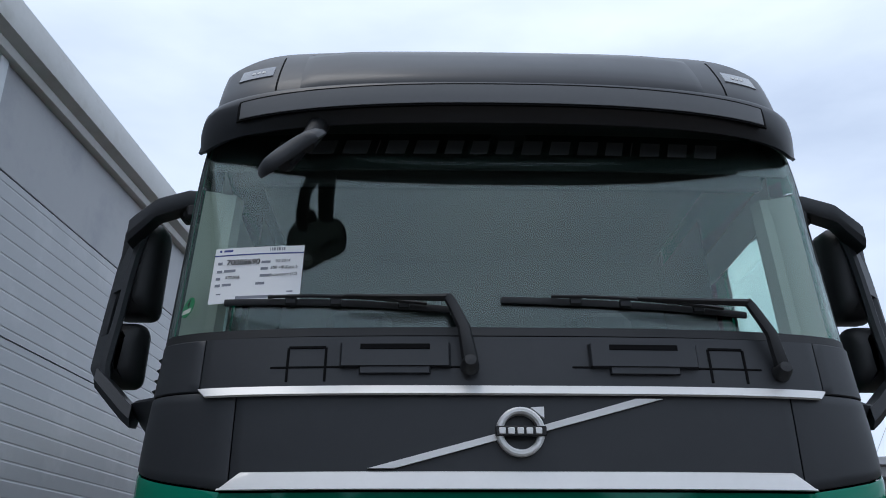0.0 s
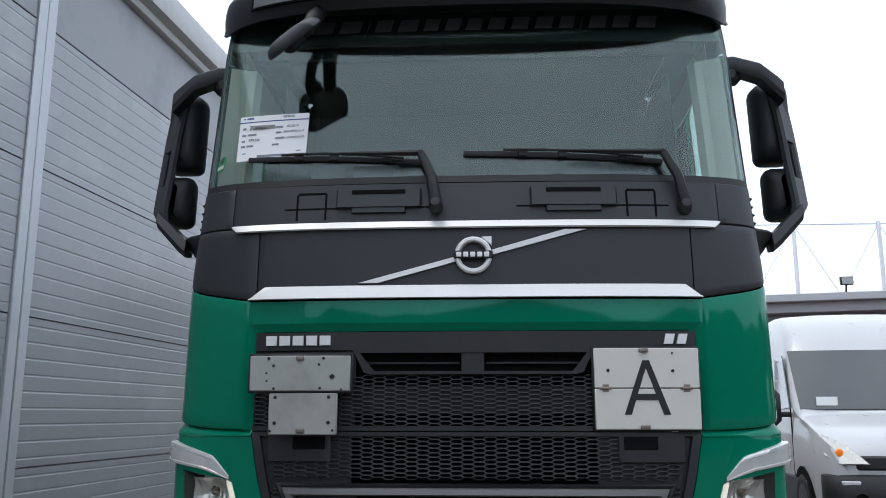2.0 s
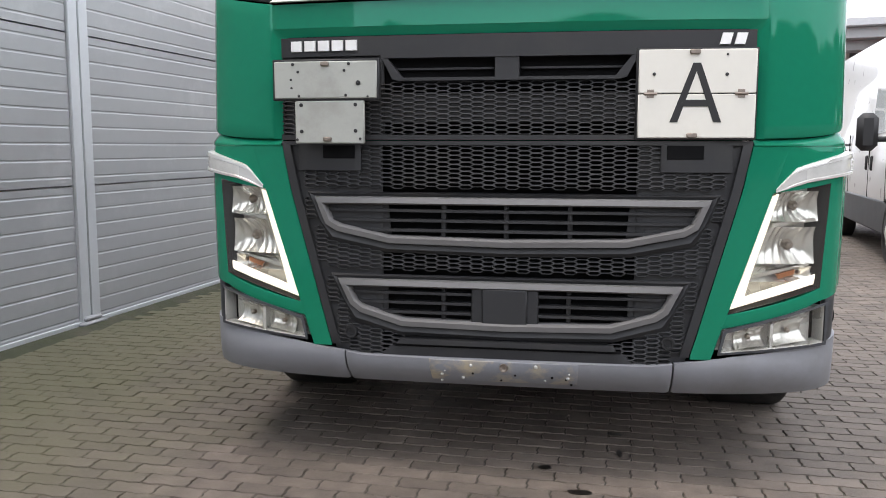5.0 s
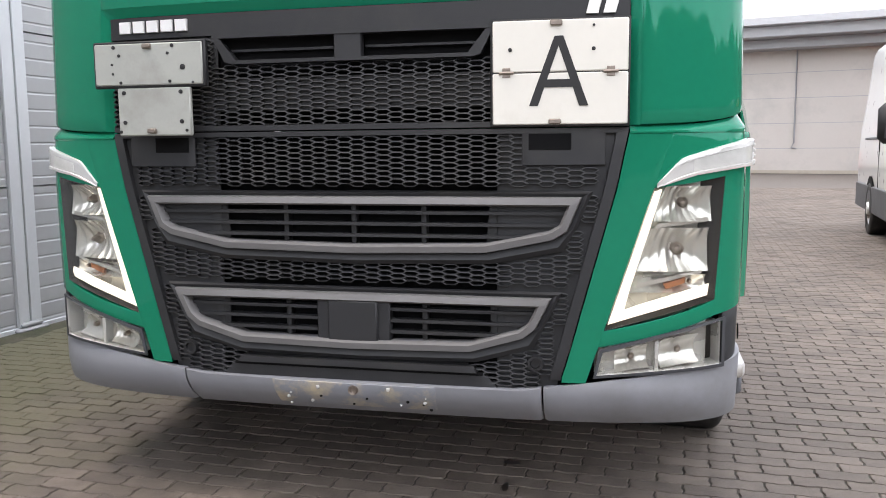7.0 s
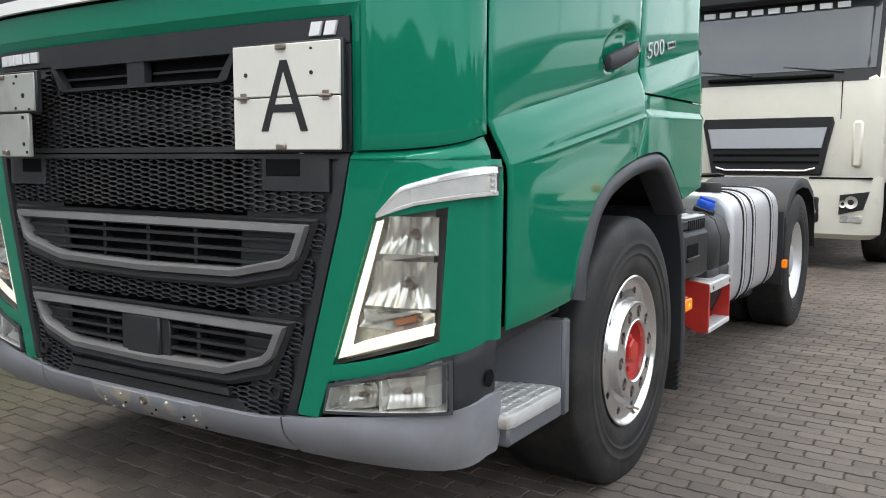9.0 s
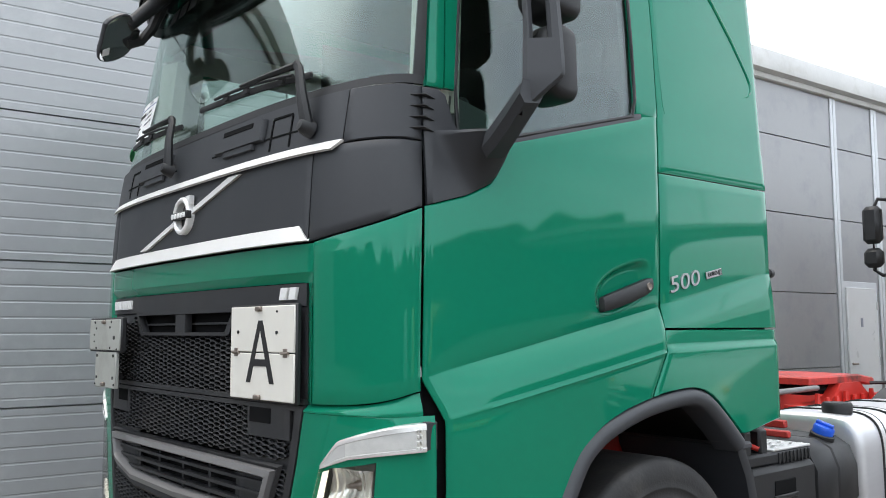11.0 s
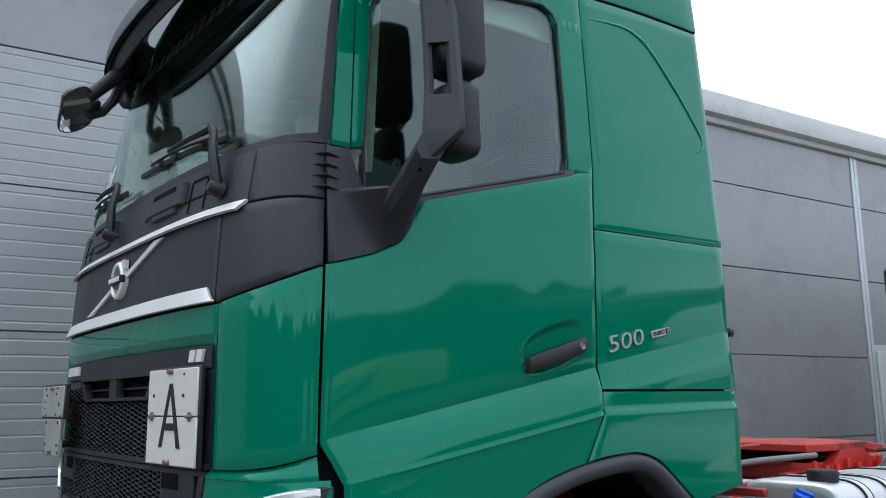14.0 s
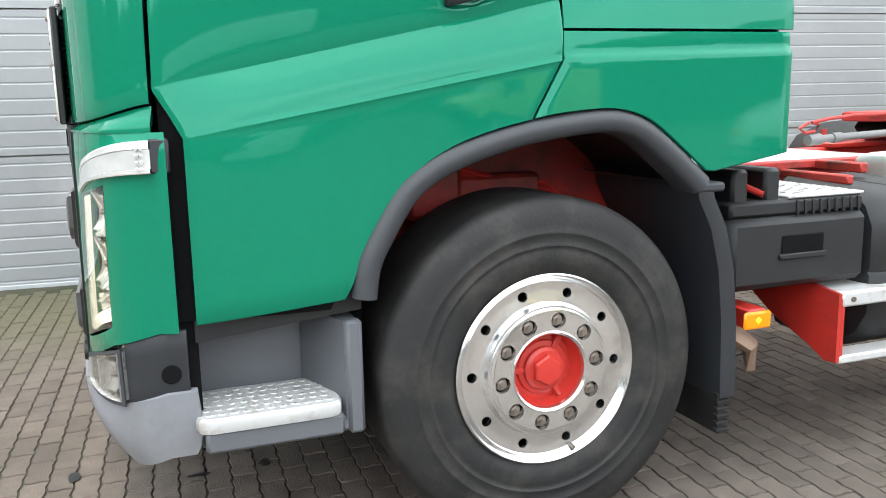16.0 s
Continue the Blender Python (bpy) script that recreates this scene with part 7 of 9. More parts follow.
part("badge_field", Build().box((0.030, -0.011, 0.003), (0.054, 0.011, 0.004), 0.0, facing_side(bx, 1.770, 1.742, 11.5)), INK, eb)
lettering("badge_text", "6", 0.022, 0.001, facing_side(bx + 0.0055, 1.811, 1.7505, 11.5), CHROME, eb)

REDWORN = material("worn_red_paint", (0.46, 0.035, 0.028), 0.5, vary=0.2, scale=8, dirt=(0.07, 0.025, 0.020), dirt_at=(0.52, 0.66), dirt_scale=5)
PIPEGREY = material("dull_pipe_grey", (0.20, 0.20, 0.20), 0.5, 0.4, vary=0.15, scale=12)

# ---- frame, tanks, coupling ----
for s in (-1, 1):
    part("frame_rail", Build().box((s * 0.42 - 0.045, 0.5, 0.72), (s * 0.42 + 0.045, 6.7, 1.0), 0.01), RED, truck, "red chassis rail")
for y in (2.4, 3.4, 4.4, 5.9, 6.6):
    part("cross_member", Build().box((-0.42, y - 0.06, 0.78), (0.42, y + 0.06, 0.95), 0.01), RED, truck)
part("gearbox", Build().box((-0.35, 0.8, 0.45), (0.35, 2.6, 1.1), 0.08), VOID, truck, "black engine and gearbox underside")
part("front_axle", Build().rod((-0.9, 1.36, 0.5), (0.9, 1.36, 0.5), 0.06), BLACK, truck)

bat = Build()
bat.box((0.70, 2.075, 0.655), (1.195, 2.675, 0.905), 0.025)
battery = part("battery_box", bat, BLACK, truck, "black battery box with aluminium tread lid")
part("box_lid", Build().box((0.70, 2.085, 0.905), (1.175, 2.665, 0.962), 0.012), BLACK, battery)
part("grip_slot", Build().box((1.188, 2.285, 0.775), (1.199, 2.47, 0.84), 0.004), VOID, battery)
part("grip_lip", Build().box((1.190, 2.275, 0.757), (1.206, 2.48, 0.777), 0.004), BLACK, battery)
for k in range(9):
    part("rib", Build().box((1.172, 2.36 + 0.034 * k, 0.905), (1.181, 2.372 + 0.034 * k, 0.957), 0.002), BLACK, battery)
lid = part("tread_lid", Build().box((0.72, 2.33, 0.962), (1.17, 2.67, 0.972), 0.003), TREAD, battery, "aluminium tread plate lid")
for i in range(7):
    for j in range(8):
        part("stud", Build().lathe([(0.010, 0.004), (0.014, 0.003), (0.016, 0.0)], Matrix.Translation((0.75 + 0.06 * i + 0.02 * (j % 2), 2.36 + 0.04 * j, 0.972)), 8), TREAD, lid)
for y in (2.10, 2.235):
    part("lid_strap", Build().box((0.85, y, 0.95), (1.16, y + 0.07, 1.07), 0.012), BLACK, battery)
part("red_lever", Build().rod((1.0, 2.16, 1.04), (1.15, 2.24, 0.98), 0.012), RED, battery)

ad = Build()
rows = []
for y, g in ((2.69, 0.06), (2.70, 0.02), (2.73, 0.0), (2.86, 0.0), (2.872, 0.012), (2.884, 0.0), (3.07, 0.0), (3.10, 0.02), (3.11, 0.06)):
    rows.append([(x, y, z) for x, z in ((0.72, 0.36 + g), (1.05, 0.36 + g), (1.16 - g, 0.42 + g), (1.205 - g, 0.52), (1.205 - g, 0.66), (1.196 - g, 0.672), (1.205 - g, 0.684), (1.205 - g, 0.84), (1.17 - g, 0.93 - g), (1.10, 0.972 - g), (0.72, 0.985 - g))])
ad.grid(rows, close_v=True).ngon(rows[0]).ngon(list(reversed(rows[-1])))
adb = part("additive_tank", ad, BLACK, truck, "black plastic additive tank with blue cap")
part("filler_neck", Build().lathe([(0.060, -0.03), (0.060, 0.0), (0.054, 0.006)], Matrix.Translation((1.09, 2.955, 0.985)) @ pose(0, 0, 0, 0, 18), 24), BLACK, adb)
cap = Build().lathe([(0.050, 0.0), (0.052, 0.028), (0.046, 0.040), (0.030, 0.042), (0.0005, 0.042)], Matrix.Translation((1.09, 2.955, 0.99)) @ pose(0, 0, 0, 0, 18), 16)
cap.box((-0.045, -0.012, 0.038), (0.045, 0.012, 0.058), 0.005, Matrix.Translation((1.09, 2.955, 0.99)) @ pose(0, 0, 0, 0, 18))
part("blue_cap", cap, BLUECAP, adb, "blue filler cap")

ft = Build()
rows = []
sec = []
for q in range(40):
    a = 2 * math.pi * q / 40
    c, d = math.cos(a), math.sin(a)
    sec.append((0.90 + 0.31 * math.copysign(abs(c) ** 0.42, c), 0.725 + 0.345 * math.copysign(abs(d) ** 0.42, d)))
for y, k in ((3.135, 0.86), (3.14, 0.94), (3.155, 0.985), (3.18, 1.0), (4.38, 1.0), (4.405, 0.985), (4.42, 0.93)):
    rows.append([(0.90 + (x - 0.90) * k, y, 0.725 + (z - 0.725) * k) for x, z in sec])
ft.grid(rows, close_v=True).ngon(rows[0]).ngon(list(reversed(rows[-1])))
fuel = part("fuel_tank", ft, TANK, truck, "ribbed aluminium fuel tank with straps")
for y in (3.36, 3.60, 4.12):
    part("tank_strap", Build().grid([[(0.90 + (x - 0.90) * k, yy, 0.725 + (z - 0.725) * k) for x, z in sec] for yy, k in ((y, 1.0), (y + 0.003, 1.022), (y + 0.052, 1.022), (y + 0.055, 1.0))], close_v=True), ALUDULL, fuel)
    for yy in (y - 0.006, y + 0.052):
        part("strap_edge", Build().grid([[(0.90 + (x - 0.90) * k, q, 0.725 + (z - 0.725) * k) for x, z in sec] for q, k in ((yy, 1.0), (yy + 0.002, 1.026), (yy + 0.010, 1.026), (yy + 0.012, 1.0))], close_v=True), BLACK, fuel)
part("tank_cap", Build().lathe([(0.075, 0.0), (0.078, 0.045), (0.07, 0.058), (0.0005, 0.06)], Matrix.Translation((1.02, 3.27, 1.065)), 28), BLACK, fuel, "black tank cap")
for y in (3.3, 4.0):
    part("tank_bracket", Build().box((0.5, y, 0.33), (1.1, y + 0.2, 0.40), 0.02), BLACK, fuel)

# side step with red brackets
sstep = part("side_step", Build().prism([(1.25, 2.50, 0.625), (0.97, 2.50, 0.66), (0.93, 2.50, 0.58), (0.98, 2.50, 0.475), (1.20, 2.50, 0.37), (1.25, 2.50, 0.375)], (0.0, 0.014, 0)), RED, truck, "red side step bracket with aluminium treads")
for y in (2.50, 2.905):
    part("step_arm", Build().prism([(1.25, y + 0.015, 0.605), (1.25, y + 0.015, 0.375), (1.19, y + 0.015, 0.37), (0.90, y + 0.015, 0.48), (0.70, y + 0.015, 0.60), (0.70, y + 0.015, 0.70)], (0, 0.014, 0)), RED, sstep)
part("upper_tread", Build().box((0.98, 2.515, 0.575), (1.255, 2.925, 0.630), 0.008), TREAD, sstep, "aluminium tread")
part("lower_tread", Build().box((1.16, 2.515, 0.368), (1.255, 2.925, 0.398), 0.006), TREAD, sstep, "aluminium tread")
for y in (2.56, 2.89):
    part("bolt", Build().lathe([(0.0005, 0.006), (0.010, 0.005), (0.010, 0.0)], Matrix.Translation((1.255, y, 0.602)) @ pose(0, 0, 0, 0, 90), 10), STEEL, sstep)
ml = part("side_marker", Build().box((0.95, 2.125, 0.535), (1.235, 2.20, 0.605), 0.006), RED, truck, "amber side marker light on a red bracket")
part("marker_lens", Build().box((1.236, 2.098, 0.540), (1.252, 2.210, 0.600), 0.008), AMBER, ml)
part("marker_bulb", Build().lathe([(0.0005, 0.004), (0.010, 0.003), (0.014, 0.0)], Matrix.Translation((1.252, 2.154, 0.570)) @ pose(0, 0, 0, 0, 90), 4), material("yellow_lamp_centre", (0.95, 0.62, 0.03), 0.25, emit=(1.0, 0.65, 0.02), emit_strength=0.2), ml, "small yellow lamp centre")
part("heat_shield", Build().tube([(1.02, 2.10, 0.53), (1.06, 2.18, 0.48), (1.10, 2.25, 0.43), (1.11, 2.25, 0.34)], [0.06, 0.085, 0.065, 0.020], 10, 0.5), material("brown_heat_shield", (0.30, 0.20, 0.14), 0.6, 0.3, vary=0.25, scale=10), truck, "dull brown heat shield end")

# deck plates, hoses, fifth wheel
deck = Build().box((-0.45, 2.30, 1.03), (0.62, 3.30, 1.045), 0.004)
part("deck_plate", deck, TREAD, truck, "aluminium tread deck behind the cab")
for x0, y0, z0, x1, y1, z1 in ((0.62, 2.30, 1.005, 0.66, 3.4, 1.04), (-0.5, 2.93, 1.0, 0.9, 2.97, 1.04), (0.45, 2.30, 0.99, 1.02, 2.335, 1.03), (0.45, 2.74, 0.975, 1.02, 2.775, 1.01)):
    part("deck_bar", Build().box((x0, y0, z0), (x1, y1, z1), 0.006), REDWORN, truck, "worn red deck frame bar")
part("grey_pipe", Build().tube([(0.45, 3.10, 1.108), (0.45, 3.6, 1.125), (0.45, 4.2, 1.13)], 0.018, 10).tube([(0.45, 3.08, 1.107), (0.45, 3.15, 1.110)], 0.026, 12).tube([(0.45, 3.22, 1.112), (0.45, 3.27, 1.114)], 0.023, 12), PIPEGREY, truck, "grey pipe with a threaded end")
part("release_loop", Build().tube([(0.45, 3.08, 1.185), (0.45, 3.03, 1.160), (0.45, 3.06, 1.140), (0.45, 3.12, 1.145), (0.45, 3.14, 1.175), (0.45, 3.10, 1.185), (0.45, 3.2, 1.20), (0.45, 3.35, 1.212), (0.45, 3.6, 1.215)], 0.008, 8), REDWORN, truck, "red release handle with a loop")
fw = Build()
rows = []
for z, k in ((1.145, 0.97), (1.15, 1.0), (1.19, 1.0), (1.20, 0.98)):
    rows.append([(x * k, 4.62 + (y - 4.62) * k, z - 0.12 * max(0, y - 4.9)) for x, y in ((-0.42, 4.15), (0.42, 4.15), (0.46, 4.4), (0.46, 4.8), (0.36, 5.25), (0.16, 5.32), (0.06, 4.9), (-0.06, 4.9), (-0.16, 5.32), (-0.36, 5.25), (-0.46, 4.8), (-0.46, 4.4))])
fw.grid(rows, close_v=True).ngon(rows[-1]).ngon(list(reversed(rows[0])))
fifth = part("fifth_wheel", fw, REDWORN, truck, "red fifth wheel coupling plate")
for s in (-1, 1):
    part("pedestal", Build().prism([(s * 0.40, 4.30, 1.02), (s * 0.40, 4.95, 1.02), (s * 0.40, 4.75, 1.15), (s * 0.40, 4.48, 1.15)], (s * 0.08, 0, 0)), RED, fifth)
    part("mount_plate", Build().box((s * 0.44 - 0.12, 4.0, 1.0), (s * 0.44 + 0.12, 5.3, 1.025), 0.004), RED, fifth)
    for k in range(9):
        part("mount_bolt", Build().rod((s * 0.50, 4.1 + 0.13 * k, 1.02), (s * 0.50, 4.1 + 0.13 * k, 1.07 if k % 3 else 1.10), 0.02, 0.016, 6), RED, fifth)
part("plate_underside", Build().box((-0.40, 4.20, 1.075), (0.40, 4.85, 1.145), 0.03), VOID, fifth)
part("handle_bar", Build().tube([(0.44, 5.0, 1.13), (0.62, 5.05, 1.14), (0.66, 5.06, 1.13)], 0.014, 6), BLACK, fifth)

# rear wheels and guards
for s in (-1, 1):
    plain_wheel(truck, s * 1.09, 5.05, s, 0.505, 0.29, ALUDULL, -0.10)
    plain_wheel(truck, s * 0.76, 5.05, s, 0.505, 0.29, ALUDULL, -0.10, name="inner_rear_wheel")
    g = Build()
    path = [(4.44, 0.55), (4.45, 0.86), (4.58, 1.02), (4.80, 1.10), (5.05, 1.12), (5.30, 1.10), (5.52, 1.02), (5.65, 0.86), (5.66, 0.55)]
    g.grid([[(s * x, y, z + dz) for y, z in path] for x, dz in ((0.60, -0.02), (0.60, 0.0), (1.24, 0.0), (1.25, -0.02), (1.25, -0.07))])
    part("rear_mudguard", g, BLACK, truck, "black rear mudguard")
    part("guard_panel", Build().box((min(s * 0.62, s * 1.24), 4.425, 0.38), (max(s * 0.62, s * 1.24), 4.445, 0.90), 0.004), BLACK, truck)
part("side_lamp", Build().box((1.235, 4.42, 0.50), (1.27, 4.46, 0.56), 0.006), AMBER, truck, "amber lamp at the rear guard")
part("rear_axle", Build().rod((-1.0, 5.05, 0.5), (1.0, 5.05, 0.5), 0.1), BLACK, truck)


# ---- other vehicles in the yard ----
def ring_at(z, x, y0, y1, r=0.12):
    """A rounded plan outline, front at y0."""
    pts = []
    for cx, cy, a0 in ((x - r, y0 + r, -90), (x - r, y1 - r * 0.4, 0), (-x + r, y1 - r * 0.4, 90), (-x + r, y0 + r, 180)):
        rr = r if cy < (y0 + y1) / 2 else r * 0.4
        for k in range(5):
            a = radians(a0 + 90 * k / 4)
            pts.append((cx + rr * math.cos(a), cy + rr * math.sin(a), z))
    return pts


def cab_truck(label, paint, grille_mat, at, tall=3.75, group=""):
    """A cab-over truck tractor seen from its front: shell, windscreen, visor, grille, bumper, lamps, mirrors, wheels."""
    t = thing("truck", label, "truck", group)
    k = tall / 3.75
    body = Build()
    levels = [(0.95, 1.20, 0.05), (1.30, 1.23, 0.0), (1.80, 1.235, 0.0), (2.05, 1.23, 0.02)]
    rows = [ring_at(z * k, x, y, 2.25) for z, x, y in levels]
    body.grid(rows, close_v=True)
    up = [(2.05, 1.23, 0.02), (2.12, 1.22, 0.06), (2.95, 1.18, 0.30), (3.10, 1.17, 0.24), (3.30, 1.15, 0.40), (3.55, 1.08, 0.70), (3.72, 0.92, 1.05), (3.75, 0.6, 1.3)]
    rows = [ring_at(z * k, x, y, 2.25, 0.16) for z, x, y in up]
    body.grid(rows, close_v=True).ngon(rows[-1])
    part("cab", body, paint, t)
    def screen(z0, z1, wide, out, n=6):
        # a patch that wraps round the front corners of the upper cab
        rows = []
        for q in range(n):
            z = z0 + (z1 - z0) * q / (n - 1)
            half = 1.22 - 0.04 * max(0.0, z - 2.12) / 0.83
            y = 0.02 + max(0.0, z - 2.05) * 0.289
            row = []
            for i in range(21):
                x = wide * (-1 + 2 * i / 20)
                d = min(0.158, max(0.0, abs(x) - (half - 0.16)))
                row.append((x, y - out + 0.16 - math.sqrt(0.16**2 - d * d), z * k))
            rows.append(row)
        return rows
    dark_glass = material("dark_vehicle_glass", (0.055, 0.062, 0.064), 0.06, vary=0.1, scale=2, coat=1.0) if "dark_vehicle_glass" not in bpy.data.materials else bpy.data.materials["dark_vehicle_glass"]
    part("screen_frame", Build().shell(screen(2.04, 3.0, 1.165, 0.012), 0.02, 0.006, (0, 3.0)), BLACK, t, "black screen surround")
    part("windscreen", Build().shell(screen(2.17, 2.93, 1.12, 0.020), 0.02, 0.006, (0, 3.0)), dark_glass, t, "dark windscreen")
    part("cowl_slot", Build().box((-0.70, -0.03, 2.085 * k), (0.70, 0.04, 2.12 * k), 0.01), VOID, t)
    part("sun_visor", Build().box((-1.17, 0.06, 2.94 * k), (1.17, 0.36, 3.10 * k), 0.04), BLACK, t, "black sun visor")
    for i in range(9):
        part("print_block", Build().box((-0.85 + 0.19 * i, 0.20, 2.84 * k), (-0.72 + 0.19 * i, 0.262, 2.90 * k), 0.002), PAPER, t)
    # grille narrowing downwards, with a broad pale bar
    g = part("grille", Build().prism([(-0.72, -0.035, 1.73), (0.72, -0.035, 1.73), (0.74, -0.035, 1.66), (0.62, -0.035, 1.08), (-0.62, -0.035, 1.08), (-0.74, -0.035, 1.66)], (0, 0.08, 0), 0.015), BLACK, t, "black front grille")
    part("grille_bar", Build().prism([(-0.67, -0.065, 1.61), (0.67, -0.065, 1.61), (0.62, -0.065, 1.38), (-0.62, -0.065, 1.38)], (0, 0.04, 0), 0.012), grille_mat, g, "broad pale bar")
    for z in (1.30, 1.22):
        part("grille_slot", Build().box((-0.60, -0.042, z - 0.014), (0.60, -0.02, z + 0.014)), VOID, g)
    part("grille_strip", Build().tube([(-0.56, -0.045, 1.155), (-0.45, -0.05, 1.125), (0.45, -0.05, 1.125), (0.56, -0.045, 1.155)], 0.012, 6), CHROME, g)
    for s in (-1, 1):
        part("air_deflector", Build().box((s * 0.985 - 0.055, -0.028, 1.17), (s * 0.985 + 0.055, 0.08, 1.68), 0.026), paint, t)
        part("face_seam", Build().box((s * 0.80 - 0.004, -0.003, 1.70), (s * 0.80 + 0.004, 0.02, 2.05 * k)), VOID, t)
        part("lower_gap", Build().box((min(s * 0.5, s * 1.15), -0.03, 1.035), (max(s * 0.5, s * 1.15), 0.04, 1.055)), VOID, t)
        lamp = part("headlight", Build().prism([(s * 0.83, -0.06, 0.64), (s * 1.08, -0.045, 0.70), (s * 1.13, -0.03, 0.90), (s * 0.84, -0.06, 0.86)], (0, 0.05, 0), 0.01), BLACK, t, "clear headlight in a black housing")
        part("reflector", Build().lathe([(0.01, -0.02), (0.05, -0.005), (0.07, 0.008)], Matrix.Translation((s * 0.96, -0.064, 0.78)) @ pose(0, 0, 0, 90), 18), LAMPBODY, lamp)
        part("reflector", Build().lathe([(0.01, -0.012), (0.03, -0.004), (0.042, 0.006)], Matrix.Translation((s * 0.875, -0.066, 0.76)) @ pose(0, 0, 0, 90), 18), LAMPBODY, lamp)
        part("fog_light", Build().box((s * 0.95 - 0.12, -0.03, 0.52 * k), (s * 0.95 + 0.12, 0.05, 0.62 * k), 0.02), LAMPBODY, t)
        part("roof_light", Build().box((s * 0.98 - 0.08, 0.40, 3.30 * k), (s * 0.98 + 0.08, 0.62, 3.48 * k), 0.04), LAMPBODY, t)
        mir = part("side_mirror", Build().box((s * 1.42 - 0.11, 0.18, 2.42 * k), (s * 1.42 + 0.11, 0.32, 2.85 * k), 0.05), BLACK, t, "black mirror head")
        part("wide_mirror", Build().box((s * 1.42 - 0.11, 0.18, 2.15 * k), (s * 1.42 + 0.11, 0.32, 2.37 * k), 0.05), BLACK, mir)
        part("mirror_arm", Build().tube([(s * 1.2, 0.35, 2.9 * k), (s * 1.36, 0.28, 2.93 * k), (s * 1.42, 0.25, 2.8 * k), (s * 1.42, 0.25, 2.12 * k), (s * 1.34, 0.28, 2.06 * k), (s * 1.2, 0.35, 2.06 * k)], 0.022, 8), BLACK, mir)
        sw = part("side_window", Build().prism([(s * 1.222, 0.42, 2.1 * k), (s * 1.222, 1.35, 2.1 * k), (s * 1.19, 1.35, 2.85 * k), (s * 1.19, 0.62, 2.85 * k)], (s * 0.012, 0, 0)), bpy.data.materials["dark_vehicle_glass"], t)
        part("door_line", Build().box((s * 1.238 - 0.004, 1.42, 0.98 * k), (s * 1.238 + 0.004, 1.432, 2.05 * k)), VOID, t)
        part("side_skirt", Build().box((s * 1.20 - 0.03, 2.4, 0.38 * k), (s * 1.20 + 0.03, 4.2, 1.0 * k), 0.02), paint, t, "side skirt")
        part("wheel_arch", Build().tube([(s * 1.22, 1.37 + 0.58 * math.cos(radians(a)), 0.5 + 0.56 * math.sin(radians(a))) for a in range(0, 181, 20)], 0.05, 6), BLACK, t)
        plain_wheel(t, s * 1.06, 1.37, s, 0.51, 0.32, ALUDULL, -0.02, name="front_wheel")
        plain_wheel(t, s * 1.05, 5.0, s, 0.505, 0.30, ALUDULL, -0.10)
        part("rear_mudguard", Build().tube([(s * 1.0, 5.0 + 0.60 * math.cos(radians(a)), 0.5 + 0.58 * math.sin(radians(a))) for a in range(0, 181, 20)], 0.26, 8, 0.12, (1, 0, 0)), BLACK, t)
    part("bumper", Build().grid([ring_at(z * k, x, y, 0.9, 0.25) for z, x, y in ((0.34, 1.14, 0.08), (0.40, 1.22, 0.0), (0.70, 1.24, -0.04), (1.02, 1.235, -0.02))], close_v=True), paint, t, "painted bumper")
    part("bumper_slot", Build().box((-0.62, -0.055, 0.52 * k), (0.62, 0.0, 0.80 * k), 0.02), BLACK, t)
    part("bumper_step", Build().box((-0.60, -0.06, 0.62 * k), (0.60, -0.03, 0.66 * k), 0.01), grille_mat, t)
    part("lower_cab", Build().box((-1.15, 0.2, 0.55), (1.15, 0.85, 1.0 * k), 0.03), BLACK, t)
    part("chassis", Build().box((-0.45, 0.8, 0.6), (0.45, 6.2, 0.95), 0.03), VOID, t)
    for s in (-1, 1):
        part("wiper", Build().tube([(s * 0.5 + 0.3, 0.03, 2.14 * k), (s * 0.5 - 0.35, 0.06, 2.22 * k)], 0.012, 6), BLACK, t)
    t.matrix_basis = at
    return t


cream = cab_truck("cream white truck tractor with black grille parked behind", CREAM, DAFGREY, pose(0.22, 8.65, 0, 0, 0, -3.6), 3.9, "parked trucks")
second = copy_thing(cream, pose(-0.20, 17.5, 0, 0, 0, -3.6))
tagged(second, "cream white truck tractor parked further back")
cab_truck("red truck tractor parked before the grey building", REDTRUCK, BLACK, pose(13.25, 28.3, 0, 0, 0, -8), 3.75, "parked trucks")


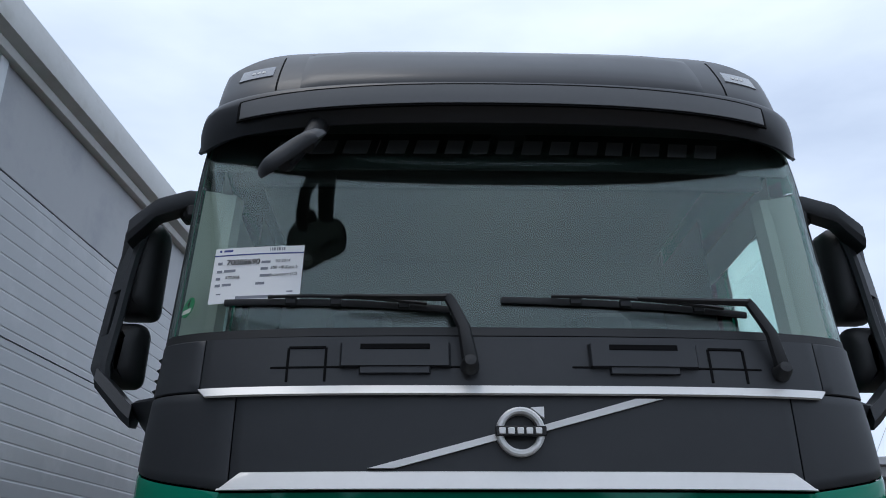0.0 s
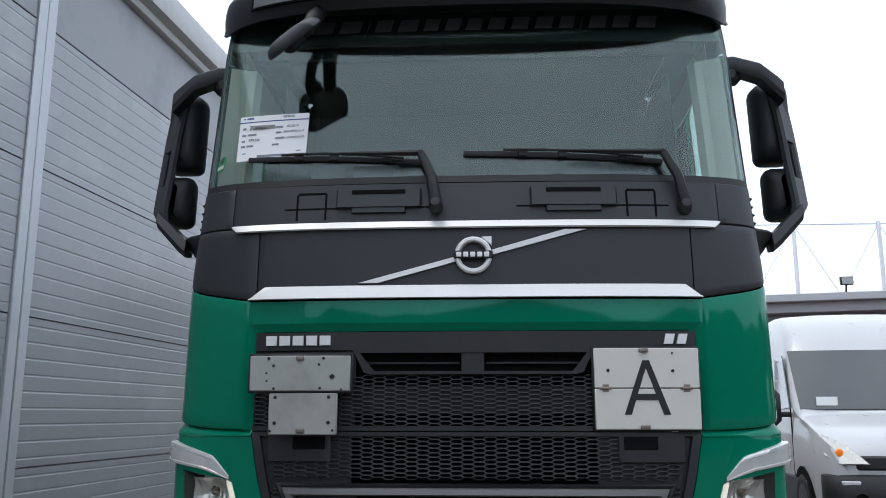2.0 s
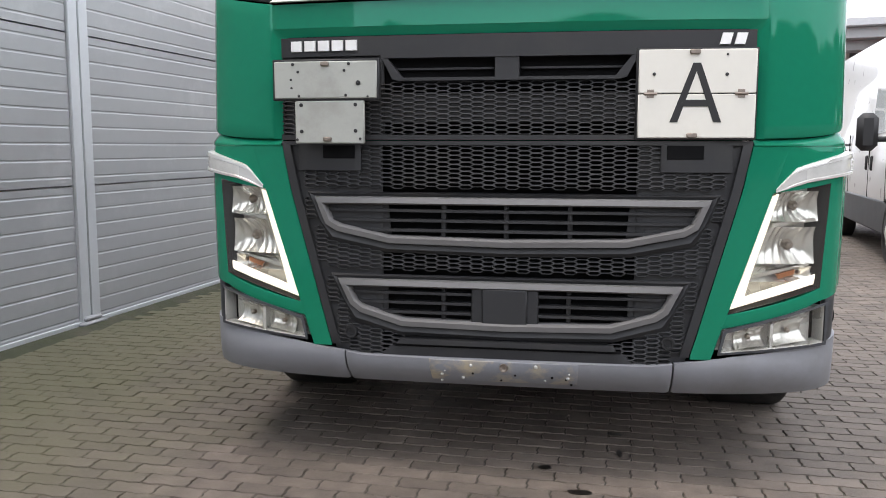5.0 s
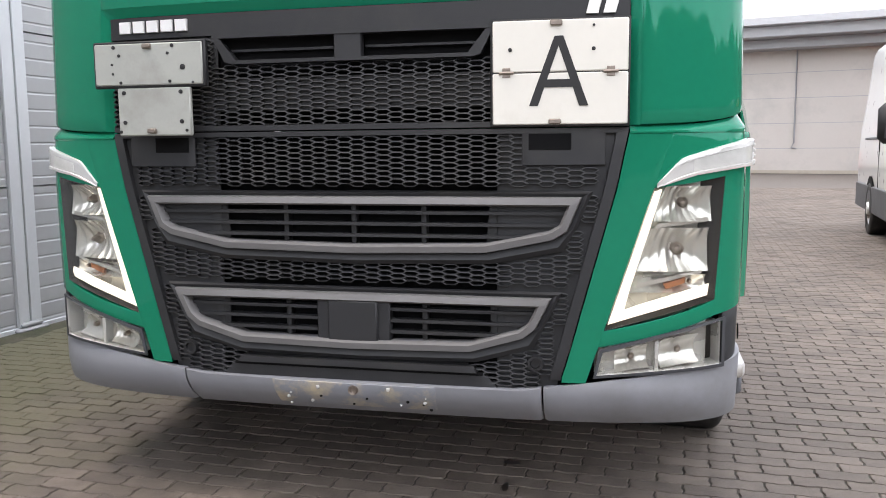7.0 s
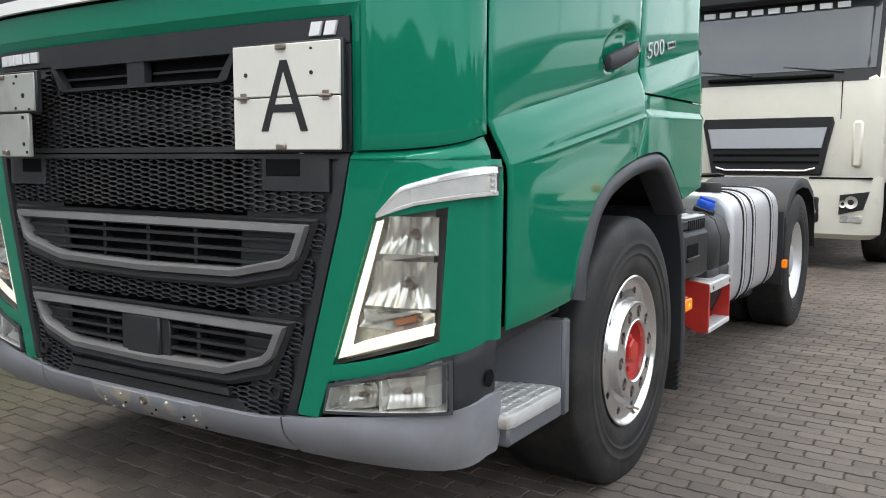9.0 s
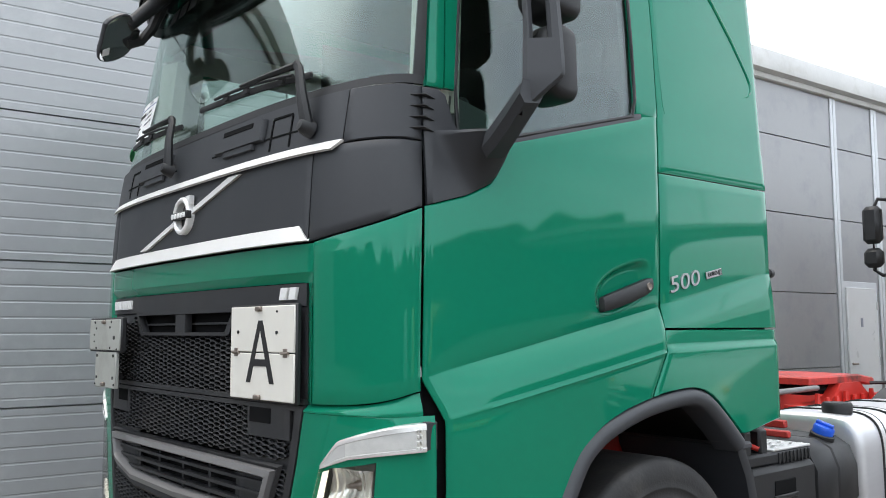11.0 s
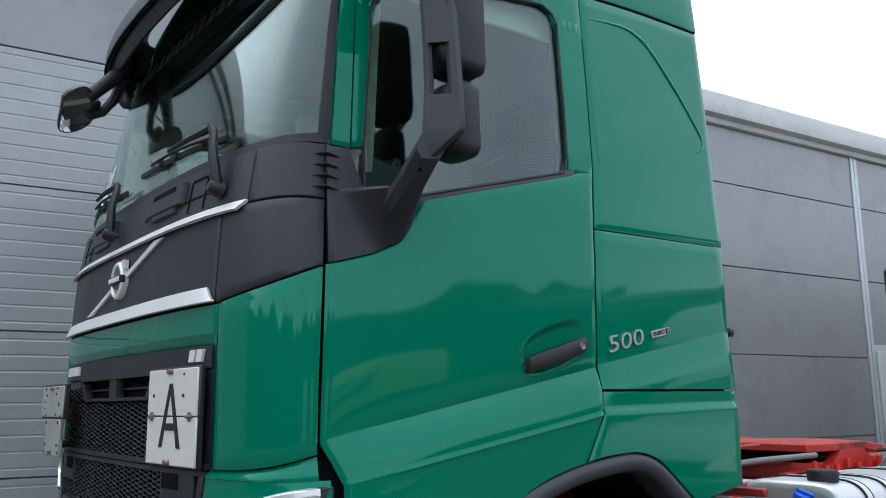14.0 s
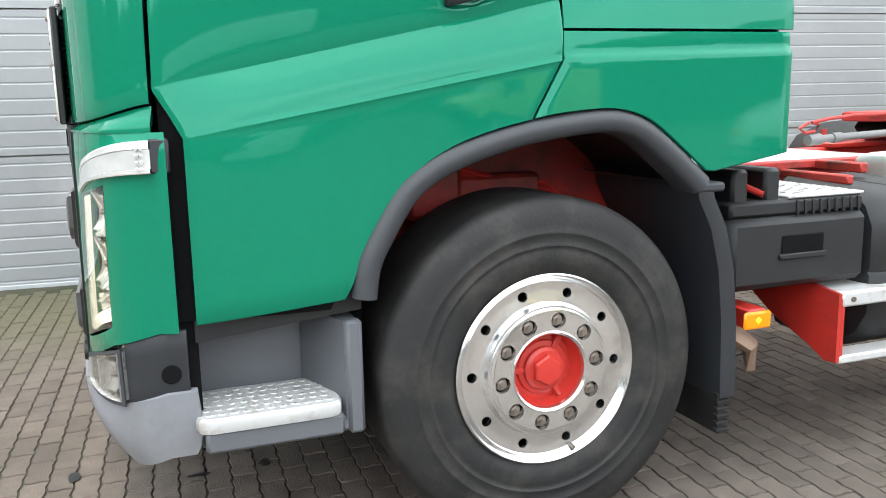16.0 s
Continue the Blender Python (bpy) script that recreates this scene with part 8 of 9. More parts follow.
def van(at, paint=VANWHITE, label="white high-roofed panel van with grey sills"):
    """A high-roofed panel van, nose at y = 0."""
    t = thing("van", label, "van", "vans")
    body = Build()
    prof = [(0.16, 0.56, 0.80), (0.05, 0.72, 0.90), (0.04, 0.90, 0.93), (0.10, 1.02, 0.94), (0.30, 1.14, 0.95), (0.70, 1.25, 0.97), (1.10, 1.33, 0.98), (1.26, 1.38, 0.98), (1.36, 1.50, 0.97), (1.60, 1.86, 0.94), (1.84, 2.20, 0.90), (2.02, 2.40, 0.87), (2.25, 2.53, 0.86), (2.60, 2.62, 0.86), (3.1, 2.65, 0.86), (5.8, 2.65, 0.86), (5.95, 2.61, 0.86), (6.0, 2.52, 0.85)]
    rows = []
    for y, z, w in prof:
        half = [(1.0, min(z, 0.48)), (1.02, min(z, 0.75) * 0.98), (1.02, min(z, 1.05) * 0.985), (1.0, min(z, 1.42)), ((w + 0.97) / 2 + 0.02, (min(z, 1.42) + z - 0.12) / 2), (w + 0.02 if z > 1.4 else w, z - 0.12), (w - 0.015, z - 0.05), (w - 0.08, z - 0.01), (w * 0.5, z + 0.012)]
        inset = 0.16 * max(0.0, (0.30 - y) / 0.30) ** 1.5
        rows.append([(-x + inset, y, h) for x, h in half] + [(0, y, z + 0.018)] + [(x - inset, y, h) for x, h in reversed(half)])
    body.grid(rows)
    body.ngon(rows[0]).ngon(list(reversed(rows[-1])))
    part("body", body, paint, t)
    dark = bpy.data.materials["dark_vehicle_glass"]
    ws = Build().shell([[(x, 1.285 + 0.475 * q - 0.045 + 0.07 * abs(x) ** 4, 1.415 + 0.70 * q) for x in [-0.93 + 1.86 * i / 8 for i in range(9)]] for q in (0, 0.25, 0.5, 0.75, 1.0)], 0.02, 0.004, (0, 3.0))
    part("windscreen", ws, dark, t, "dark windscreen")
    part("paper", Build().box((-0.75, 1.275, 1.45), (-0.52, 1.285, 1.55)), PAPER, t)
    part("grille", Build().box((-0.72, 0.02, 0.80), (0.72, 0.10, 0.94), 0.02), BLACK, t, "black grille")
    part("front_bumper", Build().grid([ring_at(z, x, y, 0.7, 0.22) for z, x, y in ((0.22, 0.92, 0.10), (0.30, 1.00, 0.0), (0.50, 1.035, -0.06), (0.66, 1.035, -0.06), (0.74, 1.02, -0.01), (0.76, 0.98, 0.06))], close_v=True), BLACK, t, "black plastic bumper")
    for s in (-1, 1):
        part("fog_light", Build().lathe([(0.0005, 0.0), (0.05, 0.004), (0.065, 0.02)], Matrix.Translation((s * 0.72, -0.065, 0.52)) @ pose(0, 0, 0, 90), 16), VOID, t)
        part("bumper_flash", Build().box((s * 0.80 - 0.09, -0.055, 0.655), (s * 0.80 + 0.09, -0.02, 0.70), 0.01), VANWHITE, t)
        lamp = part("headlight", Build().prism([(s * 0.58, 0.06, 0.84), (s * 0.84, 0.10, 0.84), (s * 0.95, 0.26, 0.92), (s * 0.97, 0.48, 1.10), (s * 0.92, 0.42, 1.13), (s * 0.74, 0.16, 1.02)], (s * 0.03, -0.09, 0.02), 0.01), LAMPBODY, t, "clear headlight")
        part("lit_bulb", Build().lathe([(0.0005, 0.02), (0.03, 0.015), (0.04, 0.0)], Matrix.Translation((s * 0.86, 0.07, 0.97)) @ pose(0, 0, 0, 90), 12), AMBER, lamp)
        part("side_window", Build().prism([(s * 1.004, 1.46, 1.43), (s * 1.004, 2.30, 1.40), (s * 0.962, 2.30, 2.06), (s * 0.962, 1.88, 2.06)], (s * 0.012, 0, 0)), dark, t)
        part("sill_strip", Build().box((s * 1.02 - 0.02, 0.75, 0.30), (s * 1.02 + 0.02, 6.0, 0.66), 0.015), ARCHGREY, t, "grey lower sill")
        for y in (1.38, 2.38, 3.75):
            part("door_seam", Build().box((s * 1.018 - 0.006, y, 0.60), (s * 1.018 + 0.006, y + 0.01, 1.42)), VOID, t)
        part("slide_rail", Build().box((s * 1.018 - 0.01, 3.8, 1.28), (s * 1.018 + 0.012, 5.2, 1.31), 0.004), ARCHGREY, t)
        for y in (2.16, 2.46):
            part("door_handle", Build().box((s * 1.02 - 0.02, y, 0.98), (s * 1.02 + 0.03, y + 0.07, 1.16), 0.015), BLACK, t)
        mir = part("wing_mirror", Build().box((s * 1.22 - 0.11, 1.38, 1.22), (s * 1.22 + 0.11, 1.54, 1.64), 0.06), BLACK, t, "black wing mirror")
        part("mirror_arm", Build().box((s * 1.06 - 0.09, 1.44, 1.32), (s * 1.06 + 0.09, 1.50, 1.38), 0.02), BLACK, mir)
        for y in (0.98, 4.40):
            arch = [(s * 1.035, y + 0.43 * math.cos(radians(a)), 0.36 + 0.43 * math.sin(radians(a))) for a in range(0, 181, 20)]
            part("wheel_arch", Build().prism(arch, (s * -0.2, 0, 0)), VOID, t)
            plain_wheel(t, s * 0.93, y, s, 0.36, 0.22, ALUDULL, -0.03, name="wheel", label="black tyre on a steel rim", rim=0.215)
    t.matrix_basis = at
    return t


van(pose(4.42, 5.55, 0, 0, 0, -6.8))
# vehicles across the yard that the glossy door mirrors
van(pose(21.5, 7.6, 0, 0, 0, -8), material("yellow_van_paint", (0.66, 0.56, 0.16), 0.3, vary=0.03, coat=0.5), "yellow high-roofed panel van parked across the yard")
van(pose(23.0, -2.4, 0, 0, 0, 4), VANWHITE, "white high-roofed panel van parked across the yard")

# ---- far side of the yard ----
FACADE = material("pale_grey_facade", (0.50, 0.465, 0.43), 0.7, vary=0.05, scale=0.6, dirt=(0.36, 0.35, 0.33), dirt_at=(0.5, 0.8), dirt_scale=0.5)
CANOPY = material("grey_canopy", (0.33, 0.335, 0.345), 0.6, vary=0.12, scale=0.8)
SHEETDARK = material("dark_sheet_cladding", (0.11, 0.112, 0.118), 0.6, vary=0.1, scale=0.8)
FY = 37.0
workshop = thing("building", "pale grey workshop building with a flat canopy", "building", at=(0, 0, 0))
part("wall", Build().box((3.14, FY, 0.0), (11.2, FY + 12, 5.93), 0.02), FACADE, workshop)
part("wall", Build().box((11.2, FY + 0.3, 0.0), (60.0, FY + 12, 5.93), 0.02), SHEETDARK, workshop, "dark grey sheet-clad bay")
part("roof_edge", Build().box((2.9, FY - 2.0, 5.50), (60.2, FY - 0.4, 5.94), 0.03), CANOPY, workshop, "dark canopy edge")
part("roof_trim", Build().box((2.8, FY - 2.35, 5.93), (60.3, FY + 0.2, 6.25), 0.03), material("pale_roof_trim", (0.42, 0.43, 0.45), 0.5, vary=0.06), workshop)
part("beam", Build().box((3.0, FY - 1.2, 5.12), (60.0, FY - 0.02, 5.50), 0.02), CANOPY, workshop)
for k in range(4):
    part("wall_joint", Build().box((3.15, FY - 0.006, 1.05 + k * 1.05), (11.19, FY + 0.002, 1.075 + k * 1.05)), CANOPY, workshop)
part("base_course", Build().box((3.15, FY - 0.03, 0.0), (11.2, FY + 0.01, 0.14)), material("sandy_kerb", (0.40, 0.36, 0.30), 0.8, vary=0.1), workshop)
part("drain_pipe", Build().tube([(7.2, FY - 0.05, 5.3), (7.2, FY - 0.05, 1.3), (7.1, FY - 0.08, 1.1), (7.3, FY - 0.1, 1.05)], 0.035, 8), CANOPY, workshop)
sp = part("speed_sign", Build().lathe([(0.0005, 0.0), (0.20, 0.0), (0.20, 0.02), (0.0005, 0.02)], Matrix.Translation((4.1, FY - 0.03, 2.30)) @ pose(0, 0, 0, 90), 28), RED, workshop, "round red and white speed sign")
part("sign_field", Build().lathe([(0.0005, 0.025), (0.15, 0.025), (0.15, 0.01)], Matrix.Translation((4.1, FY - 0.035, 2.30)) @ pose(0, 0, 0, 90), 28), PAPER, sp)
lettering("sign_figure", "30", 0.18, 0.003, facing_front(4.1, FY - 0.066, 2.30), INK, sp)

workshop.matrix_basis = Matrix.Translation((3.14, FY, 0)) @ pose(0, 0, 0, 0, 0, -14) @ Matrix.Translation((-3.14, -FY, 0))

porch = thing("glass_porch", "glazed porch with white frame and dark lower panel", "porch")
for z in (0.0, 1.25, 2.4, 3.5, 4.4):
    part("frame_bar", Build().box((1.55, FY + 0.5, z), (2.55, FY + 0.6, z + 0.1), 0.01), PAPER, porch)
for x in (1.55, 2.45):
    part("frame_post", Build().box((x, FY + 0.5, 0.0), (x + 0.1, FY + 0.6, 4.5), 0.01), PAPER, porch)
part("lower_panel", Build().box((1.65, FY + 0.53, 0.1), (2.45, FY + 0.57, 1.25)), CANOPY, porch)
part("glazing", Build().box((1.65, FY + 0.54, 1.35), (2.45, FY + 0.56, 4.4)), material("pale_glazing", (0.45, 0.48, 0.47), 0.1, vary=0.1), porch)

ex = thing("fire_extinguisher", "red wheeled fire extinguisher with white label", "extinguisher")
part("cylinder", Build().lathe([(0.0005, 0.12), (0.16, 0.12), (0.20, 0.18), (0.20, 0.85), (0.14, 0.98), (0.05, 1.02), (0.0005, 1.03)], Matrix.Translation((4.6, FY - 0.5, 0)), 20), RED, ex)
part("label_field", Build().box((4.48, FY - 0.72, 0.5), (4.72, FY - 0.69, 0.85)), PAPER, ex)
part("handle", Build().tube([(4.42, FY - 0.4, 0.2), (4.42, FY - 0.4, 1.2), (4.78, FY - 0.4, 1.2), (4.78, FY - 0.4, 0.2)], 0.02, 6), RED, ex)
for s in (-1, 1):
    part("wheel", Build().lathe([(0.0005, -0.03), (0.12, -0.03), (0.12, 0.03), (0.0005, 0.03)], Matrix.Translation((4.6 + s * 0.22, FY - 0.35, 0.12)) @ pose(0, 0, 0, 0, 90), 16), BLACK, ex)
ex.matrix_basis = Matrix.Translation((0, -0.4, 0))
ex2 = thing("wall_extinguisher", "small red fire extinguisher on the wall", "extinguisher")
part("bottle", Build().lathe([(0.0005, 1.0), (0.11, 1.0), (0.12, 1.05), (0.12, 1.5), (0.05, 1.6), (0.0005, 1.62)], Matrix.Translation((3.1, FY - 0.14, 0)), 16), RED, ex2)
part("bracket", Build().box((2.96, FY - 0.05, 0.95), (3.24, FY - 0.01, 1.65), 0.01), ALUDULL, ex2)
bin_ = thing("crate", "dark plastic crate with yellow lid edge by the wall", "crate")
part("box", Build().box((3.5, FY - 0.5, 0.0), (4.05, FY - 0.15, 0.28), 0.02), BLACK, bin_)
part("lid", Build().box((3.6, FY - 0.46, 0.28), (3.95, FY - 0.2, 0.34), 0.02), material("yellow_plastic", (0.55, 0.42, 0.05), 0.5), bin_)

bin_.matrix_basis = Matrix.Translation((0, -0.25, 0))

# masts with stays on the far roof
for i, x in enumerate((10.25, 14.15, 18.0, 21.9)):
    mast = thing("mast", "thin grey steel mast with wire stays", "mast", "roof masts")
    part("pole", Build().rod((x, FY - 1.0, 6.3), (x, FY - 1.0, 10.1), 0.10, 0.09, 10), ALUDULL, mast)
    part("top_cable", Build().rod((x, FY - 1.0, 10.0), (x + 3.86, FY - 1.0, 10.0), 0.03, seg=5), ALUDULL, mast)
    for d in (-1, 1):
        part("stay", Build().rod((x, FY - 1.0, 10.0), (x + d * 2.1, FY - 1.0, 6.35), 0.018, seg=5), ALUDULL, mast)

fl = thing("floodlight", "black floodlight on the roof edge", "floodlight")
part("head", Build().box((14.35, 31.75, 6.54), (14.87, 31.90, 6.88), 0.03), BLACK, fl)
part("lamp_glass", Build().box((14.39, 31.73, 6.58), (14.83, 31.76, 6.84)), material("floodlight_glass", (0.35, 0.37, 0.38), 0.1), fl)
part("stand", Build().rod((14.61, 31.95, 6.24), (14.61, 31.88, 6.6), 0.04, seg=8), BLACK, fl)

# white slatted barrier beside the red truck
fence = thing("fence", "white slatted barrier beside the red truck", "fence")
for k in range(26):
    x = 14.9 + 0.14 * k
    part("slat", Build().box((x, 25.5, 0.0), (x + 0.09, 25.56, 1.95 + 0.04 * (k % 2)), 0.008), PAPER, fence)
for z in (0.4, 1.6):
    part("rail", Build().box((14.9, 25.56, z), (18.6, 25.60, z + 0.1), 0.008), PAPER, fence)

# hall door beside the trucks
door_w = thing("door_1", "white steel hall door with frame", "door", kind="structure")


# ---- the place: paving, hall wall, sky line ----
WALL_X, WALL_K = -3.36, 0.077


def wall_x(y):
    return WALL_X + WALL_K * y


W_ANGLE = math.degrees(math.atan(WALL_K))
WALL = Matrix.Translation((WALL_X, 0, 0)) @ pose(0, 0, 0, 0, 0, -W_ANGLE)
PANEL = material("grey_cladding", (0.355, 0.362, 0.370), 0.32, 0.2, vary=0.05, scale=1.2, bump=0.02, bump_scale=6, dirt=(0.46, 0.465, 0.47), dirt_at=(0.54, 0.80), dirt_scale=1.6)
PANELSMOOTH = material("dark_grey_cladding", (0.30, 0.303, 0.310), 0.34, 0.2, vary=0.05, scale=1.0, dirt=(0.22, 0.23, 0.25), dirt_at=(0.5, 0.8))
POST = material("light_grey_profile", (0.55, 0.57, 0.59), 0.4, 0.3, vary=0.06, scale=3)
EAVE = material("eave_trim", (0.54, 0.54, 0.53), 0.5, 0.1, vary=0.1, scale=1.5, dirt=(0.42, 0.41, 0.38), dirt_at=(0.5, 0.75))
PAVING = material("concrete_paving_block", (0.134, 0.109, 0.091), 0.72, vary=0.38, scale=9, bump=0.6, bump_scale=160, random_tone=0.20, dirt=(0.070, 0.058, 0.049), dirt_at=(0.48, 0.72), dirt_scale=0.7)
JOINT = material("sanded_joint", (0.050, 0.044, 0.036), 0.9, vary=0.25, scale=9, bump=0.4, bump_scale=200, dirt=(0.055, 0.06, 0.03), dirt_at=(0.5, 0.7), dirt_scale=1.2)
MOSS = material("mossy_edge", (0.045, 0.050, 0.024), 0.9, vary=0.35, scale=8, bump=0.5, bump_scale=120, dirt=(0.085, 0.075, 0.052), dirt_at=(0.45, 0.65), dirt_scale=3)
ASPHALT = material("old_asphalt", (0.100, 0.087, 0.077), 0.75, vary=0.14, scale=1.5, bump=0.3, bump_scale=150, dirt=(0.085, 0.075, 0.068), dirt_at=(0.5, 0.75), dirt_scale=0.25)


def mossy(m, start, width, color):
    """Beige-green growth on the blocks in a ragged band along the wall."""
    n, l = m.node_tree.nodes, m.node_tree.links
    p = n["Principled BSDF"]
    old = p.inputs["Base Color"].links[0].from_socket
    geo = n.new("ShaderNodeNewGeometry")
    split = n.new("ShaderNodeSeparateXYZ")
    l.new(geo.outputs["Position"], split.inputs[0])
    ns = n.new("ShaderNodeTexNoise")
    ns.inputs["Scale"].default_value, ns.inputs["Detail"].default_value = 2.2, 7.0
    l.new(geo.outputs["Position"], ns.inputs["Vector"])
    mix_x = n.new("ShaderNodeMath")
    mix_x.operation, mix_x.inputs[1].default_value = "MULTIPLY_ADD", 1.6
    l.new(ns.outputs["Fac"], mix_x.inputs[0])
    l.new(split.outputs["X"], mix_x.inputs[2])
    fade = n.new("ShaderNodeMapRange")
    fade.inputs["From Min"].default_value, fade.inputs["From Max"].default_value = start + 0.8, start + 0.8 + width
    fade.inputs["To Min"].default_value, fade.inputs["To Max"].default_value = 0.75, 0.0
    l.new(mix_x.outputs[0], fade.inputs["Value"])
    mx = n.new("ShaderNodeMixRGB")
    mx.inputs[2].default_value = (*color, 1)
    l.new(fade.outputs["Result"], mx.inputs[0])
    l.new(old, mx.inputs[1])
    l.new(mx.outputs["Color"], p.inputs["Base Color"])


mossy(PAVING, -2.35, 1.3, (0.132, 0.124, 0.064))
mossy(JOINT, -2.2, 1.1, (0.052, 0.062, 0.022))
ground = part("ground", Build().grid([[(x, y, -0.012) for x in (-600, -40, -3.6, 9, 60, 600)] for y in (-600, -60, -6, 17, 60, 900)]), ASPHALT, None, "weathered grey yard surface")
tagged(ground, "weathered grey yard surface", "ground", kind="structure")
bed = tagged(part("pavement", Build().box((-3.86, -5.33, -0.06), (7.62, 23.55, -0.006), 0.0, pose(0, 0, 0, 0, 0, -3.0)), JOINT, None), "block-paved yard with sanded joints", "pavement", kind="structure")

hall = tagged(new("wall_west"), "grey sandwich-panel hall wall", "wall", kind="structure")
part("wall_core", Build().box((-0.30, -9.0, 0.0), (-0.05, 30.0, 4.91), 0.0, WALL), PANELSMOOTH, hall)
BAYS = [(-8.9, -3.2, 1), (-3.02, 2.28, 1), (2.50, 7.50, 1), (7.73, 10.90, 0), (11.06, 12.05, 0), (12.22, 17.0, 0), (17.2, 24.0, 0), (24.2, 29.8, 0)]
LEVELS = [0.0, 0.984, 2.02, 3.10, 4.16, 4.90]
for y0, y1, ribbed in BAYS:
    for z0, z1 in zip(LEVELS, LEVELS[1:]):
        if ribbed and z1 < 4.2:
            prof = []
            n = 9
            prof = [(0.0, z0 + 0.006)]
            for k in range(n):
                a = z0 + 0.006 + (z1 - z0 - 0.012) * (k + 0.5) / n
                prof += [(0.0, a - 0.010), (-0.0028, a - 0.003), (-0.0028, a + 0.003), (0.0, a + 0.010)]
            prof += [(0.0, z1 - 0.006)]
            b = Build()
            b.grid([[WALL @ Vector((x, y, z)) for x, z in [(-0.05, z0 + 0.006)] + prof + [(-0.05, z1 - 0.006)]] for y in (y0 + 0.003, y1 - 0.003)])
            part("wall_panel", b, PANEL, hall, smooth=20)
        else:
            part("wall_panel", Build().box((-0.05, y0 + 0.003, z0 + 0.006), (0.0, y1 - 0.003, z1 - 0.006), 0.004, WALL), PANELSMOOTH, hall)
for y0, y1, _ in BAYS[:-1]:
    w = (BAYS[BAYS.index((y0, y1, _)) + 1][0] - y1)
    b = Build().box((-0.05, y1 + 0.004, 0.0), (0.018, y1 + w / 2 - 0.006, 4.90), 0.006, WALL).box((-0.05, y1 + w / 2 + 0.006, 0.0), (0.018, y1 + w - 0.004, 4.90), 0.006, WALL).box((-0.05, y1 + 0.03, 0.0), (0.006, y1 + w - 0.03, 4.90), 0.0, WALL)
    post = part("wall_post", b, POST, hall, "light grey aluminium profile")
    part("post_foot", Build().box((-0.05, y1 - 0.03, 0.0), (0.06, y1 + w + 0.02, 0.030), 0.012, WALL).box((-0.05, y1 + 0.02, 0.03), (0.045, y1 + w - 0.02, 0.065), 0.012, WALL), PANELSMOOTH, post, "weathered grey foot")
prof = [(-0.30, 4.90), (0.05, 4.90), (0.06, 4.905), (0.075, 4.960), (0.068, 4.968), (0.10, 4.975), (0.155, 4.995), (0.165, 5.05), (0.155, 5.18), (0.135, 5.27), (0.08, 5.31), (-0.35, 5.35)]
b = Build().grid([[WALL @ Vector((x, y, z)) for x, z in prof] for y in [-9 + 39 * q / 12 for q in range(13)]])
eave = part("eave", b, EAVE, hall, "weathered pale eave trim", smooth=30)
part("hall_roof", Build().box((-14.0, -9.0, 5.26), (-0.30, 30.0, 5.345), 0.0, WALL), EAVE, hall)
part("wall_foot", Build().box((-0.05, -9.0, 0.0), (0.012, 30.0, 0.035), 0.004, WALL), POST, hall)

# plain dark tree line that closes the yard beside and behind
BACKWOOD = material("dark_far_foliage", (0.050, 0.058, 0.046), 0.9, vary=0.35, scale=0.3, bump=0.4, bump_scale=2.0)
rows = []
for k in range(90):
    a = radians(-165 + 215 * k / 89)
    r = 42.0 + 3.0 * noise.noise(Vector((k * 0.31, 3.0, 0)))
    h = 8.5 + 2.2 * noise.noise(Vector((k * 0.17, 0, 1.0))) + 1.0 * noise.noise(Vector((k * 0.9, 0, 4.0)))
    h *= 1 - 0.12 * min(1.0, max(0.0, (a + 0.9) / 0.5))
    x, y = r * math.cos(a), r * math.sin(a)
    rows.append([(x, y, -0.05), (x * 1.01, y * 1.01, h * 0.6), (x * 1.03, y * 1.03, h * 0.9), (x * 1.06, y * 1.06, h)])
backdrop = tagged(part("backdrop", Build().grid(rows), BACKWOOD, None), "plain dark tree line far beyond the yard", "trees", kind="structure")
b = Build().box((0.0, 11.00, 0.03), (0.012, 11.98, 2.21), 0.004, WALL)
part("door_frame", b, POST, door_w)
leaf = part("door_leaf", Build().box((0.012, 11.08, 0.06), (0.045, 11.89, 2.12), 0.006, WALL), VANWHITE, door_w, "white door leaf")
part("door_handle", Build().rod(WALL @ Vector((0.05, 11.15, 1.02)), WALL @ Vector((0.05, 11.29, 1.02)), 0.014, seg=8).rod(WALL @ Vector((0.03, 11.15, 1.02)), WALL @ Vector((0.055, 11.15, 1.02)), 0.02, seg=8), STEEL, leaf)
for z in (0.4, 1.1, 1.8):
    part("hinge", Build().rod(WALL @ Vector((0.045, 11.895, z)), WALL @ Vector((0.045, 11.895, z + 0.12)), 0.018, seg=8), ALUDULL, leaf)
part("door_mark", Build().box((0.045, 11.42, 1.55), (0.048, 11.48, 1.68), 0.0, WALL), GREYINK, leaf)


# ---- paving blocks: double-T blocks in running bond ----
LEN, ROW = 0.190, 0.090
PAVE = pose(0, 0, 0, 0, 0, -3.0)


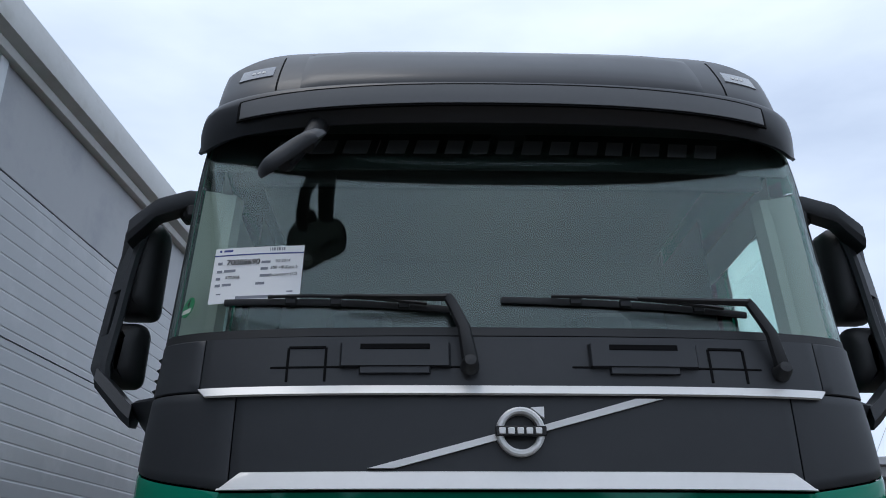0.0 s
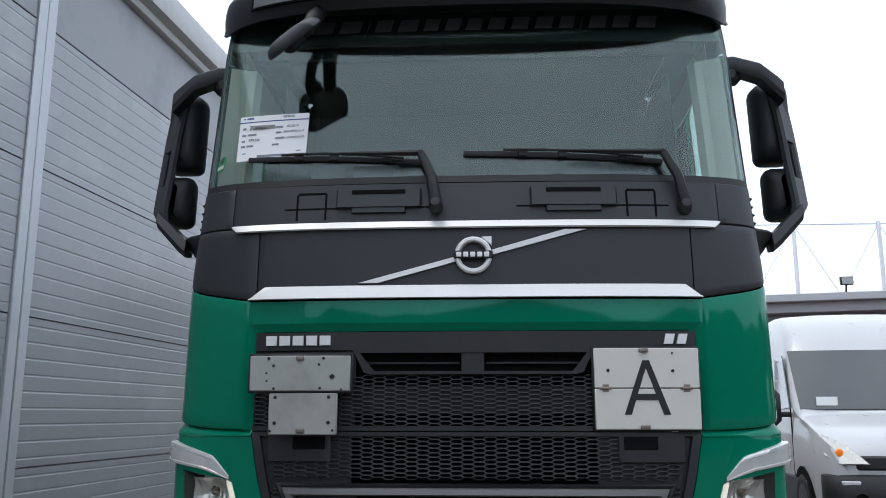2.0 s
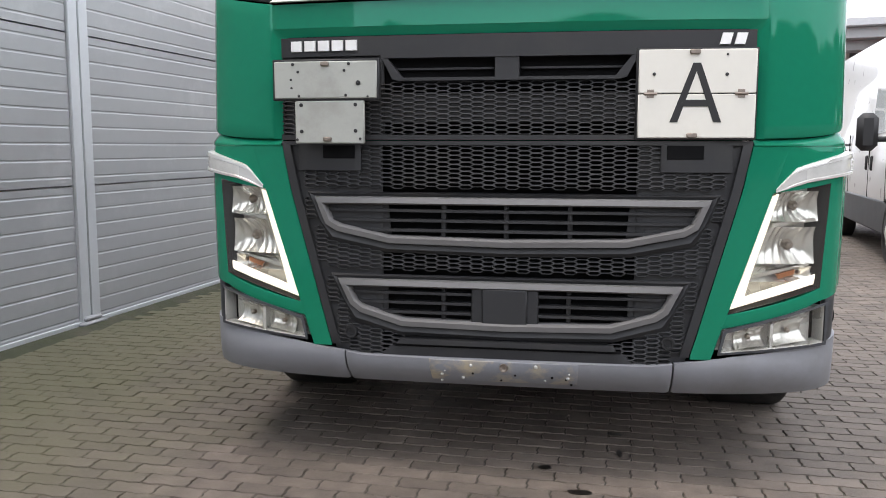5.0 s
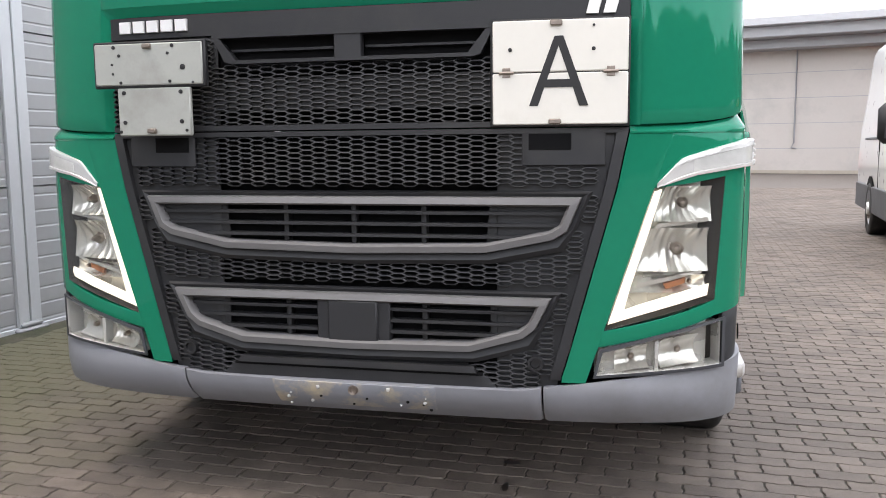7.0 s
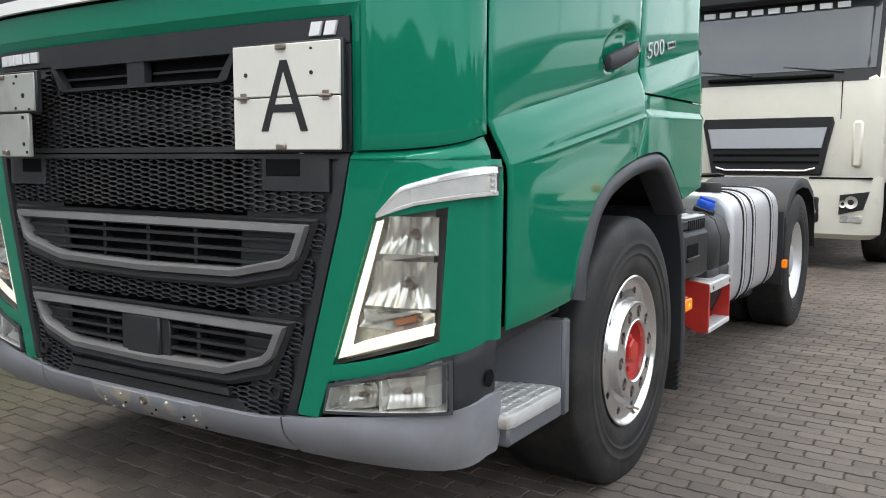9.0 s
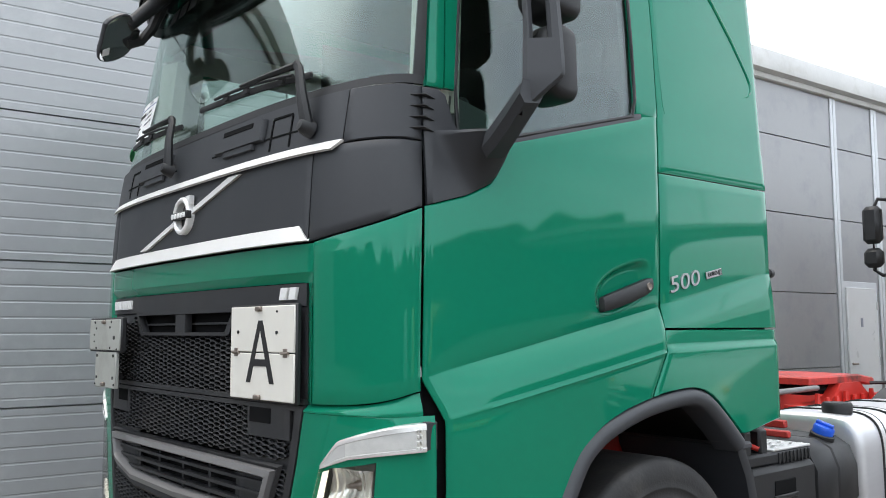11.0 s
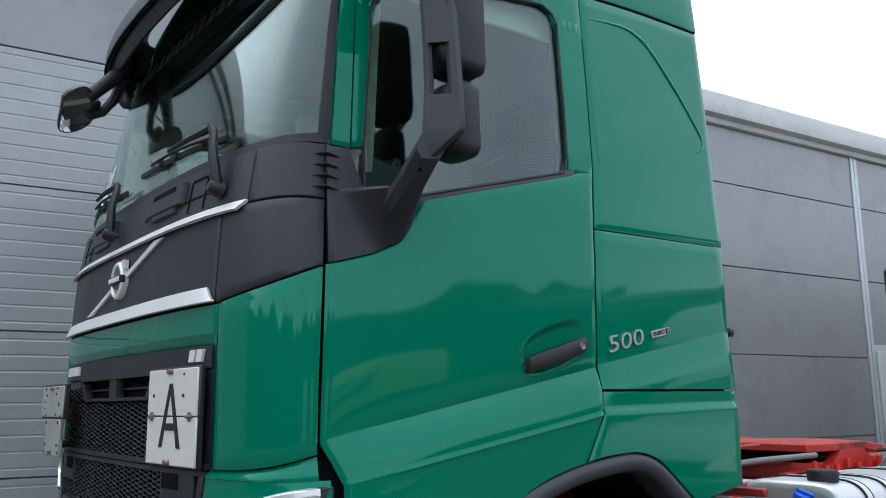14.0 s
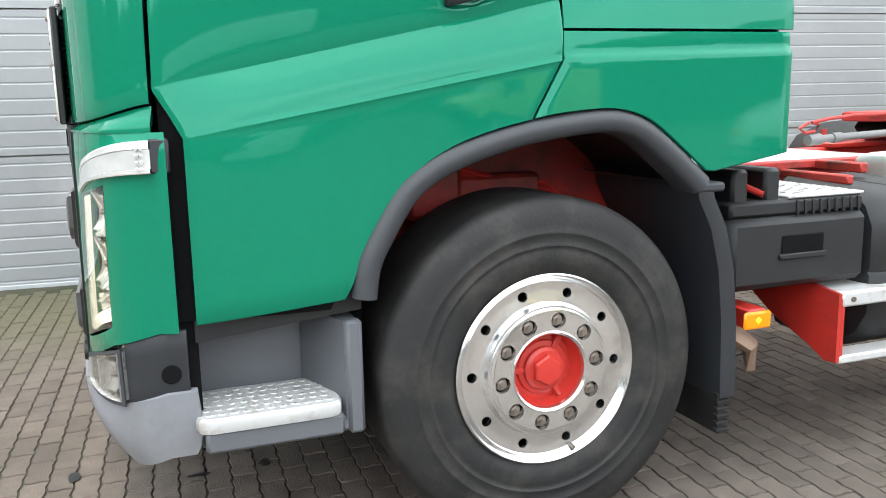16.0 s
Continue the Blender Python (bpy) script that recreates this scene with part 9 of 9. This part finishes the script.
def block_outline(row):
    h = LEN / 2
    edge = [(-h, 1), (-h * 0.75, 0.3), (-h * 0.5, -1), (-h * 0.25, 0.3), (0, 1), (h * 0.25, 0.3), (h * 0.5, -1), (h * 0.75, 0.3), (h, 1)]
    g = 0.0040
    low = [(x + (g if x == -h else -g if x == h else 0), -ROW / 2 + g + 0.0035 * k) for x, k in edge]
    high = [(x + (g if x == -h else -g if x == h else 0), ROW / 2 - g + 0.0035 * k) for x, k in reversed(edge)]
    sidebump = 0.004
    right = [(h - g + sidebump, -ROW * 0.12), (h - g - sidebump, ROW * 0.12)]
    left = [(-h + g - sidebump, ROW * 0.12), (-h + g + sidebump, -ROW * 0.12)]
    return low + right + high + left


OUT = block_outline(0)


def block(b, m, lift):
    k, n = len(b.v), len(OUT)
    for shrink, z in ((0.0, -0.02), (0.0, lift - 0.003), (0.025, lift)):
        b.v.extend(tuple(m @ Vector((x * (1 - shrink), y * (1 - shrink), z))) for x, y in OUT)
    for r in range(2):
        for i in range(n):
            j = (i + 1) % n
            b.f.append((k + r * n + i, k + r * n + j, k + (r + 1) * n + j, k + (r + 1) * n + i))
    b.f.append(tuple(range(k + 2 * n, k + 3 * n)))


one = Build()
block(one, Matrix.Identity(4), 0.0)
block_mesh = one.mesh("paving_block", PAVING, 0)
rng = random.Random(4)
rest = Build()
near = []
for j in range(-59, 262):
    for i in range(-20, 41):
        u, v = (i + (0.5 if j % 2 else 0.0)) * LEN, j * ROW
        p = PAVE @ Vector((u, v, 0))
        if p.x < wall_x(p.y) + 0.16 or u > 7.6:
            continue
        lift = rng.uniform(-0.0018, 0.0018)
        m = PAVE @ Matrix.Translation((u, v, lift)) @ Euler((rng.gauss(0, 0.004), rng.gauss(0, 0.004), rng.gauss(0, 0.006))).to_matrix().to_4x4()
        if 1.35 < p.x < 2.75 and 0.3 < p.y < 5.0 or (-2.2 < p.x < -1.4 and -0.6 < p.y < 0.5):
            near.append(m)
        else:
            block(rest, m, 0.0)
for m in near[:300]:
    ob = new("paving_block", block_mesh)
    ob.parent = bed
    ob.matrix_basis = m
for m in near[300:]:
    block(rest, m, 0.0)
field = new("paving_field", rest.mesh("paving_field", PAVING, 0))
field.parent = bed
tagged(field, kind="stuff")

# oil marks on the paving before the truck
OIL = material("oil_stain", (0.010, 0.009, 0.008), 0.35, vary=0.3, scale=30)
for x, y, r, f in ((0.153, 0.159, 0.026, 0.8), (0.293, -0.065, 0.045, 0.45), (0.435, 0.60, 0.035, 0.6), (0.449, 0.36, 0.012, 3.4)):
    ring = []
    for k in range(22):
        a = 2 * math.pi * k / 22
        q = r * (1 + 0.28 * noise.noise(Vector((math.cos(a) * 1.6 + x * 40, math.sin(a) * 1.6, y * 9))))
        ring.append((x + q * math.cos(a), y + q * f * math.sin(a), 0.0035))
    part("oil_mark", Build().prism(ring, (0, 0, 0.0012)), OIL, bed)

# moss and dirt along the wall's foot
mo = Build()
rows = []
for k in range(120):
    y = -5 + 22 * k / 119
    w = 0.16 + 0.07 * noise.noise(Vector((y * 1.7, 0, 0)))
    x = wall_x(y)
    rows.append([(x, y, 0.004), (x + w * 0.5, y, 0.010), (x + w + 0.05, y, -0.004)])
mo.grid(rows)
moss = tagged(part("moss_strip", mo, MOSS, None), "mossy dirt along the wall foot", "moss", kind="stuff")
